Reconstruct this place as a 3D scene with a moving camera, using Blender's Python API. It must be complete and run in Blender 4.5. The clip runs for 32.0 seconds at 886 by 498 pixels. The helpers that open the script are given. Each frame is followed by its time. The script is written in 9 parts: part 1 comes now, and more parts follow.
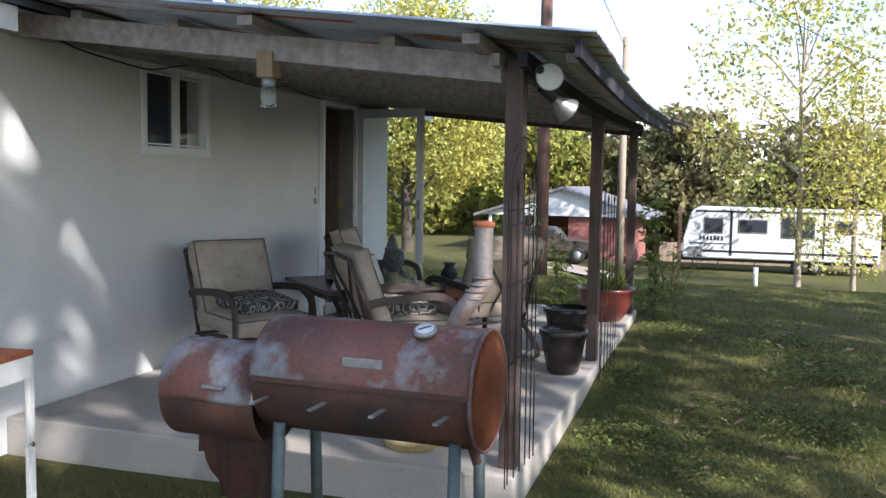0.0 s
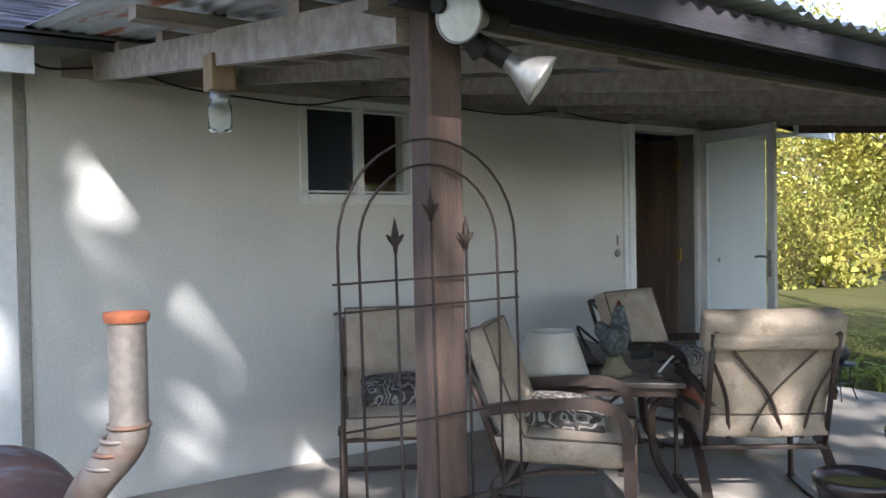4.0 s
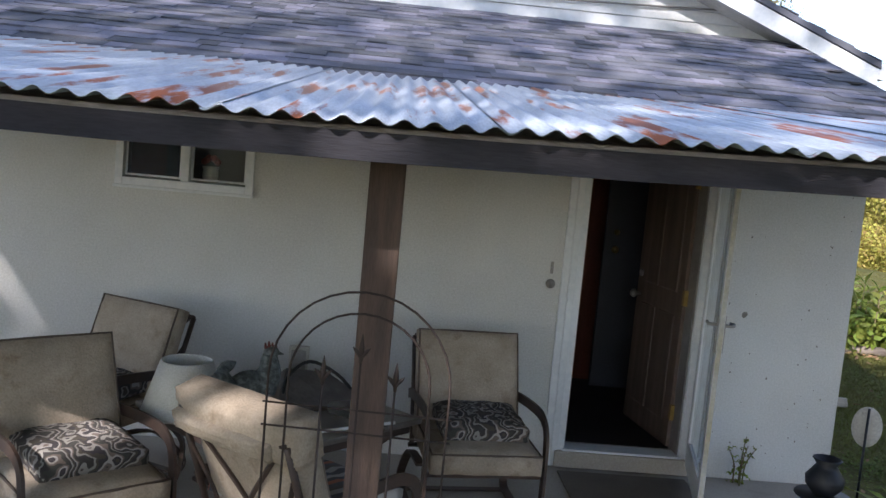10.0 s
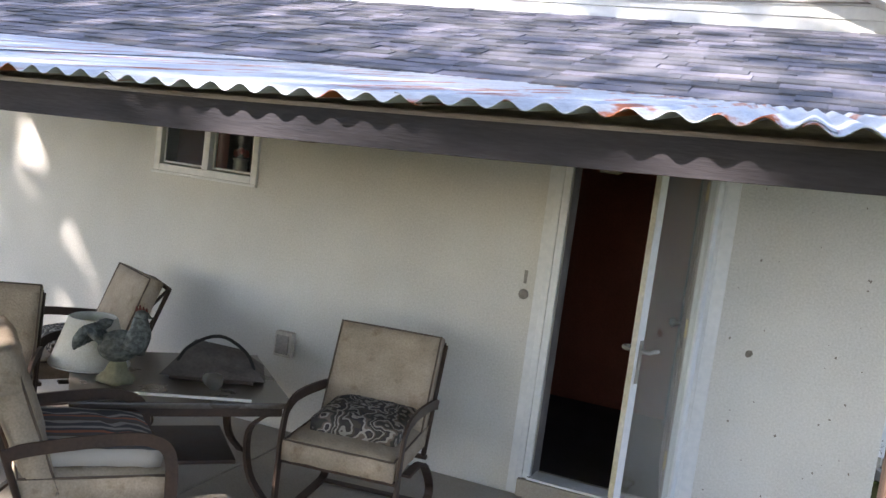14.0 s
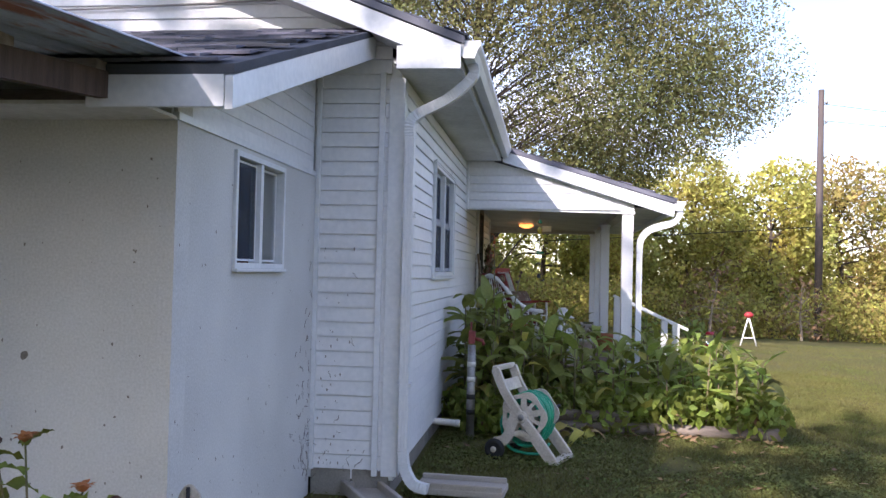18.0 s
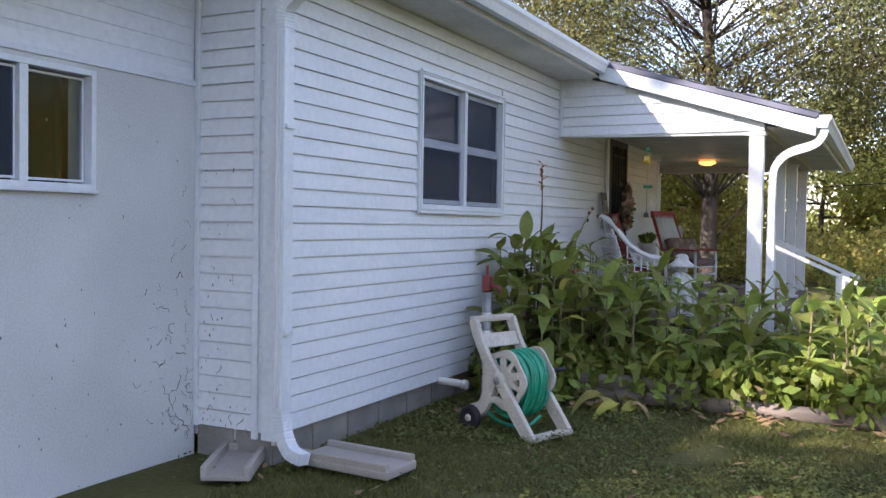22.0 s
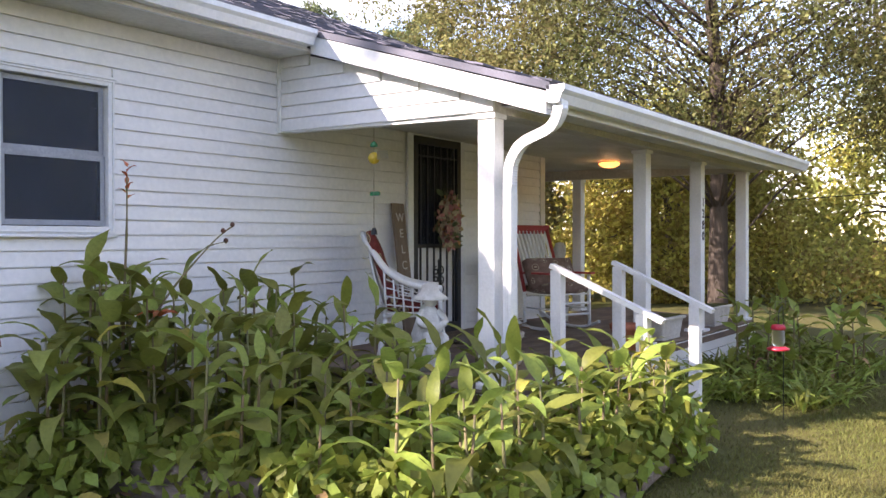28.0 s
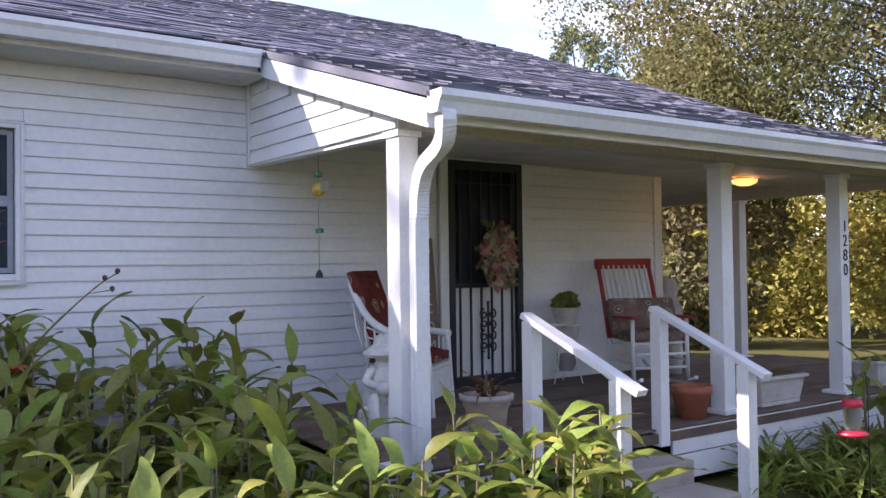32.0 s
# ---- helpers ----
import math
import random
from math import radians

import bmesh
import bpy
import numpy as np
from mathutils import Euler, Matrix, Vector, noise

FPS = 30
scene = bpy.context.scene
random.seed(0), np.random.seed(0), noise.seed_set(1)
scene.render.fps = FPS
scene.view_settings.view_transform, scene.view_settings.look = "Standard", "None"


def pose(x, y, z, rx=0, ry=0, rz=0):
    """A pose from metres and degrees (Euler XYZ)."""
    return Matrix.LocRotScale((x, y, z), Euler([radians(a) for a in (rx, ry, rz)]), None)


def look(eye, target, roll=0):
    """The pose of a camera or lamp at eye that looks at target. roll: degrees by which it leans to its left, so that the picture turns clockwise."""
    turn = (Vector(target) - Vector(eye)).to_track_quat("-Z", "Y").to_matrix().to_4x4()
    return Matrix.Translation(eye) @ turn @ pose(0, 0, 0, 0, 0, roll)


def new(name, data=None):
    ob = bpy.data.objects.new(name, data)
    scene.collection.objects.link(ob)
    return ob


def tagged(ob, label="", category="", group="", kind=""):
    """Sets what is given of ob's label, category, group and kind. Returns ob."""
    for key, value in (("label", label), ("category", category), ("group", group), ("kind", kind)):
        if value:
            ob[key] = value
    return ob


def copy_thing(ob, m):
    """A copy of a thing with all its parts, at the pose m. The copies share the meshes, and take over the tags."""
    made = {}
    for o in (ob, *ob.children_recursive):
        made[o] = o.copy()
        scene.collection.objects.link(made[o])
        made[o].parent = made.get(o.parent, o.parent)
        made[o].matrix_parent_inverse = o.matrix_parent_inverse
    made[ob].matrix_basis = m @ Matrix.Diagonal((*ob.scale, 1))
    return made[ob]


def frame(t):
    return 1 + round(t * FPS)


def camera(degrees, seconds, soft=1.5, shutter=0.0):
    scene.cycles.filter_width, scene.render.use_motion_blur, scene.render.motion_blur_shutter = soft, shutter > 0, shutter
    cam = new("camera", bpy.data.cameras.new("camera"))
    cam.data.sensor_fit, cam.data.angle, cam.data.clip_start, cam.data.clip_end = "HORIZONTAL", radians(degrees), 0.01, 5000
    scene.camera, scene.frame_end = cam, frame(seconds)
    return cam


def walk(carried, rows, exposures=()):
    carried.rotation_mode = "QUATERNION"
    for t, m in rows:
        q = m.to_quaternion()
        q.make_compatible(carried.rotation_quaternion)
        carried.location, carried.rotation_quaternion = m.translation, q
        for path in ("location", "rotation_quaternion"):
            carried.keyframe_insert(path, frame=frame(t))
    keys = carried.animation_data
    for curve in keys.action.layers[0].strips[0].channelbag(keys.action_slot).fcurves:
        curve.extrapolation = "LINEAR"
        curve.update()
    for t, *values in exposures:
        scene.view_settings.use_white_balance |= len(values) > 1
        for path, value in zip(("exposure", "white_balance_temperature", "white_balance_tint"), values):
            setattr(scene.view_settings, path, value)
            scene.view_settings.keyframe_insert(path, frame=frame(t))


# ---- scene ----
cam = camera(53.4, 32.0)
PATH = [
    (0, (-5.131, -3.823, 1.43), (-3.233, -3.213, 1.277), 0.9),
    (0.5, (-4.784, -3.938, 1.449), (-2.923, -3.222, 1.302), -0.7),
    (1, (-4.433, -4.042, 1.427), (-2.62, -3.211, 1.28), -2.2),
    (1.5, (-4.084, -4.125, 1.427), (-2.309, -3.212, 1.313), -1.9),
    (2, (-3.73, -4.237, 1.42), (-2.048, -3.164, 1.287), -2.5),
    (2.5, (-3.401, -4.356, 1.419), (-1.87, -3.075, 1.289), -3.1),
    (4.5, (-2.021, -4.736, 1.432), (-0.919, -3.067, 1.394), -0.9),
    (5, (-1.691, -4.837, 1.46), (-0.66, -3.124, 1.406), -1.6),
    (5.5, (-1.351, -4.895, 1.469), (-0.398, -3.139, 1.392), -1.5),
    (6, (-1.006, -4.893, 1.508), (-0.122, -3.102, 1.41), -1.9),
    (6.5, (-0.672, -4.937, 1.587), (0.121, -3.1, 1.599), -4.4),
    (7, (-0.348, -4.996, 1.676), (0.315, -3.112, 1.782), -4.0),
    (7.5, (-0.013, -5.06, 1.756), (0.471, -3.123, 1.866), -2.2),
    (8, (0.332, -5.103, 1.806), (0.577, -3.12, 1.895), -0.3),
    (8.5, (0.665, -5.158, 1.849), (0.698, -3.161, 1.943), -1.4),
    (9, (1.014, -5.252, 1.885), (0.978, -3.254, 1.815), 0.3),
    (9.5, (1.366, -5.321, 1.923), (1.405, -3.327, 1.773), 3.0),
    (10, (1.675, -5.349, 1.92), (1.788, -3.363, 1.718), 5.3),
    (10.5, (1.978, -5.32, 1.945), (1.963, -3.329, 1.757), 5.6),
    (11, (2.249, -5.32, 1.938), (2.119, -3.333, 1.755), 6.0),
    (11.5, (2.547, -5.319, 1.962), (2.356, -3.34, 1.744), 6.9),
    (12, (2.823, -5.289, 1.974), (2.585, -3.325, 1.682), 8.6),
    (12.5, (3.158, -5.23, 1.988), (2.799, -3.285, 1.69), 11.2),
    (13, (3.48, -5.059, 2.006), (2.804, -3.191, 1.776), 8.6),
    (13.5, (3.757, -4.971, 1.986), (3.038, -3.118, 1.771), 8.4),
    (15.5, (4.866, -4.172, 1.765), (4.131, -2.317, 1.633), 2.8),
    (16, (5.153, -4.156, 1.742), (4.519, -2.261, 1.648), 4.5),
    (16.5, (5.367, -4.082, 1.689), (4.921, -2.133, 1.641), 4.1),
    (17, (5.603, -3.958, 1.575), (5.261, -1.988, 1.609), 2.5),
    (17.5, (5.893, -3.841, 1.563), (5.611, -1.862, 1.617), 1.9),
    (18, (6.181, -3.648, 1.542), (5.945, -1.663, 1.591), 1.3),
    (18.5, (6.461, -3.497, 1.505), (6.204, -1.515, 1.573), -0.3),
    (19, (6.746, -3.291, 1.469), (6.435, -1.316, 1.5), -1.0),
    (19.5, (7.024, -3.077, 1.444), (6.68, -1.109, 1.54), 0.7),
    (20, (7.34, -2.849, 1.398), (6.982, -0.883, 1.47), 1.5),
    (20.5, (7.649, -2.625, 1.32), (7.106, -0.7, 1.304), 1.7),
    (21, (7.851, -2.337, 1.364), (7.117, -0.48, 1.253), 0.1),
    (21.5, (8.05, -2.047, 1.354), (7.233, -0.225, 1.233), -0.0),
    (22, (8.242, -1.722, 1.387), (7.346, 0.065, 1.329), 0.9),
    (22.5, (8.431, -1.427, 1.41), (7.467, 0.326, 1.416), 0.1),
    (23, (8.619, -1.133, 1.406), (7.654, 0.617, 1.329), -2.3),
    (23.5, (8.761, -0.832, 1.434), (7.779, 0.908, 1.338), -2.4),
    (24, (8.884, -0.508, 1.427), (7.906, 1.234, 1.337), -2.4),
    (24.5, (9.026, -0.198, 1.453), (8.036, 1.538, 1.363), -2.4),
    (26.5, (9.665, 1.081, 1.471), (8.539, 2.734, 1.448), 0.1),
    (27, (9.9, 1.397, 1.436), (8.775, 3.051, 1.433), 0.0),
    (27.5, (10.1, 1.673, 1.445), (8.98, 3.33, 1.432), -0.3),
    (28, (10.304, 1.971, 1.434), (9.166, 3.616, 1.415), -0.1),
    (28.5, (10.479, 2.293, 1.433), (9.263, 3.88, 1.404), 0.7),
    (29, (10.655, 2.625, 1.441), (9.249, 4.048, 1.437), 0.3),
    (29.5, (10.803, 2.917, 1.467), (9.299, 4.236, 1.448), -0.2),
    (30, (10.957, 3.225, 1.476), (9.363, 4.434, 1.49), 0.1),
    (30.5, (11.06, 3.549, 1.492), (9.451, 4.735, 1.558), 0.6),
    (31, (11.16, 3.866, 1.519), (9.55, 5.05, 1.587), 0.4),
    (31.5, (11.244, 4.194, 1.496), (9.619, 5.357, 1.574), -0.3),
    (32, (11.272, 4.468, 1.533), (9.642, 5.627, 1.577), -0.7),
]
walk(cam, [(t, look(eye, target, roll)) for t, eye, target, roll in PATH], exposures=[(0, 1.28, 5950, 16), (2, 1.38, 5950, 16), (5, 1.78, 5950, 16), (6, 1.88, 6100, 19), (7, 1.88, 6200, 21), (8, 1.13, 6000, 20), (9, 0.68, 6000, 20), (10, 1.23, 6150, 18), (11, 1.53, 6350, 19), (12, 1.76, 6550, 19), (13, 1.98, 6750, 21), (13.5, 1.98, 6650, 19), (16, 2.33, 6750, 23), (17, 1.98, 7050, 22), (18, 1.35, 6200, 26), (19, 1.2, 6100, 27), (20, 1.4, 5900, 28), (21, 1.55, 6200, 25), (23, 1.7, 6300, 25), (24.5, 1.8, 6400, 25), (28, 1.95, 6900, 28), (30, 1.87, 6400, 26), (32, 1.57, 6300, 32)])

scene.view_settings.exposure = 0.0
# ---- light: low afternoon sun from behind the patio, blue sky with soft cloud ----
SUN_DIR = Vector((-0.6, -1.0, 0.74)).normalized()
world = bpy.data.worlds.new("sky")
scene.world = world
world.use_nodes = True
wt = world.node_tree
wt.nodes.clear()
w_out = wt.nodes.new("ShaderNodeOutputWorld")
w_bg = wt.nodes.new("ShaderNodeBackground")
w_sky = wt.nodes.new("ShaderNodeTexSky")
w_sky.sky_type = 'NISHITA'
w_sky.sun_disc = False
w_sky.sun_elevation = math.asin(SUN_DIR.z)
w_sky.sun_rotation = math.atan2(SUN_DIR.x, SUN_DIR.y)
w_sky.air_density, w_sky.dust_density = 1.0, 0.4
w_geo = wt.nodes.new("ShaderNodeTexCoord")
w_map = wt.nodes.new("ShaderNodeMapping")
w_map.inputs["Scale"].default_value = (1.0, 1.0, 2.6)
w_noise = wt.nodes.new("ShaderNodeTexNoise")
w_noise.inputs["Scale"].default_value = 3.2
w_noise.inputs["Detail"].default_value = 7.0
w_noise.inputs["Roughness"].default_value = 0.55
w_ramp = wt.nodes.new("ShaderNodeValToRGB")
w_ramp.color_ramp.elements[0].position, w_ramp.color_ramp.elements[1].position = 0.5, 0.7
w_mix = wt.nodes.new("ShaderNodeMixRGB")
w_mix.inputs[2].default_value = (5.0, 5.0, 5.3, 1)
wt.links.new(w_geo.outputs["Generated"], w_map.inputs["Vector"])
wt.links.new(w_map.outputs["Vector"], w_noise.inputs["Vector"])
wt.links.new(w_noise.outputs["Fac"], w_ramp.inputs["Fac"])
wt.links.new(w_ramp.outputs["Color"], w_mix.inputs[0])
wt.links.new(w_sky.outputs["Color"], w_mix.inputs[1])
wt.links.new(w_mix.outputs["Color"], w_bg.inputs["Color"])
w_bg.inputs["Strength"].default_value = 0.15
wt.links.new(w_bg.outputs["Background"], w_out.inputs["Surface"])
sun = new("sun", bpy.data.lights.new("sun", "SUN"))
sun.data.energy, sun.data.angle, sun.data.color = 4.6, radians(0.55), (1.0, 0.93, 0.82)
sun.matrix_world = look(SUN_DIR * 50, (0, 0, 0))

# ---- materials ----
def mat(name, base, rough=0.7, metal=0.0, second=None, scale=6.0, amount=0.5, grain=60.0, bump=0.15,
        stain=None, stain_scale=2.5, stain_at=(0.55, 0.7), vary=0.0, stretch=(1, 1, 1), depth=0.004, spec=0.5, translucent=0.0):
    """A surface: two tones at a large scale, a fine grain, stains with edges of their own, relief."""
    m = bpy.data.materials.new(name)
    m.use_nodes = True
    t = m.node_tree
    b = t.nodes["Principled BSDF"]
    N, L = t.nodes.new, t.links.new
    tc, mp = N("ShaderNodeTexCoord"), N("ShaderNodeMapping")
    mp.inputs["Scale"].default_value = stretch
    info = N("ShaderNodeObjectInfo")
    add = N("ShaderNodeVectorMath")
    add.operation = 'ADD'
    mul = N("ShaderNodeMath")
    mul.operation = 'MULTIPLY'
    mul.inputs[1].default_value = 37.0
    L(info.outputs["Random"], mul.inputs[0])
    L(tc.outputs["Object"], add.inputs[0])
    L(mul.outputs[0], add.inputs[1])
    L(add.outputs[0], mp.inputs["Vector"])
    n1, n2 = N("ShaderNodeTexNoise"), N("ShaderNodeTexNoise")
    n1.inputs["Scale"].default_value, n1.inputs["Detail"].default_value = scale, 5.0
    n2.inputs["Scale"].default_value, n2.inputs["Detail"].default_value = grain, 4.0
    L(mp.outputs[0], n1.inputs["Vector"])
    L(mp.outputs[0], n2.inputs["Vector"])
    second = second or tuple(c * 0.8 for c in base)
    r1 = N("ShaderNodeValToRGB")
    r1.color_ramp.elements[0].position, r1.color_ramp.elements[1].position = 0.5 - 0.25 * amount - 0.05, 0.5 + 0.25 * amount
    r1.color_ramp.elements[0].color, r1.color_ramp.elements[1].color = (*base, 1), (*second, 1)
    L(n1.outputs["Fac"], r1.inputs["Fac"])
    col = r1.outputs["Color"]
    g = N("ShaderNodeMixRGB")
    g.blend_type = 'OVERLAY'
    g.inputs[0].default_value = 0.35
    L(col, g.inputs[1])
    L(n2.outputs["Fac"], g.inputs[2])
    col = g.outputs[0]
    if stain:
        n3 = N("ShaderNodeTexNoise")
        n3.inputs["Scale"].default_value, n3.inputs["Detail"].default_value, n3.inputs["Roughness"].default_value = stain_scale, 8.0, 0.65
        L(mp.outputs[0], n3.inputs["Vector"])
        r3 = N("ShaderNodeValToRGB")
        r3.color_ramp.elements[0].position, r3.color_ramp.elements[1].position = stain_at
        L(n3.outputs["Fac"], r3.inputs["Fac"])
        s = N("ShaderNodeMixRGB")
        s.inputs[2].default_value = (*stain, 1)
        L(r3.outputs["Color"], s.inputs[0])
        L(col, s.inputs[1])
        col = s.outputs[0]
    if vary:
        hsv = N("ShaderNodeHueSaturation")
        geo = N("ShaderNodeNewGeometry")
        ad = N("ShaderNodeMath")
        ad.operation = 'ADD'
        L(info.outputs["Random"], ad.inputs[0])
        L(geo.outputs["Random Per Island"], ad.inputs[1])
        fr = N("ShaderNodeMath")
        fr.operation = 'FRACT'
        L(ad.outputs[0], fr.inputs[0])
        mr = N("ShaderNodeMapRange")
        mr.inputs[3].default_value, mr.inputs[4].default_value = 1 - vary, 1 + vary
        L(fr.outputs[0], mr.inputs[0])
        L(mr.outputs[0], hsv.inputs["Value"])
        mh = N("ShaderNodeMapRange")
        mh.inputs[3].default_value, mh.inputs[4].default_value = 0.5 - vary * 0.06, 0.5 + vary * 0.06
        L(fr.outputs[0], mh.inputs[0])
        L(mh.outputs[0], hsv.inputs["Hue"])
        L(col, hsv.inputs["Color"])
        col = hsv.outputs[0]
    L(col, b.inputs["Base Color"])
    rr = N("ShaderNodeMapRange")
    rr.inputs[3].default_value, rr.inputs[4].default_value = max(rough - 0.12, 0.02), min(rough + 0.12, 1)
    L(n1.outputs["Fac"], rr.inputs[0])
    L(rr.outputs[0], b.inputs["Roughness"])
    b.inputs["Metallic"].default_value = metal
    b.inputs["Specular IOR Level"].default_value = spec
    if bump:
        bp = N("ShaderNodeBump")
        bp.inputs["Strength"].default_value, bp.inputs["Distance"].default_value = bump, depth
        L(n2.outputs["Fac"], bp.inputs["Height"])
        L(bp.outputs[0], b.inputs["Normal"])
    if translucent:
        tr = N("ShaderNodeBsdfTranslucent")
        L(col, tr.inputs["Color"])
        ms = N("ShaderNodeMixShader")
        ms.inputs[0].default_value = translucent
        out = t.nodes["Material Output"]
        L(b.outputs[0], ms.inputs[1])
        L(tr.outputs[0], ms.inputs[2])
        L(ms.outputs[0], out.inputs["Surface"])
    return m


M = {}
M["stucco"] = mat("white_stucco", (0.62, 0.625, 0.615), 0.85, second=(0.55, 0.555, 0.545), scale=1.4, grain=90, bump=0.3, stain=(0.42, 0.42, 0.38), stain_scale=3.0, stain_at=(0.68, 0.9))
M["vinyl"] = mat("white_vinyl", (0.74, 0.76, 0.78), 0.45, second=(0.69, 0.71, 0.73), scale=1.2, grain=25, bump=0.05, stain=(0.55, 0.55, 0.5), stain_scale=6, stain_at=(0.72, 0.95))
M["white_paint"] = mat("white_paint", (0.76, 0.77, 0.77), 0.5, second=(0.68, 0.69, 0.69), scale=3, grain=50, bump=0.08, stain=(0.36, 0.33, 0.28), stain_scale=9, stain_at=(0.72, 0.8))
M["trim_metal"] = mat("white_metal_trim", (0.72, 0.75, 0.78), 0.35, second=(0.64, 0.67, 0.7), scale=2, grain=30, bump=0.03, stain=(0.45, 0.43, 0.38), stain_scale=5, stain_at=(0.7, 0.9))
M["soffit"] = mat("white_soffit", (0.66, 0.66, 0.64), 0.6, scale=2, grain=30, bump=0.05)
M["aged_paint"] = mat("aged_cream_paint", (0.52, 0.50, 0.45), 0.65, second=(0.44, 0.42, 0.37), scale=2, grain=30, bump=0.08, stain=(0.3, 0.27, 0.22), stain_scale=5, stain_at=(0.68, 0.8))
M["shingle"] = mat("asphalt_shingle", (0.145, 0.15, 0.185), 0.95, second=(0.11, 0.115, 0.14), scale=3, grain=180, bump=0.5, vary=0.42, depth=0.006, spec=0.25)
M["tin"] = mat("galvanised_tin", (0.44, 0.49, 0.56), 0.45, 0.45, second=(0.35, 0.40, 0.46), scale=2.5, grain=40, bump=0.05, stain=(0.30, 0.10, 0.045), stain_scale=1.5, stain_at=(0.545, 0.6), stretch=(5.5, 0.5, 1))
M["old_wood"] = mat("weathered_post", (0.125, 0.082, 0.064), 0.85, second=(0.075, 0.052, 0.045), scale=4, grain=45, bump=0.5, stretch=(6, 6, 0.6), depth=0.006, stain=(0.06, 0.045, 0.04), stain_scale=3, stain_at=(0.6, 0.75))
M["dark_wood"] = mat("dark_stained_rafters", (0.36, 0.325, 0.31), 0.85, second=(0.24, 0.21, 0.2), scale=4, grain=45, bump=0.4, stretch=(0.8, 5, 5), depth=0.005, stain=(0.2, 0.14, 0.1), stain_scale=2.5, stain_at=(0.66, 0.75))
M["concrete"] = mat("patio_concrete", (0.41, 0.375, 0.33), 0.85, second=(0.32, 0.29, 0.25), scale=1.3, grain=120, bump=0.25, stain=(0.2, 0.17, 0.14), stain_scale=2.2, stain_at=(0.6, 0.8))
M["block"] = mat("foundation_block", (0.28, 0.26, 0.23), 0.9, second=(0.2, 0.19, 0.17), scale=4, grain=100, bump=0.5, vary=0.15)
M["dirt"] = mat("lawn_earth", (0.072, 0.08, 0.024), 0.95, spec=0.1, second=(0.10, 0.09, 0.036), scale=0.7, grain=25, bump=0.5, stain=(0.15, 0.115, 0.065), stain_scale=1.1, stain_at=(0.64, 0.76), depth=0.02)
M["grass"] = mat("grass_blades", (0.122, 0.138, 0.034), 0.75, spec=0.25, second=(0.15, 0.14, 0.045), scale=0.8, grain=9, bump=0, vary=0.35, translucent=0.25)
M["road"] = mat("pale_lane", (0.32, 0.27, 0.22), 0.9, scale=1, grain=30)
M["fascia_dark"] = mat("blackened_fascia", (0.026, 0.026, 0.034), 0.9, second=(0.045, 0.042, 0.05), spec=0.3, scale=3, grain=45, bump=0.4, stretch=(0.6, 5, 5))
M["frame_grey"] = mat("grey_aluminium", (0.30, 0.29, 0.28), 0.45, 0.3, scale=5)
M["door_dark"] = mat("dark_wood_door", (0.17, 0.125, 0.105), 0.5, second=(0.115, 0.085, 0.072), scale=3, grain=40, stretch=(5, 5, 0.5))
M["room_wall"] = mat("terracotta_room_wall", (0.22, 0.07, 0.045), 0.8, scale=2)
# near-black tone: the unlit look of the rooms is in this colour
M["room_dim_tone"] = mat("dim_room_tone", (0.06, 0.055, 0.06), 0.9, scale=2)
M["brass"] = mat("tarnished_brass", (0.42, 0.30, 0.10), 0.4, 0.8, scale=8)
M["door_blue"] = mat("blue_black_door", (0.03, 0.034, 0.05), 0.5, scale=2)
M["black_iron"] = mat("black_iron", (0.018, 0.021, 0.028), 0.5, 0.2, scale=8, bump=0.1)
M["wire"] = mat("rusty_wire", (0.05, 0.035, 0.03), 0.7, 0.4, scale=20, bump=0.1)
M["chair_frame"] = mat("bronze_chair_frame", (0.045, 0.035, 0.032), 0.5, 0.3, second=(0.068, 0.044, 0.035), scale=8, bump=0.1)
M["cushion"] = mat("stained_cream_cushion", (0.41, 0.34, 0.265), 0.95, second=(0.32, 0.265, 0.205), scale=7, grain=110, bump=0.5, stain=(0.22, 0.165, 0.115), stain_scale=9, stain_at=(0.56, 0.72), depth=0.006)
M["cushion_edge"] = mat("cushion_piping", (0.12, 0.09, 0.07), 0.9, scale=10)
M["rust"] = mat("rusted_barrel", (0.21, 0.085, 0.06), 0.7, 0.3, second=(0.13, 0.075, 0.065), scale=4, grain=60, bump=0.35, stain=(0.27, 0.28, 0.29), stain_scale=3.0, stain_at=(0.49, 0.6), depth=0.004)
M["rust_orange"] = mat("orange_rust", (0.34, 0.10, 0.04), 0.8, 0.2, second=(0.22, 0.07, 0.03), scale=6, grain=70, bump=0.35, stain=(0.42, 0.2, 0.08), stain_scale=6, stain_at=(0.6, 0.75))
M["burnt"] = mat("burnt_steel", (0.06, 0.045, 0.04), 0.7, 0.4, second=(0.13, 0.06, 0.04), scale=5, grain=50, bump=0.3)
M["steel"] = mat("dull_steel", (0.38, 0.38, 0.37), 0.45, 0.7, second=(0.26, 0.25, 0.24), scale=9, bump=0.1)
M["stack"] = mat("stained_stove_pipe", (0.24, 0.215, 0.2), 0.6, 0.45, second=(0.16, 0.12, 0.10), scale=5, grain=60, bump=0.15, stain=(0.2, 0.09, 0.055), stain_scale=5, stain_at=(0.5, 0.66))
M["green_pot"] = mat("dark_glazed_pot", (0.02, 0.019, 0.02), 0.22, second=(0.035, 0.025, 0.024), scale=5)
M["red_pot"] = mat("red_glazed_pot", (0.16, 0.035, 0.025), 0.3, second=(0.10, 0.025, 0.02), scale=5)
M["terracotta"] = mat("terracotta", (0.40, 0.13, 0.065), 0.75, second=(0.33, 0.11, 0.06), scale=6)
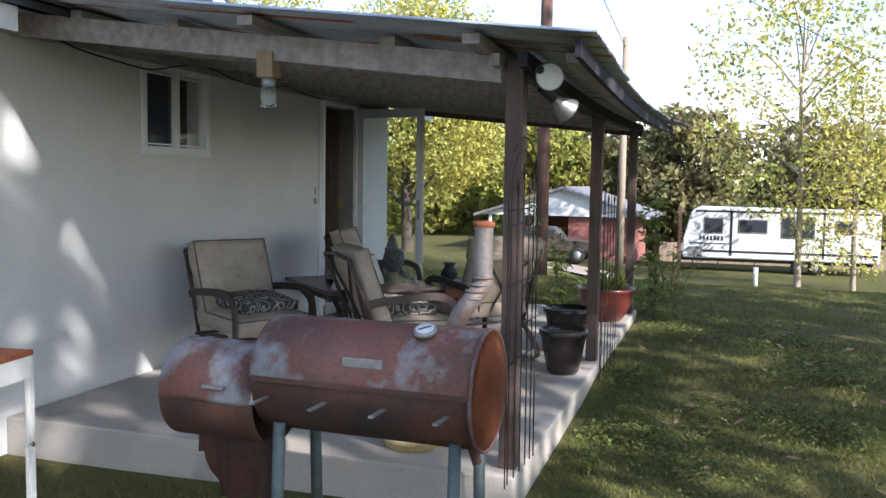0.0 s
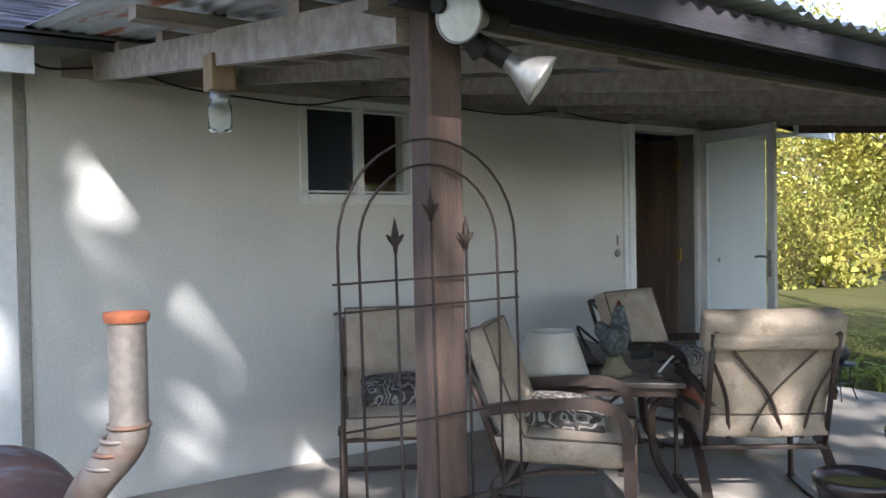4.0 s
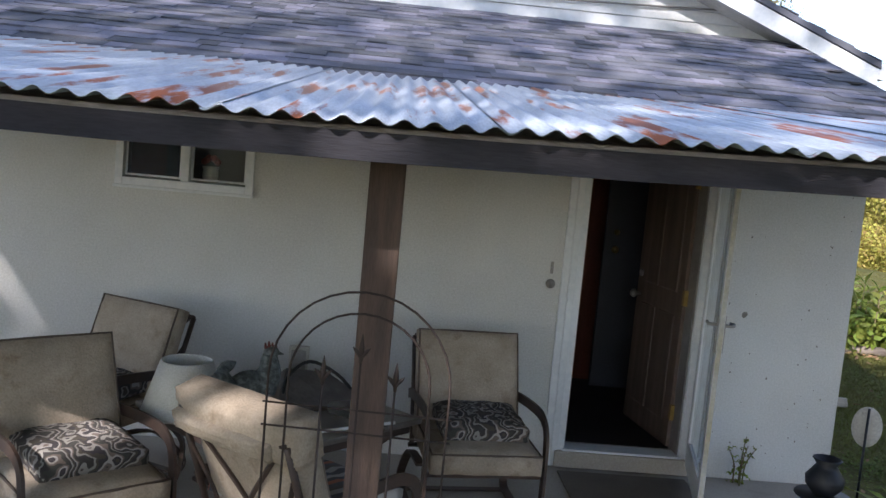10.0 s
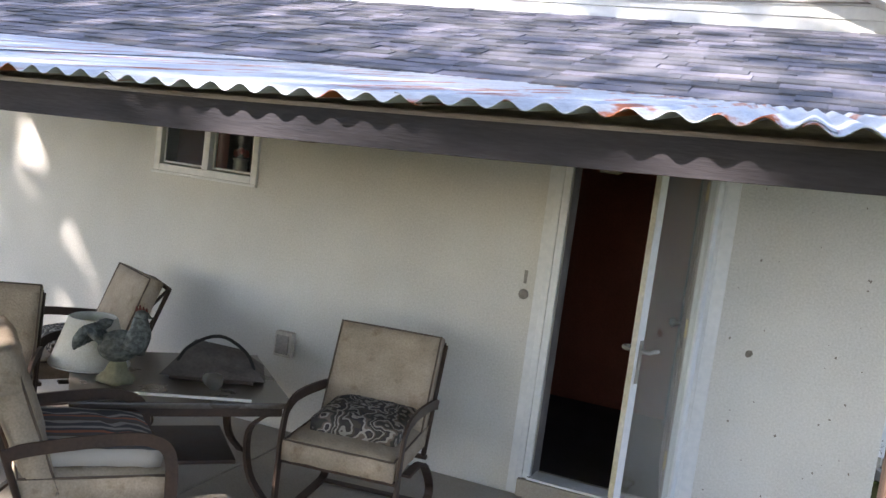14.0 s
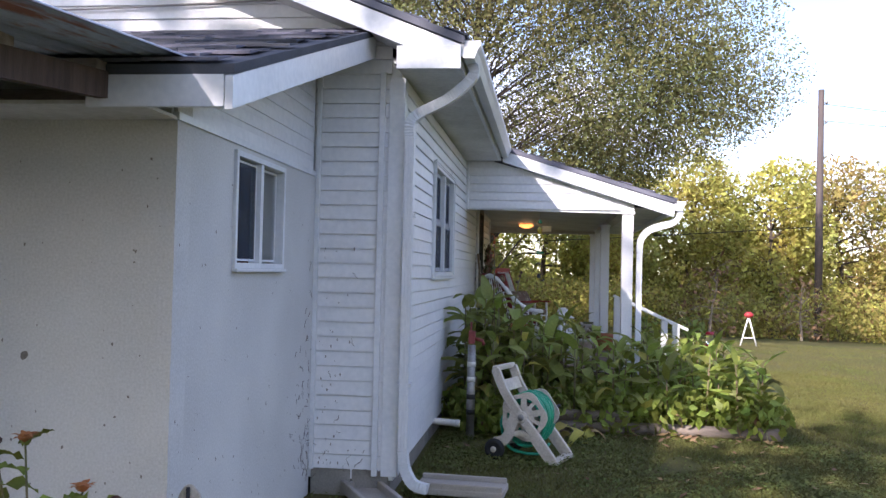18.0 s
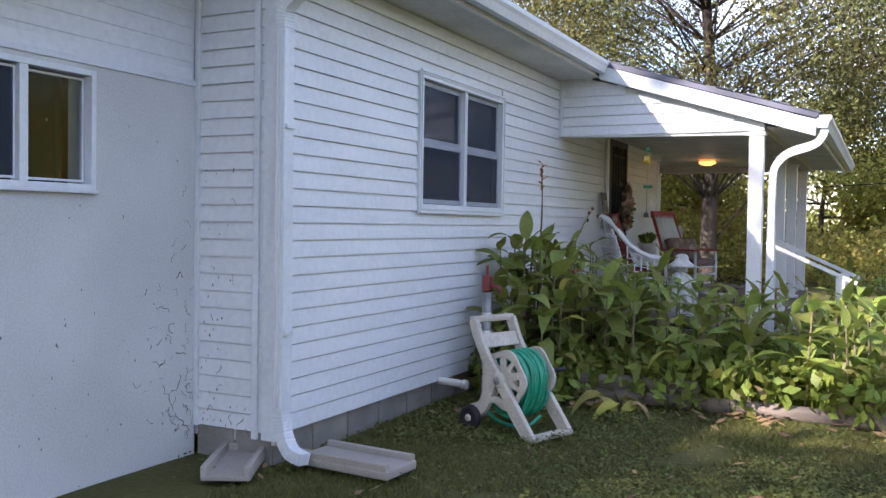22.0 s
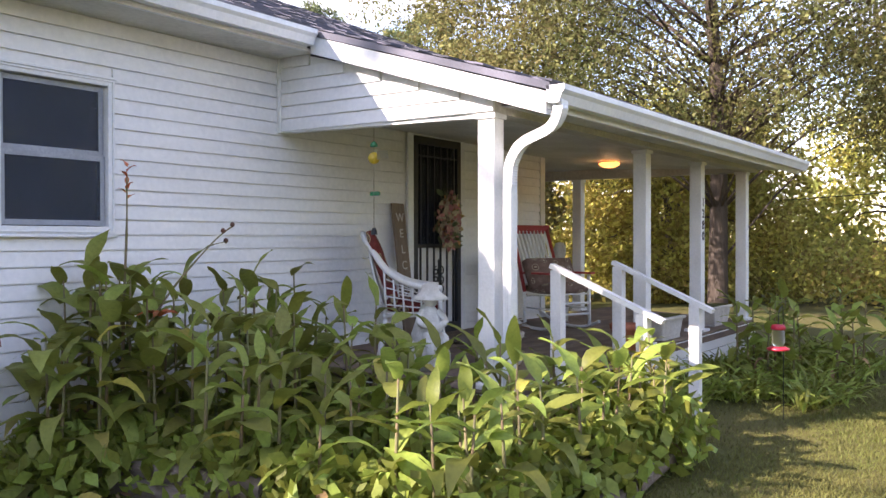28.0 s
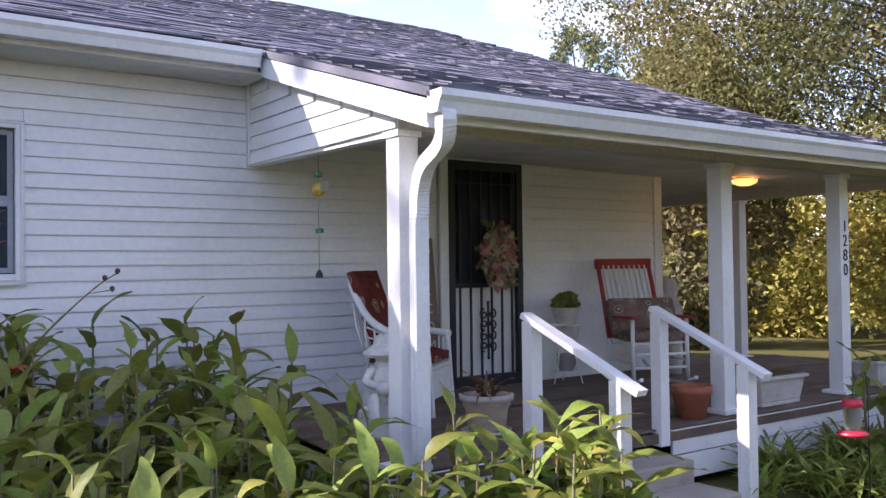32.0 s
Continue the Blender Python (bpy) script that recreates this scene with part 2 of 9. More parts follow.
M["yellow_pot"] = mat("ochre_planter", (0.52, 0.40, 0.20), 0.8, scale=6)
M["cast_stone"] = mat("cast_stone", (0.55, 0.53, 0.49), 0.9, second=(0.42, 0.40, 0.36), scale=8, grain=90, bump=0.5, stain=(0.2, 0.19, 0.16), stain_scale=9, stain_at=(0.6, 0.75))
M["leaf"] = mat("broad_leaf", (0.225, 0.27, 0.05), 0.5, spec=0.35, second=(0.21, 0.26, 0.05), scale=3, grain=40, bump=0.2, vary=0.4, translucent=0.4, stain=(0.36, 0.27, 0.07), stain_scale=3, stain_at=(0.68, 0.76))
M["leaf_deep"] = mat("deep_green_leaf", (0.17, 0.205, 0.042), 0.5, spec=0.35, second=(0.22, 0.24, 0.055), scale=3, grain=40, bump=0.2, vary=0.35, translucent=0.35, stain=(0.26, 0.2, 0.06), stain_scale=4, stain_at=(0.68, 0.76))
M["leaf_yellow"] = mat("yellowing_leaf", (0.42, 0.34, 0.06), 0.6, second=(0.28, 0.28, 0.06), scale=4, vary=0.25, translucent=0.35, stain=(0.2, 0.1, 0.04), stain_scale=5, stain_at=(0.6, 0.7))
M["dry_leaf"] = mat("dry_leaf", (0.26, 0.17, 0.08), 0.9, second=(0.17, 0.10, 0.05), scale=6, vary=0.3)
M["stem"] = mat("green_stem", (0.12, 0.14, 0.05), 0.7, second=(0.16, 0.11, 0.06), scale=8)
M["bark"] = mat("bark", (0.12, 0.09, 0.07), 0.95, second=(0.07, 0.055, 0.045), scale=5, grain=30, bump=0.8, stretch=(5, 5, 1), depth=0.02)
M["dark_bark"] = mat("dark_furrowed_bark", (0.062, 0.05, 0.042), 0.95, spec=0.1, second=(0.1, 0.082, 0.068), scale=5, grain=30, bump=0.8, stretch=(6, 6, 0.8), depth=0.03)
M["pale_bark"] = mat("pale_bark", (0.33, 0.27, 0.2), 0.9, scale=5, grain=30, bump=0.5, stretch=(5, 5, 1))
M["pole_dark"] = mat("dark_creosote_pole", (0.06, 0.05, 0.048), 0.9, second=(0.09, 0.072, 0.065), scale=3, grain=40, bump=0.4, stretch=(5, 5, 0.5))
M["pole_wood"] = mat("creosote_pole", (0.20, 0.11, 0.075), 0.9, second=(0.13, 0.075, 0.055), scale=3, grain=40, bump=0.4, stretch=(5, 5, 0.5))
M["fol_bright"] = mat("sunny_green_foliage", (0.29, 0.29, 0.075), 0.8, spec=0.2, second=(0.42, 0.36, 0.10), scale=0.5, grain=3, bump=0, vary=0.4, translucent=0.45)
M["fol_oak"] = mat("oak_foliage", (0.145, 0.165, 0.062), 0.85, spec=0.12, second=(0.20, 0.18, 0.075), scale=0.5, grain=3, bump=0, vary=0.45, translucent=0.4)
M["fol_pine"] = mat("pine_needles", (0.11, 0.145, 0.075), 0.85, spec=0.15, second=(0.15, 0.17, 0.09), scale=0.6, grain=3, bump=0, vary=0.4, translucent=0.25)
M["fol_green"] = mat("green_foliage", (0.22, 0.25, 0.06), 0.8, spec=0.2, second=(0.32, 0.30, 0.07), scale=0.5, grain=3, bump=0, vary=0.4, translucent=0.45)
M["fol_dark"] = mat("dark_foliage", (0.15, 0.155, 0.07), 0.8, spec=0.2, second=(0.21, 0.175, 0.08), scale=0.5, grain=3, bump=0, vary=0.4, translucent=0.4)
M["fol_yellow"] = mat("autumn_foliage", (0.52, 0.45, 0.11), 0.8, spec=0.2, second=(0.36, 0.37, 0.10), scale=0.4, grain=3, bump=0, vary=0.35, translucent=0.45)
M["fol_rust"] = mat("russet_foliage", (0.42, 0.29, 0.11), 0.8, spec=0.2, second=(0.3, 0.28, 0.09), scale=0.4, grain=3, bump=0, vary=0.4, translucent=0.45)
M["black"] = mat("black_rubber", (0.015, 0.015, 0.016), 0.7, scale=8)
M["hydrant_red"] = mat("faded_red_paint", (0.24, 0.045, 0.04), 0.6, scale=9)
M["hose"] = mat("green_hose", (0.01, 0.34, 0.2), 0.35, second=(0.01, 0.26, 0.15), scale=12, bump=0.05)
M["reel_plastic"] = mat("beige_plastic", (0.55, 0.51, 0.44), 0.6, second=(0.46, 0.42, 0.35), scale=8, stain=(0.3, 0.26, 0.2), stain_scale=8, stain_at=(0.68, 0.85))
M["timber"] = mat("grey_timber", (0.22, 0.18, 0.145), 0.95, second=(0.14, 0.115, 0.095), scale=4, grain=40, bump=0.6, stretch=(0.6, 5, 5), depth=0.008)
M["deck"] = mat("brown_decking", (0.19, 0.135, 0.095), 0.85, second=(0.125, 0.09, 0.068), scale=3, grain=50, bump=0.3, vary=0.15)
M["red_paint"] = mat("red_paint", (0.38, 0.03, 0.035), 0.55, second=(0.3, 0.03, 0.03), scale=6, stain=(0.6, 0.55, 0.5), stain_scale=12, stain_at=(0.72, 0.8))
M["brick"] = mat("red_brick", (0.36, 0.16, 0.12), 0.9, second=(0.28, 0.12, 0.09), scale=4, vary=0.15)
M["rv_white"] = mat("caravan_white", (0.72, 0.72, 0.72), 0.35, second=(0.68, 0.68, 0.68), scale=1)
M["rv_dark"] = mat("caravan_dark_band", (0.03, 0.035, 0.045), 0.35, scale=3)
M["asphalt_roof"] = mat("grey_far_roof", (0.20, 0.20, 0.21), 0.9, scale=2, grain=20)
M["truck"] = mat("bronze_truck_paint", (0.12, 0.10, 0.085), 0.3, 0.4, scale=3)
M["fence_wood"] = mat("fence_boards", (0.34, 0.26, 0.19), 0.9, scale=2, vary=0.15)
M["rooster"] = mat("speckled_rooster", (0.13, 0.15, 0.15), 0.6, second=(0.045, 0.055, 0.055), scale=40, amount=0.3, grain=90, bump=0.6, depth=0.006)
M["glass_table"] = mat("dusty_table_top", (0.075, 0.065, 0.06), 0.3, second=(0.11, 0.095, 0.08), scale=4, grain=60, bump=0.05)


def glass_mat(name, tint=(0.9, 0.95, 0.95), rough=0.02):
    m = bpy.data.materials.new(name)
    m.use_nodes = True
    t = m.node_tree
    b = t.nodes["Principled BSDF"]
    b.inputs["Base Color"].default_value = (*tint, 1)
    b.inputs["Roughness"].default_value = rough
    b.inputs["Transmission Weight"].default_value = 1.0
    b.inputs["IOR"].default_value = 1.33
    return m


M["glass"] = glass_mat("window_glass")
def screen_mat(name, color, cover):
    """Fine mesh: part threads, part open."""
    m = bpy.data.materials.new(name)
    m.use_nodes = True
    t = m.node_tree
    b = t.nodes["Principled BSDF"]
    b.inputs["Base Color"].default_value = (*color, 1)
    b.inputs["Roughness"].default_value = 0.9
    b.inputs["Specular IOR Level"].default_value = 0.1
    clear_, mx = t.nodes.new("ShaderNodeBsdfTransparent"), t.nodes.new("ShaderNodeMixShader")
    mx.inputs[0].default_value = cover
    t.links.new(clear_.outputs[0], mx.inputs[1])
    t.links.new(b.outputs[0], mx.inputs[2])
    t.links.new(mx.outputs[0], t.nodes["Material Output"].inputs["Surface"])
    return m


# bluish mesh that also dims pane reflections and stands for mirrored sky
M["screen"] = screen_mat("dimming_insect_screen", (0.055, 0.07, 0.10), 0.4)
M["sash_grey"] = mat("blue_grey_sash", (0.30, 0.33, 0.38), 0.5, scale=4)
M["frosted"] = glass_mat("frosted_plastic", (0.85, 0.87, 0.83), 0.35)


def glow(name, color, strength):
    m = bpy.data.materials.new(name)
    m.use_nodes = True
    b = m.node_tree.nodes["Principled BSDF"]
    b.inputs["Base Color"].default_value = (*color, 1)
    b.inputs["Emission Color"].default_value = (*color, 1)
    b.inputs["Emission Strength"].default_value = strength
    return m


M["lamp_glow"] = glow("warm_lamp_glass", (1.0, 0.40, 0.09), 0.9)


# ---- mesh helpers ----
def part(name, bm, material, parent, label=""):
    """Link a bmesh as one mesh object under a thing or a part."""
    me = bpy.data.meshes.new(name)
    bm.to_mesh(me)
    bm.free()
    me.materials.append(M[material] if isinstance(material, str) else material)
    ob = new(name, me)
    ob.parent = parent
    if label:
        ob["label"] = label
    return ob


def shared(name, me, parent, m):
    ob = new(name, me)
    ob.parent = parent
    ob.matrix_basis = m
    return ob


def mesh_of(name, verts, faces, material, smooth=False):
    me = bpy.data.meshes.new(name)
    me.from_pydata(verts, [], faces)
    me.materials.append(M[material] if isinstance(material, str) else material)
    if smooth:
        me.polygons.foreach_set("use_smooth", [True] * len(me.polygons))
    me.update()
    return me


def empty(name, m, label, category, group="", kind=""):
    ob = new(name)
    ob.matrix_basis = m
    return tagged(ob, label, category, group, kind)


def box(sx, sy, sz, c=(0, 0, 0), bev=0.0, bm=None, m=None):
    """A box of the given size about c, its edges rounded by bev."""
    own = bmesh.new()
    bmesh.ops.create_cube(own, size=1.0)
    bmesh.ops.scale(own, vec=(sx, sy, sz), verts=own.verts)
    if bev:
        bmesh.ops.bevel(own, geom=own.edges[:], offset=bev, segments=2, profile=0.6, affect='EDGES')
    bmesh.ops.translate(own, vec=c, verts=own.verts)
    if m:
        bmesh.ops.transform(own, matrix=m, verts=own.verts)
    if bm is None:
        return own
    join(bm, own)
    return bm


def join(bm, other):
    me = bpy.data.meshes.new("tmp")
    other.to_mesh(me)
    other.free()
    bm.from_mesh(me)
    bpy.data.meshes.remove(me)


def span(x0, x1, y0, y1, z0, z1, bev=0.0, bm=None):
    return box(x1 - x0, y1 - y0, z1 - z0, ((x0 + x1) / 2, (y0 + y1) / 2, (z0 + z1) / 2), bev, bm)


def tube(points, radius, sides=8, closed=False, bm=None, flat=None, caps=True):
    """A round bar along points; radius a number or one for each point; flat=(w, t): a flat bar instead."""
    own = bm or bmesh.new()
    pts = [Vector(p) for p in points]
    rings = []
    n = len(pts)
    side = None
    for i, p in enumerate(pts):
        a = pts[i - 1] if (i or closed) else p
        b = pts[(i + 1) % n] if (i < n - 1 or closed) else p
        d = (b - a).normalized()
        if side is None:
            ref = Vector((0, 0, 1)) if abs(d.z) < 0.9 else Vector((1, 0, 0))
            side = d.cross(ref).normalized()
        side = (side - d * side.dot(d)).normalized()
        up = side.cross(d)
        r = radius[i] if isinstance(radius, (list, tuple)) else radius
        ring = []
        for k in range(sides):
            an = 2 * math.pi * k / sides
            if flat:
                an = math.pi / 4 + math.pi / 2 * k
                v = side * math.copysign(flat[0] / 2, math.cos(an)) + up * math.copysign(flat[1] / 2, math.sin(an))
            else:
                v = side * math.cos(an) * r + up * math.sin(an) * r
            ring.append(own.verts.new(p + v))
        rings.append(ring)
    m = n if closed else n - 1
    for i in range(m):
        r0, r1 = rings[i], rings[(i + 1) % n]
        for k in range(sides):
            f = own.faces.new((r0[k], r0[(k + 1) % sides], r1[(k + 1) % sides], r1[k]))
            f.smooth = not flat
    if not closed and caps:
        own.faces.new(rings[0][::-1])
        own.faces.new(rings[-1])
    return own


def bar(points, w, t, bm=None):
    return tube(points, 0, 4, bm=bm, flat=(w, t))


def lathe(profile, sides=24, bm=None, c=(0, 0, 0), wobble=0.0, cap=False):
    """Turn (radius, height) pairs about the upright axis."""
    own = bm or bmesh.new()
    rings = []
    for r, z in profile:
        rings.append([own.verts.new((c[0] + r * math.cos(2 * math.pi * k / sides) * (1 + wobble * math.sin(3 * k + z * 9)),
                                     c[1] + r * math.sin(2 * math.pi * k / sides) * (1 + wobble * math.cos(2 * k)), c[2] + z)) for k in range(sides)])
    for r0, r1 in zip(rings, rings[1:]):
        for k in range(sides):
            own.faces.new((r0[k], r0[(k + 1) % sides], r1[(k + 1) % sides], r1[k])).smooth = True
    if cap:
        own.faces.new(rings[-1])
        own.faces.new(rings[0][::-1])
    return own


def arc(cx, cz, r, a0, a1, n=12, y=0.0):
    return [(cx + r * math.cos(radians(a0 + (a1 - a0) * i / n)), y, cz + r * math.sin(radians(a0 + (a1 - a0) * i / n))) for i in range(n + 1)]


def smooth_curve(pts, n=6):
    """Points along a soft curve through pts."""
    p = [Vector(q) for q in pts]
    p = [p[0]] + p + [p[-1]]
    out = []
    for i in range(1, len(p) - 2):
        for k in range(n):
            t = k / n
            out.append(0.5 * (2 * p[i] + (p[i + 1] - p[i - 1]) * t + (2 * p[i - 1] - 5 * p[i] + 4 * p[i + 1] - p[i + 2]) * t * t
                              + (3 * p[i] - p[i - 1] - 3 * p[i + 1] + p[i + 2]) * t ** 3))
    out.append(p[-2])
    return out

# ---- plan ----
XA0, XL, XM = -1.47, 4.575, 5.18          # stucco wall's ends, the house's long side
YG = 2.305                                 # gable wall
YP, YE = 7.05, 11.55                       # porch's near end, house's far end
XW = -4.45                                # house's other long side
PX, PZ = 7.2, 0.42                       # porch floor's edge and height
SLAB = 0.07
rng = random.Random(5)


def floor_z(x):
    """The porch floor falls a little towards its edge."""
    return PZ + 0.09 * (PX - max(x, XM)) / (PX - XM) - 0.01



def ground_z(x, y):
    """The yard falls away beyond the patio and is level by the porch."""
    fall = 0.108 * max(0.0, min(x, 37.0) - 8.0) * (1.0 if y < 2 else max(0.25 + 0.6 * min(max((x - 18) / 15, 0), 1), 1 - (y - 2) / 14))
    back = 0.03 * max(0.0, min(y, 60.0) - 16.0)
    return -0.13 + 0.13 * min(max((x + 1.2) / 3.0, 0), 1) - fall - back


# ---- ground ----
gx = [-900, -200, -60, -25] + [-12 + 0.8 * i for i in range(62)] + [40, 45, 60, 80, 200, 900]
gy = [-900, -200, -60, -25] + [-12 + 0.8 * i for i in range(62)] + [40, 45, 60, 80, 200, 900]
gv = [(x, y, ground_z(x, y) + (0.03 * noise.noise((x * 0.6, y * 0.6, 0)) - 0.015 if abs(x) < 40 else 0)) for y in gy for x in gx]
gf = [(j * len(gx) + i, j * len(gx) + i + 1, (j + 1) * len(gx) + i + 1, (j + 1) * len(gx) + i) for j in range(len(gy) - 1) for i in range(len(gx) - 1)]
ground = tagged(new("ground", mesh_of("ground", gv, gf, "dirt", True)), "mown lawn with bare and mossy patches", "lawn", kind="structure")

# ---- patio slab ----
slab = empty("patio_slab", pose(0, 0, 0), "worn grey concrete patio slab under the tin roof", "patio", kind="structure")
for x0, x1, y0, y1 in ((-1.24, 1.35, -2.93, -0.003), (1.358, 4.55, -2.93, -0.003)):
    part("slab", span(x0, x1, y0, y1, -0.3, SLAB, 0.012), "concrete", slab)


# ---- walls ----
def wall(name, x0, x1, y0, y1, z0, z1, holes, material, label, along):
    """A thick wall with openings (a0, a1, z0, z1) through it, cut along x or y."""
    bm = bmesh.new()
    a_lo, a_hi = (x0, x1) if along == "x" else (y0, y1)
    cuts = sorted({a_lo, a_hi, *[h[0] for h in holes], *[h[1] for h in holes]})
    for a, b in zip(cuts, cuts[1:]):
        mid = (a + b) / 2
        zs = [(z0, z1)]
        for h in holes:
            if h[0] < mid < h[1]:
                zs = [s for lo, hi in zs for s in ((lo, min(hi, h[2])), (max(lo, h[3]), hi)) if s[1] - s[0] > 1e-4]
        for lo, hi in zs:
            if along == "x":
                span(a, b, y0, y1, lo, hi, bm=bm)
            else:
                span(x0, x1, a, b, lo, hi, bm=bm)
    bmesh.ops.remove_doubles(bm, verts=bm.verts, dist=1e-5)
    me = bpy.data.meshes.new(name)
    bm.to_mesh(me)
    bm.free()
    me.materials.append(M[material])
    ob = new(name, me)
    return tagged(ob, label, "wall", kind="structure")


DOOR = (2.838, 3.595, 0.18, 2.17)
WIN = (0.035, 0.767, 1.642, 2.172)
VWIN = (0.725, 1.52, 1.555, 2.115)
UWIN = (4.0, 5.49, 1.525, 2.455)
PDOOR = (8.84, 9.66, PZ, 2.46)
wall_south = wall("wall_south", XA0, XL, 0, 0.16, -0.3, 2.36, [DOOR, WIN], "stucco", "painted white stucco block wall, chipped low down", "x")
wall("wall_lean_to_end", XL - 0.16, XL, 0.16, YG, -0.3, 2.2, [VWIN], "stucco", "painted white stucco end wall with cracks", "y")
wall_east = wall("wall_east", XM - 0.2, XM - 0.02, YG + 0.02, YE - 0.02, 0.16, 2.95, [UWIN, PDOOR], "vinyl", "white vinyl sided long wall of the house", "y")
wall_north = wall("wall_north", XW, XM - 0.02, YE - 0.2, YE - 0.02, 0.16, 2.95, [], "vinyl", "white vinyl sided far end wall", "x")
wall_west = wall("wall_west", XW, XW + 0.18, YG, YE - 0.2, -0.3, 2.95, [], "vinyl", "plain white far side wall of the house", "y")
wall_sw = wall("wall_south_west", XW, XA0 - 0.05, 0.025, 0.16, -0.3, 2.3, [], "vinyl", "white sided wall beside the stucco", "x")
gb = bmesh.new()
RZ, RX = 5.15, 0.38
ridge_slope = (RZ - 3.06) / (5.62 - RX)
tri_pts = [(XW, 0.1), (XM - 0.02, 0.1), (XM - 0.02, 2.98), (RX, RZ - 0.13), (XW, 2.98)]
for y in (YG + 0.02, YG + 0.18):
    gb.faces.new([gb.verts.new((x, y, z)) for x, z in (tri_pts if y < YG + 0.1 else tri_pts[::-1])])
gb.verts.ensure_lookup_table()
for i in range(5):
    gb.faces.new((gb.verts[i], gb.verts[5 + (4 - i)], gb.verts[5 + (4 - (i + 1) % 5)], gb.verts[(i + 1) % 5]))
bmesh.ops.recalc_face_normals(gb, faces=gb.faces)
gable_me = bpy.data.meshes.new("wall_gable")
gb.to_mesh(gable_me)
gb.free()
gable_me.materials.append(M["vinyl"])
wall_gable = tagged(new("wall_gable", gable_me), "white sided gable wall above the lean-to", "wall", kind="structure")
# closes the lean-to's end above the stucco, siding on it
lean_tri = tagged(new("wall_lean_to_top", mesh_of("wall_lean_to_top", [(x, y, z) for x in (XL - 0.12, XL - 0.02) for y, z in ((-0.02, 2.17), (YG, 2.17), (YG, 3.06), (-0.02, 2.3))],
                  [(0, 1, 2, 3), (7, 6, 5, 4), (0, 4, 5, 1), (1, 5, 6, 2), (2, 6, 7, 3), (3, 7, 4, 0)], "vinyl")), "sided wedge above the stucco end wall", "wall", kind="structure")

# rooms behind the openings, their dimness put into the surface colour
room = empty("room", pose(0, 0, 0), "room behind the back door, dimmed by dark surface colours", "room", kind="structure")
part("floor", span(XW, XL - 0.16, 0.16, YG, 0.05, 0.1), "room_dim_tone", room)
part("ceiling", span(XW + 0.2, XL - 0.16, 0.16, YG, 2.3, 2.33), "room_dim_tone", room)
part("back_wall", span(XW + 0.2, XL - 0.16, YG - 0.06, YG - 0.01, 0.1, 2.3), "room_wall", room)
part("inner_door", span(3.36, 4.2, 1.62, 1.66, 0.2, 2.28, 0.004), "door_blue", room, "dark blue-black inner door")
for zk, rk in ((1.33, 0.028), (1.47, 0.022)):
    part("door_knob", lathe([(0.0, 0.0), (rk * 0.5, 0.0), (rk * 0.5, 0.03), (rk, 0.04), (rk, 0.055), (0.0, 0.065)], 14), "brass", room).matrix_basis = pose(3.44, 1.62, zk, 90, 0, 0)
part("side_wall", span(2.2, 2.26, 0.16, YG - 0.06, 0.1, 2.3), "room_dim_tone", room)
part("main_floor", span(XW + 0.2, XM - 0.2, YG + 0.2, YE - 0.2, PZ - 0.1, PZ), "room_dim_tone", room)
part("main_ceiling", span(XW + 0.2, XM - 0.2, YG + 0.2, YE - 0.2, 2.85, 2.9), "room_dim_tone", room)
part("inner_wall", span(2.4, 2.46, YG + 0.2, YE - 0.2, PZ, 2.85), "room_dim_tone", room)


part("window_shelf", span(-0.05, 0.85, 0.165, 0.32, 1.62, 1.64, 0.003), "white_paint", room)
# ---- siding: every course is a board of its own ----
def course_mesh(length, h, lip=0.021):
    v = []
    for x in (0, length):
        v += [(x, 0, 0), (x, -lip, 0.0), (x, -lip, 0.007), (x, -lip * 0.8, h * 0.5), (x, -0.0115, h - 0.008), (x, -0.001, h - 0.008), (x, 0.0, h)]
    f = [(i, i + 1, i + 8, i + 7) for i in range(6)] + [(0, 7, 13, 6), (6, 5, 4, 3, 2, 1, 0), (7, 8, 9, 10, 11, 12, 13)]
    return [tuple(q[::-1]) for q in f], v


COURSE = 0.1007
board_cache = {}


def board(parent, length, h, m):
    key = (round(length, 3), round(h, 3))
    if key not in board_cache:
        f, v = course_mesh(length, h)
        board_cache[key] = mesh_of("siding_board", v, f, "vinyl")
    return shared("siding_board", board_cache[key], parent, m)


def side_wall_boards(parent, face, a0, a1, z0, z1, holes, along):
    """Courses over a stretch of wall; along x they face -y, along y they face +x."""
    z = z0
    while z < z1 - 0.02:
        h = min(COURSE, z1 - z)
        segs = [(a0, a1)]
        for b0, b1, w0, w1 in holes:
            if z + h > w0 + 0.01 and z < w1 - 0.01:
                segs = [s for lo, hi in segs for s in ((lo, min(hi, b0)), (max(lo, b1), hi)) if s[1] - s[0] > 0.03]
        for lo, hi in segs:
            if along == "x":
                board(parent, hi - lo, h, pose(lo, face + 0.02, z))
            else:
                board(parent, hi - lo, h, pose(face - 0.02, lo, z, 0, 0, 90))
        z += COURSE


def clear(w, g=0.07):
    return (w[0] - g, w[1] + g, w[2] - g, w[3] + g)


side_wall_boards(wall_east, XM, YG + 0.09, YE - 0.02, 0.1693, 2.9, [clear(UWIN, 0.05), (PDOOR[0] - 0.1, PDOOR[1] + 0.1, PZ - 0.05, PDOOR[3] + 0.09)], "y")
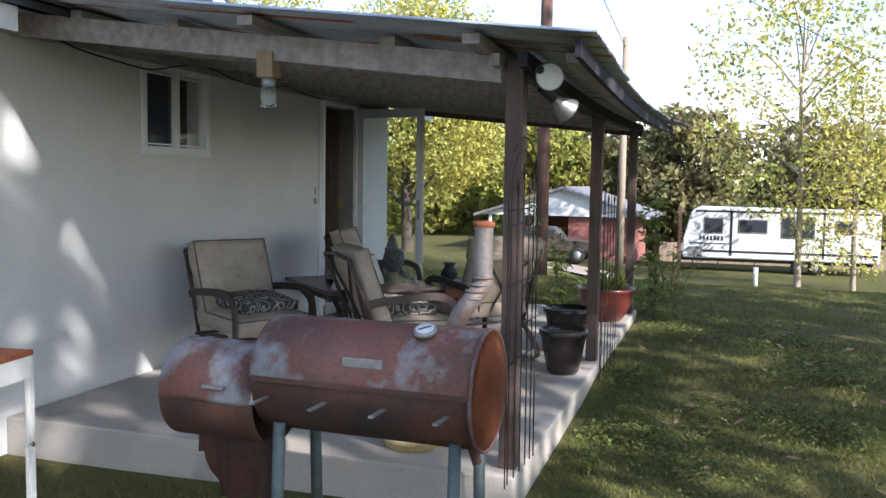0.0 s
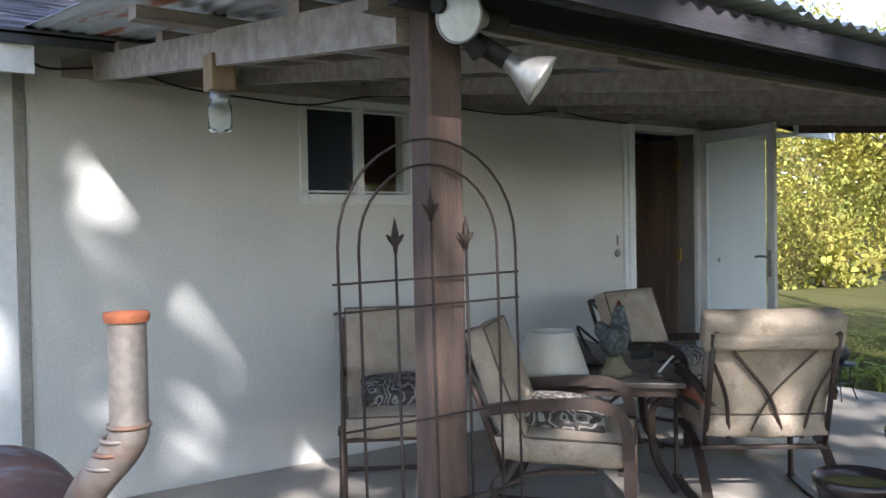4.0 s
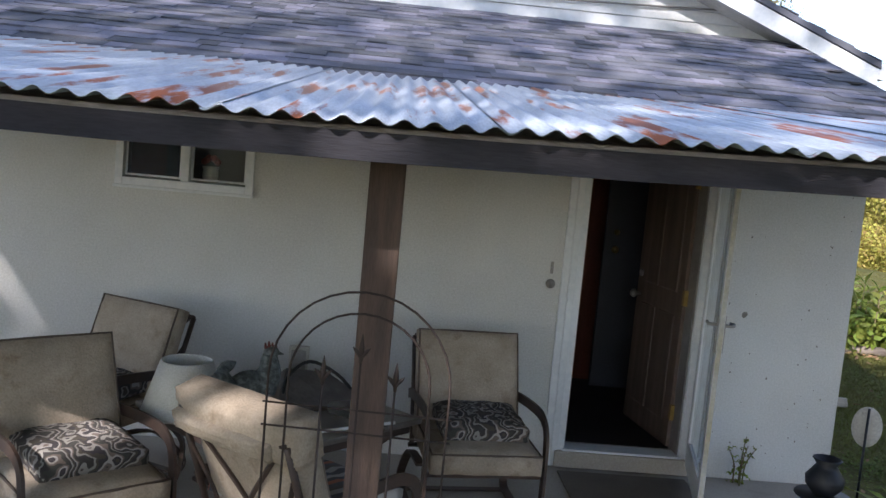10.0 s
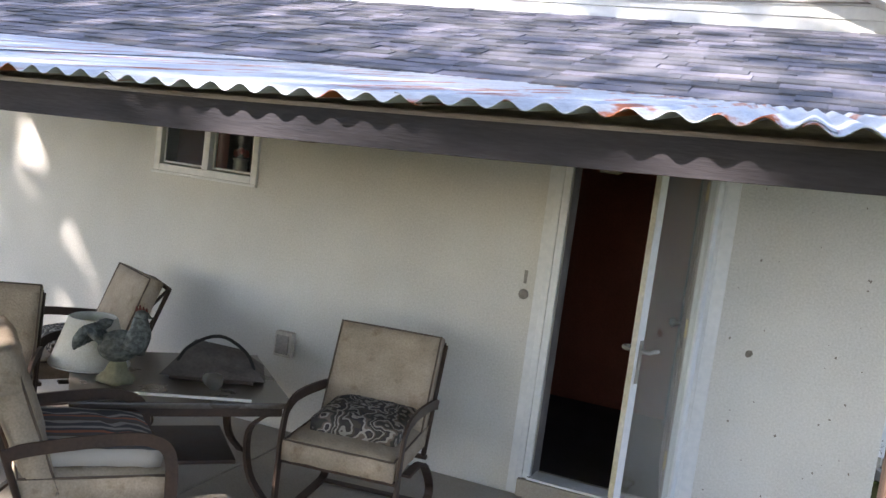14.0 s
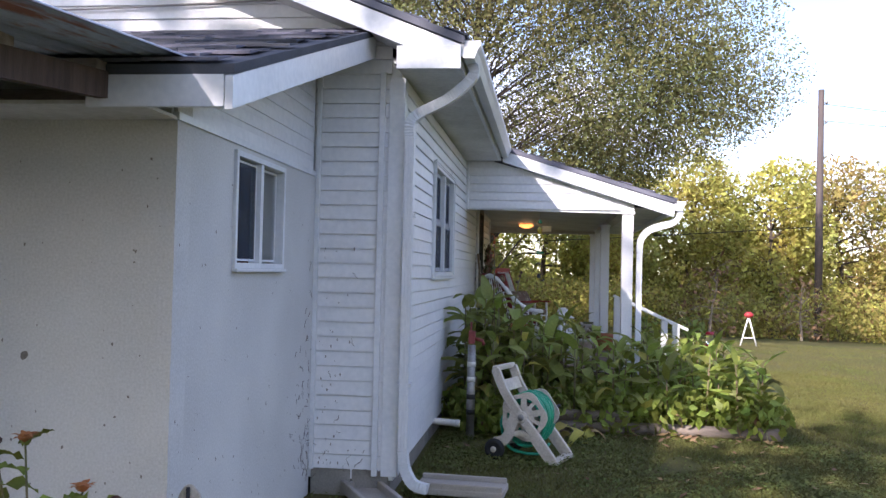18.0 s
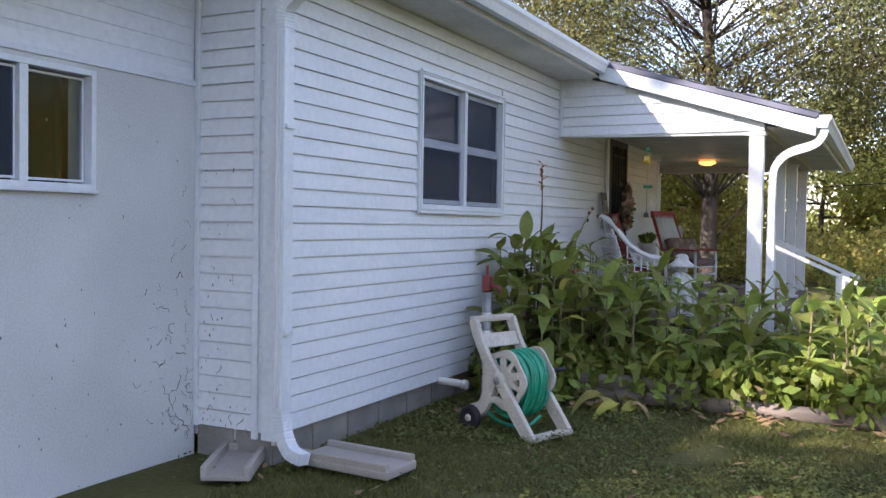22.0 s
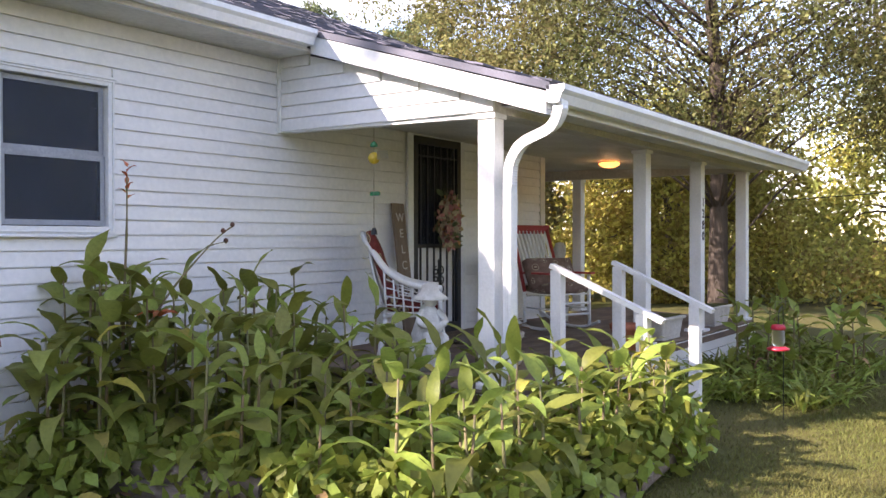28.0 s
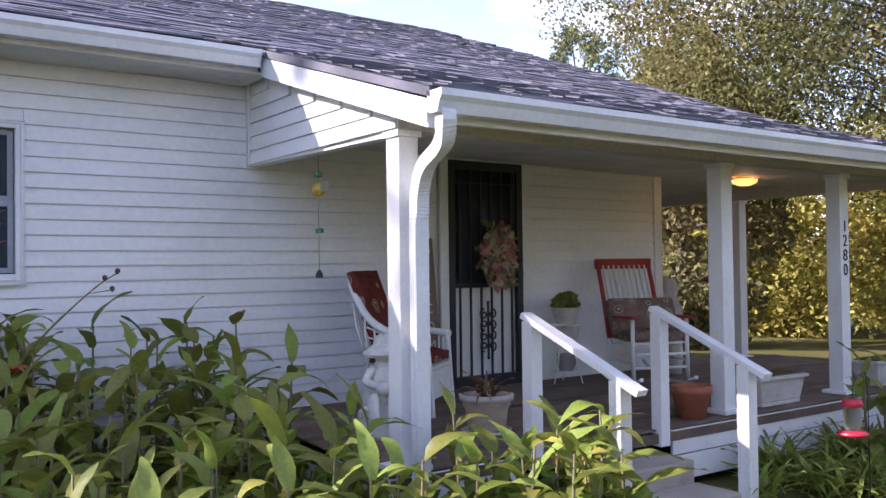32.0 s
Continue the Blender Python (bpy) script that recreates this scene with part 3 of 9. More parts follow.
# gable courses shorten with the roof
z = 0.1693
while z < 4.75:
    half = (RZ - 0.16 - z) / ridge_slope
    if z < 2.3:
        board(wall_gable, XM - 0.09 - XL - 0.03, COURSE, pose(XL + 0.03, YG + 0.02, z))
    else:
        lo, hi = max(RX - half, XW), min(RX + half, XM - 0.09)
        if z < 3.1:
            lo = max(lo, XL - 0.3) if z < 2.95 else lo
        board(wall_gable, hi - lo, COURSE, pose(lo, YG + 0.02, z))
    z += COURSE
side_wall_boards(wall_sw, 0.025, XW, XA0 - 0.06, 0.08, 2.25, [], "x")
zz = 2.21
while zz < 2.95:
    lo = max(0.0, (zz + 0.06 - 2.28) / 0.315)
    board(lean_tri, YG - 0.02 - lo, COURSE, pose(XL - 0.035, lo, zz, 0, 0, 90))
    zz += COURSE
# porch end panel over the beam
porch_panel = tagged(new("wall_porch_end", mesh_of("wall_porch_end", [(x, y, z) for y in (YP + 0.02, YP + 0.1) for x, z in ((XM, 2.3), (PX, 2.27), (PX, 2.42), (5.6, 2.86), (XM, 2.96))],
                     [(4, 3, 2, 1, 0), (5, 6, 7, 8, 9), (0, 1, 6, 5), (1, 2, 7, 6), (2, 3, 8, 7), (3, 4, 9, 8), (4, 0, 5, 9)], "vinyl")), "white sided panel closing the porch roof's end", "wall", kind="structure")
zz = 2.31
while zz < 2.9:
    x_end = min(PX, PX - (zz + COURSE - 2.44) / 0.285 - 0.02)
    board(porch_panel, max(x_end - XM, 0.3), COURSE, pose(XM, YP + 0.02, zz))
    zz += COURSE

# ---- trim, soffits, gutters ----
trim = empty("trim", pose(0, 0, 0), "white painted trim boards and soffits", "trim", kind="structure")
part("corner_post", span(XM - 0.10, XM + 0.012, YG - 0.012, YG + 0.1, 0.13, 2.86, 0.004), "trim_metal", trim)
part("corner_strip", span(XM - 0.165, XM - 0.125, YG - 0.02, YG + 0.0, 0.13, 2.9, 0.004), "trim_metal", trim)
part("corner_strip", span(XL + 0.0, XL + 0.03, YG - 0.014, YG + 0.02, 0.16, 2.9, 0.004), "trim_metal", trim)
part("end_post", span(XM - 0.08, XM + 0.012, YE - 0.1, YE + 0.012, PZ, 2.6, 0.004), "trim_metal", trim)
part("wall_joint", span(XA0 - 0.05, XA0, -0.012, 0.1, -0.2, 2.3, 0.004), "frame_grey", trim)
part("panel_strip", span(XM, XM + 0.03, YP - 0.012, YP + 0.02, 2.3, 2.93, 0.003), "trim_metal", trim)
part("stucco_cap", span(XL - 0.03, XL + 0.012, -0.01, YG, 2.17, 2.205, 0.003), "trim_metal", trim)
found = empty("foundation", pose(0, 0, 0), "grey concrete block foundation under the siding", "foundation", kind="structure")
for i in range(24):
    y0 = YG + 0.03 + i * 0.395
    if y0 + 0.39 < YE:
        part("block", span(XM - 0.2, XM - 0.04, y0, y0 + 0.385, -0.2, 0.175, 0.008), "block", found)
part("block", span(XL + 0.01, XL + 0.29, YG + 0.015, YG + 0.18, -0.2, 0.165, 0.008), "block", found)
part("block", span(XL + 0.3, XM - 0.05, YG + 0.012, YG + 0.18, -0.2, 0.165, 0.008), "block", found)

# ---- roofs ----
def sheet(name, quads, thick, material, label):
    """A roof of flat quads, given a thickness below."""
    bm = bmesh.new()
    for q in quads:
        top = [bm.verts.new(p) for p in q]
        bot = [bm.verts.new((p[0], p[1], p[2] - thick)) for p in q]
        bm.faces.new(top)
        bm.faces.new(bot[::-1])
        n = len(q)
        for i in range(n):
            bm.faces.new((top[i], bot[i], bot[(i + 1) % n], top[(i + 1) % n]))
    bmesh.ops.recalc_face_normals(bm, faces=bm.faces)
    me = bpy.data.meshes.new(name)
    bm.to_mesh(me)
    bm.free()
    me.materials.append(M[material])
    return tagged(new(name, me), label, "roof", kind="structure")


RK = YG - 0.33                             # the gable rake's outer line
E0, E1 = 5.62, 7.68                         # eave of the house, eave of the porch
ZE0, ZE1 = 3.06, 2.44
HIPY, PEND = 12.1, 13.75
LE, LEZ, LTZ = -0.42, 2.315, 3.2            # lean-to eave, its height, the top of its slope
lean_s = (LTZ - LEZ) / (YG + 0.02 - LE)
main_roof = sheet("roof_main", [
    ((RX, RK, RZ), (E0, RK, ZE0), (E0, YP - 0.1, ZE0), (RX, YP - 0.1, RZ)),
    ((RX, YP - 0.1, RZ), (E0, YP - 0.1, ZE0), (E0, HIPY + 1.2, ZE0), (RX, HIPY, RZ)),
    ((E0, YP - 0.1, ZE0), (E1, YP - 0.1, ZE1), (E1, PEND, ZE1), (E0, HIPY + 1.2, ZE0)),
    ((RX, HIPY, RZ), (E0, HIPY + 1.2, ZE0), (E1, PEND, ZE1), (RX, PEND, ZE1)),
    ((RX, HIPY, RZ), (RX, PEND, ZE1), (XW - 1, PEND, ZE1), (XW - 0.4, HIPY + 1.2, ZE0)),
    ((RX, RK, RZ), (RX, HIPY, RZ), (XW - 0.4, HIPY + 1.2, ZE0), (XW - 0.4, RK, ZE0))], 0.05, "shingle", "dark grey asphalt shingle roof of the house")
lean_roof = sheet("roof_lean_to", [((XW - 0.4, LE, LEZ), (4.98, LE, LEZ), (4.98, YG + 0.02, LTZ), (XW - 0.4, YG + 0.02, LTZ))], 0.04, "shingle", "dark grey asphalt shingle lean-to roof")
# fascia, rakes, soffits
rake_bm = bmesh.new()
for s in (1, -1):
    xe = E0 - 0.02 if s > 0 else XW - 0.38
    ze = ZE0 - 0.055
    for y0, y1, dz0, dz1 in ((RK + 0.01, RK + 0.035, -0.15, 0.0),):
        p = [(RX, RZ - 0.055), (xe, ze)]
        v = [rake_bm.verts.new((x, y, zq + d)) for y in (y0, y1) for (x, zq) in p for d in (dz0, dz1)]
        for q in ((0, 1, 3, 2), (4, 6, 7, 5), (0, 2, 6, 4), (1, 5, 7, 3), (0, 4, 5, 1), (2, 3, 7, 6)):
            rake_bm.faces.new([v[i] for i in q])
bmesh.ops.recalc_face_normals(rake_bm, faces=rake_bm.faces)
part("rake_board", rake_bm, "trim_metal", trim)
sof = bmesh.new()
for s in (1, -1):
    xe = E0 - 0.02 if s > 0 else XW - 0.38
    v = [sof.verts.new(p) for p in ((RX, RK + 0.035, RZ - 0.19), (xe, RK + 0.035, ZE0 - 0.19), (xe, YG + 0.02, ZE0 - 0.19), (RX, YG + 0.02, RZ - 0.19))]
    u = [sof.verts.new((q.co.x, q.co.y, q.co.z + 0.02)) for q in v]
    for q in ((v[0], v[1], v[2], v[3]), (u[3], u[2], u[1], u[0]), (v[0], u[0], u[1], v[1]), (v[1], u[1], u[2], v[2]), (v[2], u[2], u[3], v[3]), (v[3], u[3], u[0], v[0])):
        sof.faces.new(q)
bmesh.ops.recalc_face_normals(sof, faces=sof.faces)
part("rake_soffit", sof, "soffit", trim)
part("eave_soffit", span(XM - 0.02, E0 - 0.02, RK + 0.04, YP - 0.02, 2.89, 2.91), "soffit", trim)
part("eave_fascia", span(E0 - 0.05, E0 - 0.025, RK + 0.04, YP - 0.1, 2.89, 3.0), "trim_metal", trim)
part("eave_return", span(XM + 0.0, E0 - 0.02, RK + 0.0, RK + 0.03, 2.85, 3.0, 0.003), "trim_metal", trim)
part("lean_fascia", span(4.38, 4.94, LE, LE + 0.025, 2.15, 2.275, 0.003), "trim_metal", trim)
part("lean_fascia", span(XW - 0.4, -1.5, LE + 0.03, LE + 0.05, 2.15, 2.275), "trim_metal", trim)
lr = bmesh.new()
v = [lr.verts.new((x, y, zq)) for x in (4.945, 4.977) for y, zq in ((LE - 0.003, 2.14), (LE - 0.003, 2.27), (YG - 0.005, LTZ - 0.045), (YG - 0.005, LTZ - 0.2))]
for q in ((0, 1, 2, 3), (7, 6, 5, 4), (0, 4, 5, 1), (1, 5, 6, 2), (2, 6, 7, 3), (3, 7, 4, 0)):
    lr.faces.new([v[i] for i in q])
bmesh.ops.recalc_face_normals(lr, faces=lr.faces)
part("lean_rake", lr, "trim_metal", trim)
ls = bmesh.new()
v = [ls.verts.new((x, y, zq + d)) for d in (0, 0.015) for x, y, zq in ((XL, LE + 0.02, 2.17), (4.95, LE + 0.02, 2.17), (4.95, YG - 0.005, LTZ - 0.16), (XL, YG - 0.005, LTZ - 0.16))]
for q in ((3, 2, 1, 0), (4, 5, 6, 7), (0, 1, 5, 4), (1, 2, 6, 5), (2, 3, 7, 6), (3, 0, 4, 7)):
    ls.faces.new([v[i] for i in q])
part("lean_soffit", ls, "soffit", trim)
part("lean_soffit", span(3.6, XL, LE + 0.05, 0.0, 2.17, 2.185), "soffit", trim)


def gutter(y0, y1, x, z, parent, name="gutter"):
    prof = [(0.0, 0.0), (0.0, -0.1), (0.02, -0.115), (0.085, -0.115), (0.105, -0.06), (0.125, -0.035), (0.125, 0.0), (0.115, 0.0), (0.115, -0.03), (0.09, -0.06), (0.075, -0.1), (0.012, -0.1), (0.012, 0.0)]
    bm = bmesh.new()
    r = [[bm.verts.new((x + a, y, z + b)) for a, b in prof] for y in (y0, y1)]
    n = len(prof)
    for i in range(n):
        bm.faces.new((r[0][i], r[1][i], r[1][(i + 1) % n], r[0][(i + 1) % n]))
    for q in r:
        bm.faces.new(q)
    for y, d in ((y0, 0.004), (y1, -0.004)):
        w = [bm.verts.new((x + a, y + d, z + b)) for a, b in prof[:7]]
        bm.faces.new(w)
    bmesh.ops.recalc_face_normals(bm, faces=bm.faces)
    return part(name, bm, "trim_metal", parent)


rain = empty("rain_gutter", pose(0, 0, 0), "white metal gutter along the house eave", "gutter", kind="structure")
gutter(RK + 0.02, YP - 0.12, E0 - 0.02, 3.035, rain)
gutter(YP - 0.1, PEND, E1 - 0.02, ZE1 - 0.02, rain)


def downspout(name, pts, label, straight):
    """A rectangular pipe; its bends are crimped elbows, the run from point `straight` to the next is plain."""
    t = empty(name, pose(0, 0, 0), label, "downspout")
    pts = [Vector(p) for p in pts]
    for nm, run in (("elbow", pts[:straight + 1]), ("pipe", pts[straight:straight + 2]), ("elbow", pts[straight + 1:])):
        curve = smooth_curve(run, 5) if len(run) > 2 else run
        if nm == "pipe":
            bm = bar(curve, 0.085, 0.065)
        else:
            fine = []
            for p, q in zip(curve, curve[1:]):
                k = max(1, int((q - p).length / 0.009))
                fine += [p.lerp(q, i / k) for i in range(k)]
            fine.append(curve[-1])
            bm = tube(fine, 0, 4, flat=(0.088, 0.068))
            for i, v in enumerate(bm.verts):
                if (i // 4) % 2:
                    v.co += (fine[i // 4] - v.co) * 0.06
        part(nm, bm, "trim_metal", t)
    for s_ in (-1, 1):
        p, q = pts[straight], pts[straight + 1]
        for k in range(3):
            part("flute", span(p.x - 0.028 + 0.022 * k, p.x - 0.016 + 0.022 * k, p.y + s_ * 0.0435 - 0.002, p.y + s_ * 0.0435 + 0.002, q.z + 0.02, p.z - 0.02, 0.001), "trim_metal", t)
    return t


ds = downspout("downspout", [(5.66, 2.2, 2.92), (5.66, 2.2, 2.84), (5.5, 2.22, 2.7), (5.26, 2.27, 2.58), (5.235, 2.28, 2.44), (5.235, 2.28, 0.32), (5.25, 2.28, 0.2), (5.31, 2.27, 0.10), (5.41, 2.26, 0.07)], "white ribbed downspout at the house corner", 4)
for zc in (1.9, 0.75):
    part("strap", span(5.185, 5.285, 2.24, 2.32, zc, zc + 0.025, 0.002), "trim_metal", ds)
downspout("downspout", [(7.72, 7.02, 2.33), (7.72, 7.02, 2.26), (7.64, 7.06, 2.17), (7.4, 7.12, 2.09), (7.29, 7.15, 1.96), (7.275, 7.15, 1.8), (7.275, 7.15, 0.45), (7.29, 7.14, 0.34), (7.38, 7.1, 0.22), (7.43, 7.08, 0.13)], "white downspout strapped to the porch post", 5)

# ---- porch ----
porch = empty("porch", pose(0, 0, 0), "raised brown porch floor with white skirt boards", "porch", kind="structure")
part("floor", span(XM, PX, YP - 0.05, PEND - 0.3, PZ - 0.1, PZ - 0.035), "deck", porch)
part("floor", span(XW, XM - 0.0, YE + 0.0, PEND - 0.3, PZ - 0.1, PZ - 0.035), "deck", porch)
n_pl = int((PX - XM) / 0.095)
plank_me = mesh_of("plank", *(lambda L: ([(a, b, c) for a in (0, 0.09) for b in (0, L) for c in (-0.012, 0)], [(0, 1, 3, 2), (4, 6, 7, 5), (0, 4, 5, 1), (2, 3, 7, 6), (0, 2, 6, 4), (1, 5, 7, 3)]))(PEND - 0.3 - YP + 0.05), "deck")
for i in range(n_pl):
    shared("plank", plank_me, porch, pose(XM + 0.01 + i * 0.095, YP - 0.05, floor_z(XM + 0.01 + i * 0.095), 0, 2.6, 0))
for a, b in ((YP - 0.05, 7.95), (9.3, PEND - 0.3)):
    for zlo, zhi in ((PZ - 0.2, PZ - 0.03), (PZ - 0.38, PZ - 0.21)):
        part("skirt_board", span(PX - 0.03, PX - 0.005, a, b, zlo, zhi, 0.003), "white_paint", porch)
part("skirt_board", span(XM, PX - 0.035, YP - 0.045, YP - 0.02, PZ - 0.38, PZ - 0.03, 0.003), "white_paint", porch)
ceil = tagged(new("ceiling", mesh_of("ceiling", [(x, y, z) for z in (2.50, 2.53) for x, y in ((XM, YP + 0.1), (E1 - 0.05, YP + 0.1), (E1 - 0.05, PEND - 0.05), (XM, PEND - 0.05), (XW, PEND - 0.05), (XW, YE), (XM, YE))],
              [(0, 3, 2, 1), (6, 5, 4, 3), (0, 6, 3), (7, 8, 9, 10), (13, 10, 11, 12)], "soffit")), "white boarded porch ceiling", "ceiling", kind="structure")
for v in ceil.data.vertices:
    if v.co.x > 7:
        v.co.z = 2.32
    elif v.co.y > 12 and v.co.x < 7:
        v.co.z = 2.42
beam = empty("porch_beam", pose(0, 0, 0), "white boxed beam along the porch posts", "beam", kind="structure")
part("beam", span(PX - 0.14, PX, YP + 0.02, 13.55, 2.3, 2.46, 0.004), "aged_paint", beam)
part("beam", span(XW, PX - 0.14, 13.41, 13.55, 2.3, 2.46, 0.004), "aged_paint", beam)
part("fascia", span(E1 - 0.05, E1 - 0.025, YP - 0.1, PEND, ZE1 - 0.17, ZE1 - 0.055), "trim_metal", beam)
pr = bmesh.new()
v = [pr.verts.new((x, y, zq)) for y in (YP - 0.09, YP + 0.012) for x, zq in ((XM, 2.94), (XM, 3.12), (E0, ZE0 - 0.055), (E1 - 0.03, ZE1 - 0.055), (E1 - 0.03, ZE1 - 0.2), (E0, ZE0 - 0.19))]
pr.faces.new((v[5], v[4], v[3], v[2]))
pr.faces.new((v[8], v[9], v[10], v[11]))
pr.faces.new((v[5], v[11], v[10], v[4]))
pr.faces.new((v[4], v[10], v[9], v[3]))
pr.faces.new((v[3], v[9], v[8], v[2]))
pr.faces.new((v[2], v[8], v[11], v[5]))
bmesh.ops.recalc_face_normals(pr, faces=[f for f in pr.faces])
bmesh.ops.delete(pr, geom=[q for q in pr.verts if not q.link_faces], context='VERTS')
part("rake_board", pr, "trim_metal", beam)


def porch_post(x, y, tall=True):
    t = empty("porch_post", pose(x, y, PZ), "white painted square porch post with base and cap", "post", "porch posts")
    h = 2.3 - PZ
    part("shaft", span(-0.065, 0.065, -0.065, 0.065, 0.02, h - 0.03, 0.005), "white_paint", t)
    part("base", span(-0.11, 0.11, -0.11, 0.11, 0.0, 0.03, 0.004), "white_paint", t)
    part("cap", span(-0.08, 0.08, -0.08, 0.08, h - 0.035, h, 0.004), "white_paint", t)
    return t


post_a = porch_post(PX - 0.07, YP + 0.09)
for x, y in ((PX - 0.15, 10.05), (PX - 0.15, 11.65), (PX - 0.15, 13.38), (4.7, 13.5)):
    copy_thing(post_a, pose(x, y, PZ))

# ---- patio roof ----
TZ0, TZ1, TY1 = 2.385, 1.978, -3.28
TX0, TX1 = -1.55, 4.76
tin_roof = empty("roof_tin", pose(0, 0, 0), "rusting corrugated tin roof over the patio", "roof", kind="structure")
WAVE = 0.0711


def sag(x):
    """The front edge hangs low between its ends."""
    return 0.05 * ((1 - x) / 2.5) ** 2 if x < 1 else 0.085 * ((x - 1) / 3.5) ** 1.6


def tin_z(x, y):
    return TZ0 + sag(x) * max(y / TY1, 0) + (TZ1 - TZ0) * (y / TY1) + 0.0085 * math.cos(2 * math.pi * (x + 0.243) / WAVE)


nsheet = 9
wsheet = (TX1 - TX0) / nsheet
for i in range(nsheet):
    x0 = TX0 + i * wsheet - (0.05 if i else 0)
    x1 = TX0 + (i + 1) * wsheet
    nx = int((x1 - x0) / WAVE * 10)
    lift = 0.004 * (i % 2)
    vs, fs = [], []
    ys = [0.3 - j * (0.3 - TY1 + {7: 0.04, 8: 0.1}.get(i, 0) - rng.uniform(-0.02, 0.02)) / 6 for j in range(7)]
    for d in (0, -0.003):
        for y in ys:
            for k in range(nx + 1):
                x = x0 + (x1 - x0) * k / nx
                vs.append((x, y, tin_z(x, y) + lift + d + 0.012))
    nn = nx + 1
    off = nn * len(ys)
    for j in range(len(ys) - 1):
        for k in range(nx):
            a = j * nn + k
            fs.append((a, a + nn, a + nn + 1, a + 1))
            fs.append((off + a, off + a + 1, off + a + nn + 1, off + a + nn))
    e = (len(ys) - 1) * nn
    for k in range(nx):
        fs.append((e + k, off + e + k, off + e + k + 1, e + k + 1))
    ob = new("tin_sheet", mesh_of("tin_sheet", vs, fs, "tin", True))
    ob.parent = tin_roof
rafters = empty("patio_roof_frame", pose(0, 0, 0), "dark stained rafters and purlins under the tin", "roof frame", kind="structure")


def roof_line(y, x=1.0):
    return TZ0 + sag(x) * max(y / TY1, 0) + (TZ1 - TZ0) * (y / TY1) - 0.012


def rafter(x, y0, y1, h, w=0.042, material="dark_wood"):
    bm = bmesh.new()
    v = [bm.verts.new((xx, y, roof_line(y, x) - d)) for xx in (x - w / 2, x + w / 2) for y, d in ((y0, h), (y0, 0.045), (y1, 0.045), (y1, h))]
    for q in ((0, 1, 2, 3), (7, 6, 5, 4), (0, 4, 5, 1), (1, 5, 6, 2), (2, 6, 7, 3), (3, 7, 4, 0)):
        bm.faces.new([v[i] for i in q])
    bmesh.ops.recalc_face_normals(bm, faces=bm.faces)
    part("rafter", bm, material, rafters)


for i in range(7):
    rafter(-1.14 + i * (4.41 + 1.14) / 7, -0.01, -2.81, 0.17 if i == 0 else 0.125)
def sag_bar(x0, x1, y0, y1, low, high, n=10):
    """A bar along x that follows the roof's sag, between two depths below the roof's line."""
    bm = bmesh.new()
    ym = (y0 + y1) / 2
    rings = []
    for i in range(n + 1):
        x = x0 + (x1 - x0) * i / n
        z = roof_line(ym, x)
        rings.append([bm.verts.new(p) for p in ((x, y0, z - low), (x, y1, z - low), (x, y1, z - high), (x, y0, z - high))])
    for a, b in zip(rings, rings[1:]):
        for k in range(4):
            bm.faces.new((a[k], a[(k + 1) % 4], b[(k + 1) % 4], b[k]))
    bm.faces.new(rings[0])
    bm.faces.new(rings[-1])
    bmesh.ops.recalc_face_normals(bm, faces=bm.faces)
    return bm


for y in (-0.45, -1.05, -1.65, -2.25, -2.75, -3.15):
    part("purlin", sag_bar(TX0 + 0.1 if y in (-1.65, -2.75) else -1.16, TX1 - 0.1 if y == -1.65 else 4.46, y - 0.04, y + 0.04, 0.05, 0.006), "dark_wood", rafters)
part("front_beam", sag_bar(TX0 + 0.3, 4.42, -2.955, -2.915, 0.1, 0.03), "fascia_dark", rafters)
part("front_beam", sag_bar(TX0 + 0.3, 4.42, -2.826, -2.79, 0.105, 0.052), "dark_wood", rafters)
rafter(4.45, LE + 0.015, -2.94, 0.15, 0.045, "old_wood")
part("ledger", span(-1.3, 4.42, -0.035, -0.004, 2.21, 2.3, 0.003), "dark_wood", rafters)
part("fascia_board", sag_bar(TX0 + 0.04, TX1 - 0.06, -3.235, -3.21, 0.08, 0.01), "fascia_dark", rafters)


def patio_post(x, y, w=0.1):
    t = empty("patio_post", pose(x, y, SLAB), "weathered square timber post holding the patio roof", "post", "patio posts")
    h = roof_line(y, x) - 0.055 - SLAB
    bm = box(w, w * 0.84, h, (0, 0, h / 2), 0.008)
    part("shaft", bm, "old_wood", t)
    return t


for x, y in ((-1.088, -2.872), (1.643, -2.868), (4.31, -2.868)):
    patio_post(x, y)
M["strike"] = mat("yellowed_edge_strip", (0.34, 0.31, 0.20), 0.6, second=(0.5, 0.5, 0.46), scale=3)
M["flaking"] = mat("flaking_white_paint", (0.72, 0.71, 0.68), 0.6, second=(0.64, 0.63, 0.6), scale=6, stain=(0.16, 0.055, 0.03), stain_scale=7, stain_at=(0.64, 0.68))
M["leg_green"] = mat("dull_green_steel", (0.10, 0.13, 0.13), 0.6, 0.4, scale=9)
M["blind"] = mat("grey_blind", (0.10, 0.115, 0.15), 0.7, scale=4)
M["chip"] = mat("bare_block_chip", (0.22, 0.20, 0.18), 0.95, scale=20)
M["paper"] = mat("paper", (0.6, 0.6, 0.62), 0.8, scale=6)
M["rubber_mat"] = mat("worn_rubber_mat", (0.10, 0.085, 0.07), 0.95, second=(0.15, 0.125, 0.10), scale=3, grain=80, bump=0.4)


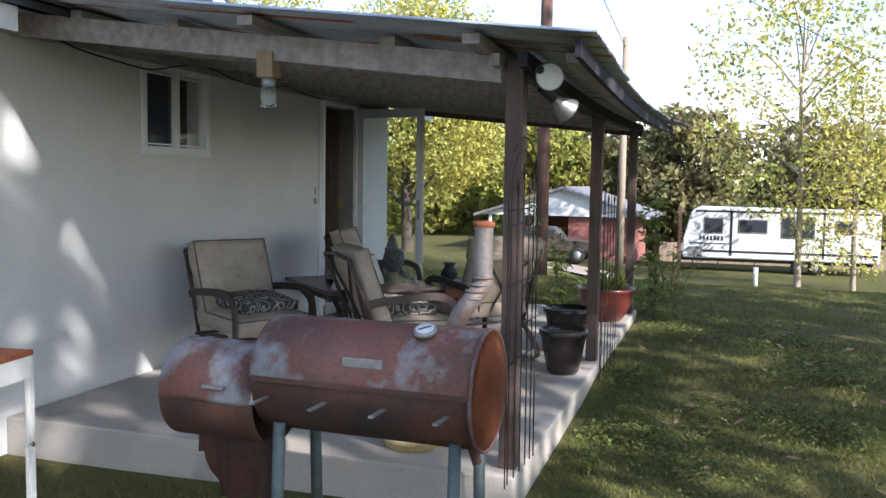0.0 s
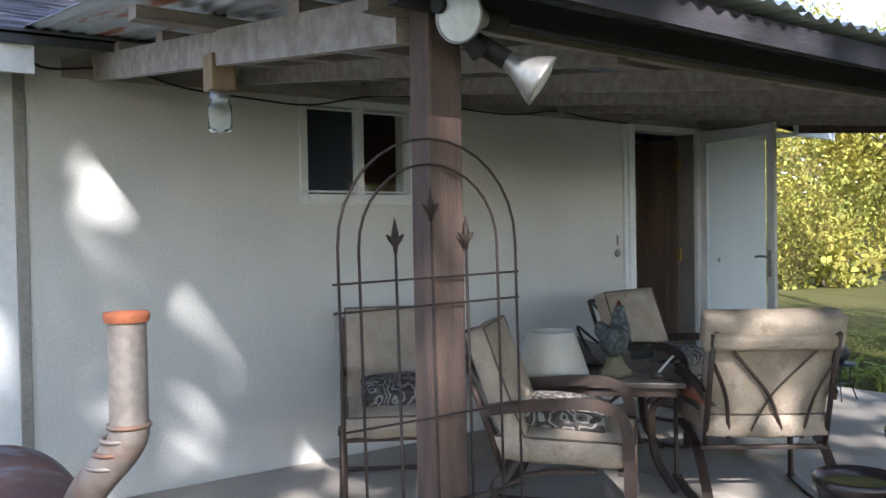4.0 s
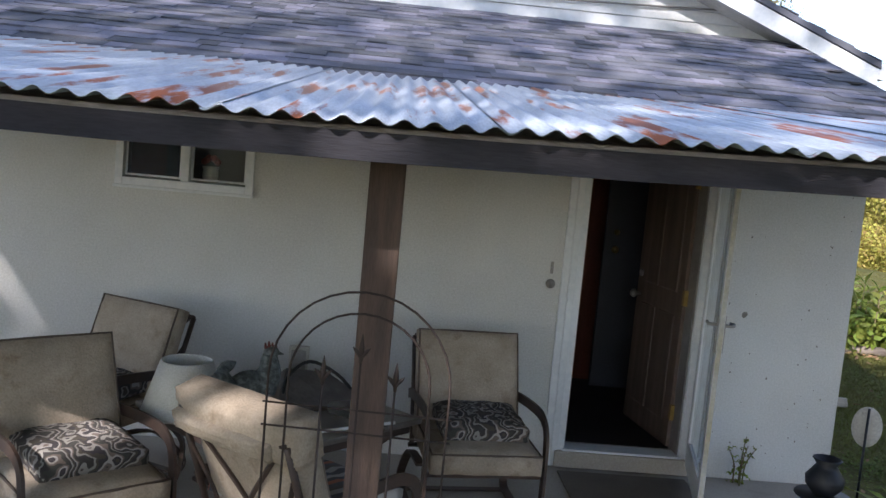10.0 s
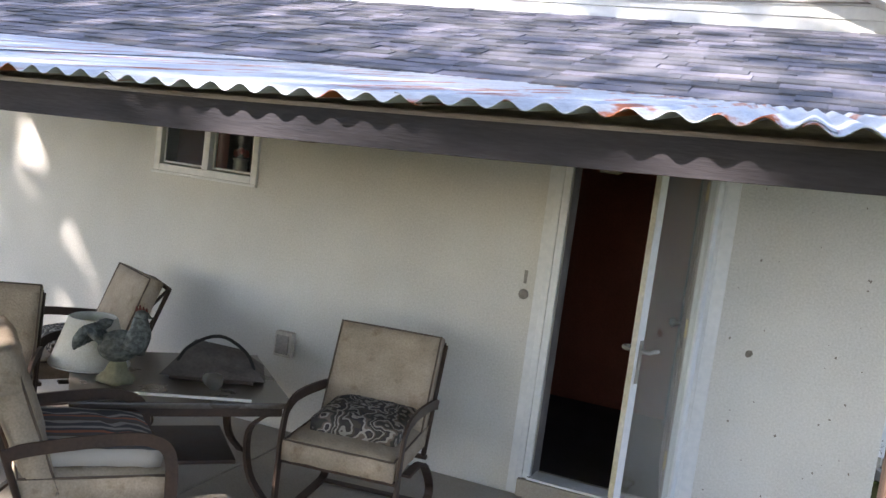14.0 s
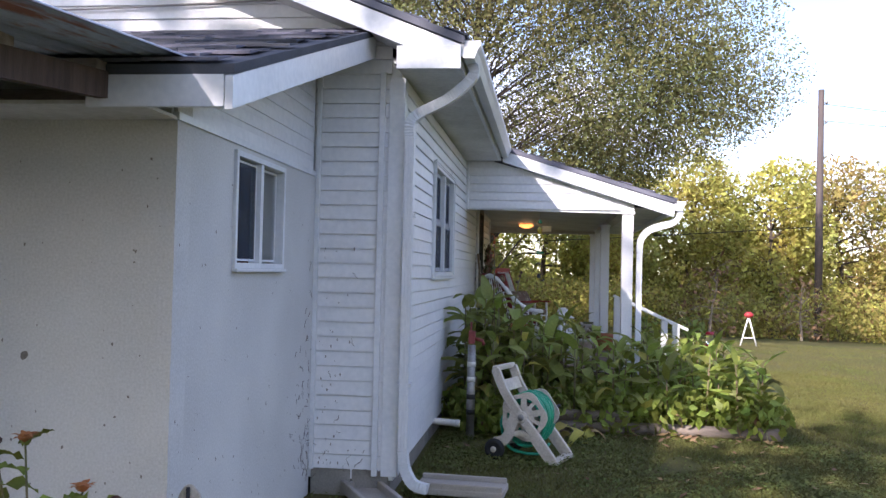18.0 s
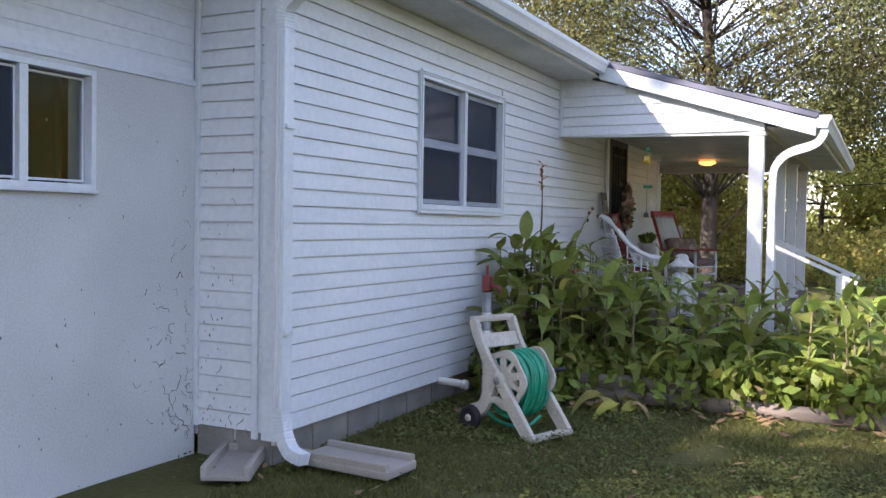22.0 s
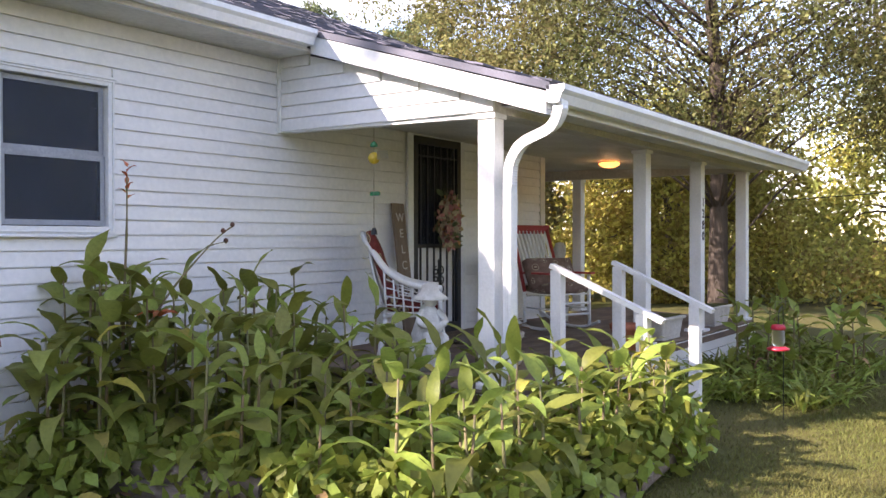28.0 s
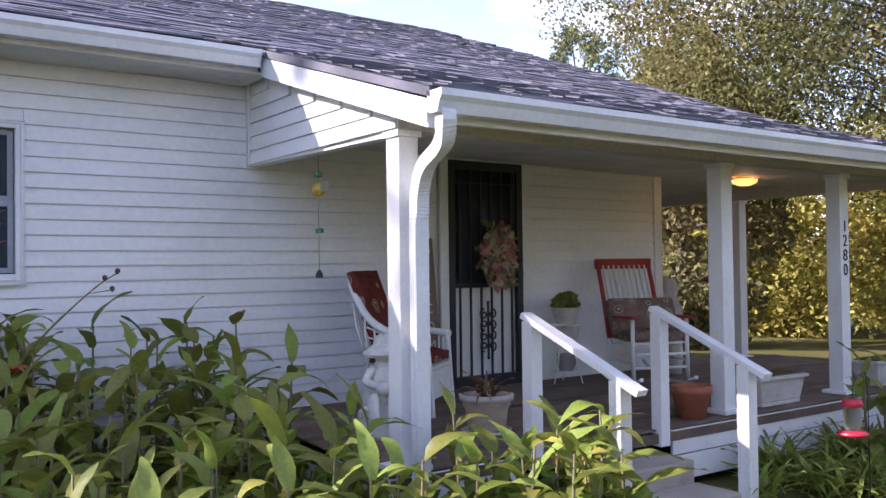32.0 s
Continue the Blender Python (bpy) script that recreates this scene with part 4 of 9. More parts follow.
# ---- windows and doors ----
def ring(x0, x1, z0, z1, w, y0, y1, bev, bm):
    """A rectangular frame of four mitre-free bars, w wide inside the given outline."""
    for a0, a1, b0, b1 in ((x0, x0 + w, z0, z1), (x1 - w, x1, z0, z1), (x0 + w, x1 - w, z0, z0 + w), (x0 + w, x1 - w, z1 - w, z1)):
        span(a0, a1, y0, y1, b0, b1, bev, bm)
    return bm


def window(name, m, w, h, hung, label, frame_mat="trim_metal", ext=0.026):
    """A window two sashes wide set in an opening; hung: each sash is split across, with a blind behind."""
    t = empty(name, m, label, "window", kind="structure")
    part("window_frame", ring(-ext, w + ext, -ext, h + ext, ext + 0.004, -0.02, 0.06, 0.004, bmesh.new()), frame_mat, t)
    if hung:
        part("drip_cap", span(-ext - 0.004, w + ext + 0.004, -0.034, -0.018, h + ext - 0.008, h + ext + 0.01, 0.003), frame_mat, t)
        part("casing_bead", ring(-ext + 0.012, w + ext - 0.012, -ext + 0.012, h + ext - 0.012, 0.012, -0.03, -0.018, 0.003, bmesh.new()), frame_mat, t)
    part("window_sill", span(-ext - 0.006, w + ext + 0.006, -0.035, -0.005, -ext - 0.018, -ext, 0.004), frame_mat, t)
    part("mullion", span(w / 2 - 0.024, w / 2 + 0.024, -0.014, 0.05, 0.004, h - 0.004, 0.003), frame_mat, t)
    if hung:
        part("mullion_bead", span(w / 2 - 0.007, w / 2 + 0.007, -0.02, -0.012, 0.006, h - 0.006, 0.002), frame_mat, t)
    wide = 0.034 if hung else 0.012
    for i in range(2):
        x0, x1 = (0.01, w / 2 - 0.026) if i == 0 else (w / 2 + 0.026, w - 0.01)
        rows = ((0.01, h / 2), (h / 2, h - 0.01)) if hung else ((0.014, h - 0.014),)
        for k, (z0, z1) in enumerate(rows):
            off = 0.0 if k == 0 and hung else 0.015
            if not hung:
                off = 0.018 * i
            sash = part("sash", ring(x0, x1, z0, z1, wide, 0.012 + off, 0.034 + off, 0.002, bmesh.new()), "sash_grey" if hung else frame_mat, t)
            g = part("pane", span(x0 + wide - 0.003, x1 - wide + 0.003, 0.02 + off, 0.024 + off, z0 + wide - 0.003, z1 - wide + 0.003), "glass", sash)
            g.visible_shadow = False
            # true screens on lower hung sashes; the others added to dim reflections
            if hung or i == 0:
                part("dimming_insect_screen", span(x0 + wide - 0.002, x1 - wide + 0.002, 0.015 + off, 0.0155 + off, z0 + wide - 0.002, z1 - wide + 0.002), "screen", sash, "fine dark insect screen, partly added to dull pane reflections")
    if hung:
        for i in range(2):
            x0, x1 = (0.02, w / 2 - 0.03) if i == 0 else (w / 2 + 0.03, w - 0.02)
            bl = bmesh.new()
            zz = 0.02
            while zz < h - 0.02:
                box(x1 - x0, 0.003, 0.0195, ((x0 + x1) / 2, 0.085, zz), 0, bl, None)
                zz += 0.021
            part("blind", bl, "blind", t)
    else:
        # dark sheet standing in for the unlit room behind the panes
        part("curtain", span(0.1, w - 0.1, 0.6, 0.62, -0.1, h), "room_dim_tone", t)
    return t


window("window_1", pose(WIN[0], 0, WIN[2]), WIN[1] - WIN[0], WIN[3] - WIN[2], False, "small white sliding window with dark panes", ext=0.042)
window("window_2", pose(XL, VWIN[0], VWIN[2], 0, 0, 90), VWIN[1] - VWIN[0], VWIN[3] - VWIN[2], False, "small white sliding window in the stucco end wall")
window("window_3", pose(XM, UWIN[0], UWIN[2], 0, 0, 90), UWIN[1] - UWIN[0], UWIN[3] - UWIN[2], True, "double hung window pair with closed blinds", ext=0.048)

back_door = empty("door_1", pose(DOOR[0], 0, DOOR[2]), "dark wooden back door standing open into the room", "door", kind="structure")
dw, dh = DOOR[1] - DOOR[0], DOOR[3] - DOOR[2]
for x0, x1 in ((-0.115, -0.07), (-0.07, -0.03), (-0.03, 0.012)):
    d = {-0.115: 0.024, -0.07: 0.034, -0.03: 0.022}[x0]
    part("casing", span(x0, x1, -d, 0.0, -0.1, dh + 0.03, 0.003), "trim_metal", back_door)
for x0, x1 in ((dw - 0.012, dw + 0.03), (dw + 0.03, dw + 0.075), (dw + 0.075, dw + 0.14)):
    part("casing", span(x0, x1, -0.03 if x0 < dw + 0.05 else -0.018, 0.0, -0.1, dh + 0.03, 0.003), "trim_metal", back_door)
part("head_casing", span(-0.115, dw + 0.14, -0.03, 0.0, dh + 0.03, dh + 0.075, 0.003), "trim_metal", back_door)
part("jamb", span(-0.0, 0.02, 0.0, 0.16, 0.0, dh, 0.002), "frame_grey", back_door)
part("jamb", span(dw - 0.02, dw, 0.0, 0.16, 0.0, dh, 0.002), "frame_grey", back_door)
part("threshold", span(-0.05, dw + 0.05, -0.06, 0.16, -0.1, 0.0, 0.006), "concrete", back_door, "worn concrete door sill")
part("sill_plate", span(0.0, dw, -0.045, 0.1, 0.0, 0.014, 0.003), "trim_metal", back_door)
slab_bm = box(0.036, 0.72, dh - 0.05, (0, 0.36, (dh - 0.05) / 2), 0.003)
for z0, z1 in ((0.15, 0.85), (1.0, 1.82)):
    for y0, y1 in ((0.1, 0.33), (0.39, 0.62)):
        span(-0.024, 0.024, y0, y1, z0, z1, 0.006, slab_bm)
leaf = part("door_leaf", slab_bm, "door_dark", back_door)
leaf.matrix_basis = pose(dw - 0.025, 0.15, 0.02, 0, 0, 8)
for z0 in (0.2, 0.95, 1.7):
    part("hinge", span(dw - 0.045, dw - 0.018, 0.125, 0.165, z0, z0 + 0.1, 0.002), "brass", back_door)
part("knob", lathe([(0.0, 0.0), (0.012, 0.0), (0.014, 0.03), (0.028, 0.04), (0.03, 0.055), (0.018, 0.07), (0.0, 0.072)], 16), "steel", leaf).matrix_basis = pose(-0.02, 0.66, 0.9, 0, -90, 0)
part("deadbolt", lathe([(0.0, 0.0), (0.026, 0.0), (0.024, 0.012), (0.0, 0.014)], 16), "steel", leaf).matrix_basis = pose(-0.02, 0.66, 1.05, 0, -90, 0)

storm = empty("door_2", pose(3.64, -0.035, 0.15, 0, 0, 76), "white aluminium storm door standing open, clear glass", "door", kind="structure")
# closed it would reach along -x; the leaf is drawn along local -y from the hinge
sw, sh = 0.83, 2.02
sf = bmesh.new()
lm = pose(0, 0, 0, 0, 0, 0)
for a0, a1, z0, z1 in ((0.0, 0.075, 0.0, sh), (sw - 0.075, sw, 0.0, sh), (0.075, sw - 0.075, 0.0, 0.16), (0.075, sw - 0.075, sh - 0.085, sh)):
    box(a1 - a0, 0.03, z1 - z0, (-(a0 + a1) / 2, 0, (z0 + z1) / 2), 0.004, sf)
storm_frame = part("storm_frame", sf, "trim_metal", storm)
sg = part("pane", box(sw - 0.14, 0.005, sh - 0.23, (-sw / 2, 0, 0.16 + (sh - 0.245) / 2), 0), "glass", storm)
sg.visible_shadow = False
part("edge_strip", box(0.006, 0.024, sh - 0.02, (-sw - 0.002, 0, sh / 2), 0), "strike", storm)
for side in (-1, 1):
    part("escutcheon", box(0.028, 0.008, 0.2, (-sw + 0.04, side * 0.019, 0.98), 0.003), "steel", storm)
    part("lever", tube(smooth_curve([(-sw + 0.04, side * 0.02, 1.03), (-sw + 0.04, side * 0.06, 1.03), (-sw + 0.07, side * 0.07, 1.035), (-sw + 0.14, side * 0.062, 1.028)], 4), 0.009, 8), "steel", storm)

plate = empty("door_lock_plate", pose(2.66, -0.003, 1.22), "round steel lock cover and slot plate on the stucco", "lock plate")
part("disc", lathe([(0.0, 0.0), (0.03, 0.0), (0.028, 0.008), (0.0, 0.01)], 20), "frame_grey", plate).matrix_basis = pose(0, 0, 0, 90, 0, 0)
part("slot", box(0.018, 0.008, 0.075, (0.0, -0.003, 0.1), 0.003), "frame_grey", plate)

# chips and scars in the stucco
crng = random.Random(11)
chips = empty("wall_chips", pose(0, 0, 0), "bare chips in the painted stucco", "chips", kind="stuff")
cb = bmesh.new()
for i in range(48):
    x, z = crng.uniform(3.78, XL - 0.05), crng.choice((crng.uniform(0.15, 0.9), crng.uniform(0.6, 2.0)))
    r = crng.uniform(0.002, 0.007)
    if i == 0:
        x, z, r = 3.90, 1.13, 0.02
    n = 7
    ring = [cb.verts.new((x + r * crng.uniform(0.5, 1.2) * math.cos(k * 2 * math.pi / n), -0.003, z + r * crng.uniform(0.6, 1.7) * math.sin(k * 2 * math.pi / n))) for k in range(n)]
    cb.faces.new(ring)
for i in range(95):
    y, z = crng.uniform(0.05, YG - 0.1), crng.choice((crng.uniform(0.1, 0.9), crng.uniform(0.2, 2.0)))
    r = crng.uniform(0.002, 0.007)
    n = 6
    ring = [cb.verts.new((XL + 0.003, y + r * crng.uniform(0.5, 1.4) * math.cos(k * 2 * math.pi / n), z + r * crng.uniform(0.6, 2.4) * math.sin(k * 2 * math.pi / n))) for k in range(n)]
    cb.faces.new(ring)
for i in range(46):
    x, z = XL + 0.05 + abs(crng.gauss(0, 0.12)), 0.2 + 1.5 * crng.random() ** 1.8
    if x > XM - 0.2:
        continue
    r = crng.uniform(0.002, 0.006)
    ring = [cb.verts.new((x + r * crng.uniform(0.5, 1.3) * math.cos(k * math.pi / 3), YG - 0.0025, z + r * crng.uniform(0.6, 3.0) * math.sin(k * math.pi / 3))) for k in range(6)]
    cb.faces.new(ring)
part("chip", cb, "chip", chips)

# gable vent, flue, cable along the gable
vent = empty("gable_vent", pose(0.375, YG - 0.004, 3.84), "white louvred gable vent", "vent")
vb = bmesh.new()
for x0, x1, z0, z1 in ((-0.34, -0.2, 0, 0.62), (0.2, 0.34, 0, 0.62), (-0.2, 0.2, 0, 0.12), (-0.2, 0.2, 0.5, 0.62)):
    span(x0, x1, -0.018, 0.02, z0, z1, 0.004, vb)
part("frame", vb, "trim_metal", vent)
part("backing", span(-0.2, 0.2, 0.008, 0.018, 0.12, 0.5), "black", vent)
for i in range(5):
    part("slat", box(0.4, 0.004, 0.062, (0, -0.004, 0.155 + i * 0.077), 0, None, None), "vinyl", vent)
flue_z = LEZ + lean_s * (2.03 - LE)
flue = empty("roof_flue", pose(-1.0, 2.03, flue_z - 0.03), "galvanised flue pipe with cap on the shingles", "flue")
part("pipe", lathe([(0.048, 0), (0.048, 0.46)], 18), "steel", flue)
part("collar", lathe([(0.05, 0.09), (0.075, 0.1), (0.075, 0.115), (0.05, 0.125)], 18), "steel", flue)
part("cap", lathe([(0.05, 0.43), (0.064, 0.44), (0.064, 0.5), (0.05, 0.51), (0.0, 0.515)], 18), "steel", flue)
part("flashing", box(0.24, 0.2, 0.01, (0, 0, 0.035), 0.002, None, pose(0, 0, 0, math.degrees(math.atan(lean_s)), 0, 0)), "steel", flue)
cable = empty("wall_cable", pose(0, 0, 0), "grey cable clipped along the gable siding", "cable")
cpts = [(-3.2, 3.33), (-2.2, 3.36), (-1.1, 3.34), (-0.4, 3.33), (0.25, 3.30), (0.8, 3.29), (1.25, 3.33), (1.48, 3.36)]
part("cable", tube([(x, YG - 0.02, z) for x, z in cpts], 0.008, 6), "frame_grey", cable)
cable_b = empty("wall_cable", pose(0, 0, 0), "loose grey cable below the gable eave", "cable")
part("cable", tube([(x, YG - 0.02, z) for x, z in ((1.9, 3.36), (2.4, 3.35), (3.2, 3.37), (4.0, 3.40), (4.6, 3.42))], 0.008, 6), "frame_grey", cable_b)
house_wire = empty("string_light_wire", pose(0, 0, 0), "black wire strung along the wall under the rafters", "wire")
part("wire", tube(smooth_curve([(-1.46, -0.045, 2.28), (-1.36, -0.045, 2.24), (-1.02, -0.045, 2.27), (-0.7, -0.045, 2.2), (-0.3, -0.045, 2.17), (0.04, -0.045, 2.16), (0.4, -0.045, 2.23), (0.73, -0.045, 2.262), (1.1, -0.045, 2.215), (1.59, -0.045, 2.2), (1.98, -0.045, 2.25), (2.35, -0.045, 2.22), (2.74, -0.045, 2.205)], 5), 0.006, 6), "black", house_wire)


# ---- patio chairs ----
def cushion(bm, w, d, h, c, tilt=0.0, seed=0, puff=0.03, tuft=True):
    """A soft block w by d by h about c, leaned back by tilt degrees about its lower edge."""
    own = bmesh.new()
    nx, ny = 12, 10
    r = random.Random(seed)
    grid = {}
    for s in (0, 1):
        for i in range(nx + 1):
            for j in range(ny + 1):
                u, v = i / nx * 2 - 1, j / ny * 2 - 1
                edge = max(abs(u), abs(v))
                dome = (1 - abs(u) ** 5) * (1 - abs(v) ** 5)
                z = h / 2 * (0.72 + 0.28 * dome) + puff * dome
                if tuft and s:
                    z -= 0.018 * sum(math.exp(-((u - a) ** 2 + (v - b) ** 2) / 0.012) for a in (-0.45, 0, 0.45) for b in (-0.4, 0.3))
                z += 0.007 * noise.noise((u * 3 + seed, v * 3, s * 5))
                rr = 1.0 + 0.012 * noise.noise((u * 2, v * 2, seed + 9))
                grid[s, i, j] = own.verts.new((u * w / 2 * rr, v * d / 2 * rr, z if s else -z))
    for i in range(nx):
        for j in range(ny):
            own.faces.new([grid[1, a, b] for a, b in ((i, j), (i + 1, j), (i + 1, j + 1), (i, j + 1))])
            own.faces.new([grid[0, a, b] for a, b in ((i, j + 1), (i + 1, j + 1), (i + 1, j), (i, j))])
    for i in range(nx):
        own.faces.new([grid[q] for q in ((0, i, 0), (0, i + 1, 0), (1, i + 1, 0), (1, i, 0))])
        own.faces.new([grid[q] for q in ((0, i + 1, ny), (0, i, ny), (1, i, ny), (1, i + 1, ny))])
    for j in range(ny):
        own.faces.new([grid[q] for q in ((0, 0, j + 1), (0, 0, j), (1, 0, j), (1, 0, j + 1))])
        own.faces.new([grid[q] for q in ((0, nx, j), (0, nx, j + 1), (1, nx, j + 1), (1, nx, j))])
    for f in own.faces:
        f.smooth = True
    bmesh.ops.transform(own, matrix=pose(*c, tilt, 0, 0), verts=own.verts)
    join(bm, own)
    return bm


def piping(w, d, c, tilt, off, rr=0.006):
    pts = []
    for a, b in ((-1, -1), (0, -1.0), (1, -1), (1, 0), (1, 1), (0, 1), (-1, 1), (-1, 0)):
        k = 0.985
        pts.append(pose(*c, tilt, 0, 0) @ Vector((a * w / 2 * k, b * d / 2 * k, off)))
    return tube(pts, rr, 6, True)


def patio_chair(m, label, pad_mat=None, pad_label="", worn=0, seed=0, wrap=False, pad_size=(0.44, 0.40)):
    """A spring-base patio chair facing -y: flat-bar arms, cross-curved back, two thick cushions."""
    t = empty("patio_chair", m, label, "chair", "chairs round the patio table")
    W = 0.60
    for s in (-1, 1):
        x = s * W / 2
        part("arm", bar(smooth_curve([(x, -0.33, 0.02), (x, -0.335, 0.3), (x, -0.32, 0.52), (x, -0.25, 0.595), (x, -0.1, 0.61), (x, 0.2, 0.585), (x, 0.29, 0.56)], 5), 0.05, 0.014), "chair_frame", t)
        part("base_runner", bar(smooth_curve([(x, -0.33, 0.02), (x, -0.25, 0.012), (x, 0.2, 0.012), (x, 0.34, 0.03), (x, 0.33, 0.12), (x, 0.1, 0.30), (x, -0.2, 0.33)], 4), 0.045, 0.012), "chair_frame", t)
        part("back_rail", tube([(x * 0.93, 0.2, 0.3), (x * 0.93, 0.3, 0.6), (x * 0.93, 0.40, 0.86)], 0.014, 8), "chair_frame", t)
    part("seat_rail", box(W, 0.03, 0.02, (0, -0.3, 0.32), 0.004), "chair_frame", t)
    part("seat_rail", box(W, 0.03, 0.02, (0, 0.2, 0.30), 0.004), "chair_frame", t)
    part("base_bar", box(W, 0.045, 0.012, (0, 0.31, 0.012), 0.003), "chair_frame", t)
    part("top_rail", tube([(-W * 0.465, 0.40, 0.86), (0, 0.405, 0.875), (W * 0.465, 0.40, 0.86)], 0.014, 8), "chair_frame", t)
    back_at = lambda x, v: (x, 0.2 + 0.2 * v + 0.0, 0.3 + 0.56 * v)
    for s in (-1, 1):
        part("back_curve", bar(smooth_curve([back_at(s * 0.25, 0.98), back_at(s * 0.12, 0.72), back_at(0.0, 0.45), back_at(-s * 0.08, 0.1)], 5), 0.018, 0.01), "chair_frame", t)
        part("back_curve", bar(smooth_curve([back_at(s * 0.27, 0.75), back_at(s * 0.2, 0.45), back_at(s * 0.17, 0.08)], 5), 0.018, 0.01), "chair_frame", t)
    seat = part("seat_cushion", cushion(bmesh.new(), 0.56, 0.6, 0.13, (0, -0.06, 0.40), 2, seed, 0.015, False), "cushion", t)
    part("piping", piping(0.56, 0.6, (0, -0.06, 0.40), 2, 0.05), "cushion_edge", seat)
    back = part("back_cushion", cushion(bmesh.new(), 0.56, 0.57, 0.12, (0, 0.225, 0.645), 70, seed + 3, 0.012), "cushion", t)
    part("piping", piping(0.56, 0.57, (0, 0.225, 0.645), 70, 0.045), "cushion_edge", back)
    if wrap:
        wb = bmesh.new()
        cushion(wb, 0.62, 0.16, 0.17, (0, 0.33, 0.87), 75, seed + 8, 0.012, False)
        cushion(wb, 0.5, 0.07, 0.06, (0.03, 0.41, 0.83), 70, seed + 11, 0.01, False)
        part("cover_flap", wb, "cushion", back, "torn cream cover folded over the back")
    if pad_mat:
        pad = bmesh.new()
        cushion(pad, *pad_size, 0.085, (0.02, -0.03, 0.515), 4, seed + 21, 0.02)
        p = part("seat_pad", pad, pad_mat, t, pad_label)
    return t


def stripes(name, cols, scale=11.0, wobble=0.0, axis=0):
    """Cloth with woven stripes, or blotched leaves where wobble is high."""
    m = mat(name, (0.3, 0.3, 0.3), 0.95, scale=5, grain=120, bump=0.4)
    t = m.node_tree
    N, L = t.nodes.new, t.links.new
    tc = N("ShaderNodeTexCoord")
    sep = N("ShaderNodeSeparateXYZ")
    n = N("ShaderNodeTexNoise")
    n.inputs["Scale"].default_value = 7.0
    L(tc.outputs["Object"], n.inputs["Vector"])
    L(tc.outputs["Object"], sep.inputs[0])
    a = N("ShaderNodeMath")
    a.operation = 'MULTIPLY_ADD'
    L(n.outputs["Fac"], a.inputs[0])
    a.inputs[1].default_value = wobble
    L(sep.outputs[axis], a.inputs[2])
    b = N("ShaderNodeMath")
    b.operation = 'MULTIPLY'
    L(a.outputs[0], b.inputs[0])
    b.inputs[1].default_value = scale
    c = N("ShaderNodeMath")
    c.operation = 'FRACT'
    L(b.outputs[0], c.inputs[0])
    r = N("ShaderNodeValToRGB")
    r.color_ramp.interpolation = 'CONSTANT'
    while len(r.color_ramp.elements) < len(cols):
        r.color_ramp.elements.new(0.5)
    for i, col in enumerate(cols):
        r.color_ramp.elements[i].position = i / len(cols)
        r.color_ramp.elements[i].color = (*col, 1)
    L(c.outputs[0], r.inputs["Fac"])
    L(r.outputs["Color"], t.nodes["Principled BSDF"].inputs["Base Color"])
    return m


M["leafy_cloth"] = stripes("dark_leaf_print", [(0.045, 0.04, 0.04), (0.26, 0.25, 0.23), (0.07, 0.06, 0.05), (0.045, 0.04, 0.045), (0.34, 0.32, 0.30), (0.15, 0.12, 0.105), (0.05, 0.05, 0.045)], 8.0, 0.6)
M["striped_cloth"] = stripes("grey_striped_cloth", [(0.09, 0.09, 0.095), (0.38, 0.36, 0.33), (0.13, 0.11, 0.10), (0.12, 0.12, 0.13), (0.42, 0.16, 0.10), (0.1, 0.1, 0.1), (0.42, 0.40, 0.37), (0.09, 0.09, 0.1)], 5.2, 0.02)
patio_chair(pose(0.18, -0.73, SLAB, 0, 0, -29.7), "cream cushioned patio chair beside the white wall", "leafy_cloth", "dark leaf print seat pad", seed=1)
patio_chair(pose(0.4, -1.70, SLAB, 0, 0, 41), "cream cushioned patio chair with a leaf print pad", "leafy_cloth", "leaf print seat pad", seed=2)
patio_chair(pose(1.42, -2.02, SLAB, 0, 0, 141), "patio chair with a torn cover folded over its back", "striped_cloth", "grey and rust striped seat pad", seed=5, wrap=True, pad_size=(0.53, 0.54))
patio_chair(pose(2.172, -0.86, SLAB, 0, 0, 8), "badly worn patio chair beside the back door", "leafy_cloth", "crumpled leaf print seat pad", worn=1, seed=8)

# ---- patio table and what lies on it ----
TT = 0.64
table = empty("patio_table", pose(1.2, -1.13, SLAB, 0, 0, 45), "dark square patio table with a dusty top", "table")
part("tabletop", box(1.02, 0.94, 0.03, (0, 0, TT - SLAB - 0.015), 0.008), "glass_table", table)
part("apron", box(0.94, 0.86, 0.05, (0, 0, TT - SLAB - 0.056), 0.006), "chair_frame", table)
for sx in (-1, 1):
    for sy in (-1, 1):
        part("leg", bar(smooth_curve([(sx * 0.42, sy * 0.38, TT - SLAB - 0.08), (sx * 0.34, sy * 0.31, 0.38), (sx * 0.36, sy * 0.33, 0.16), (sx * 0.46, sy * 0.42, 0.01)], 5), 0.045, 0.018), "chair_frame", table)
part("shelf", box(0.6, 0.54, 0.02, (0, 0, 0.2), 0.005), "chair_frame", table)
M["lamp_shade"] = mat("grey_lamp_shade", (0.60, 0.60, 0.56), 0.9, second=(0.52, 0.52, 0.48), scale=5, grain=150, bump=0.2)
shade = empty("fabric_lampshade", pose(0.77, -1.285, TT), "pale grey fabric lamp shade standing on the table", "lamp shade")
part("shade", lathe([(0.192, 0.0), (0.197, 0.008), (0.12, 0.245), (0.114, 0.25), (0.112, 0.245), (0.187, 0.01), (0.192, 0.0)], 32), "lamp_shade", shade)
part("rim", tube([(0.197 * math.cos(k * math.pi / 12), 0.197 * math.sin(k * math.pi / 12), 0.006) for k in range(24)], 0.006, 6, True), "lamp_shade", shade)


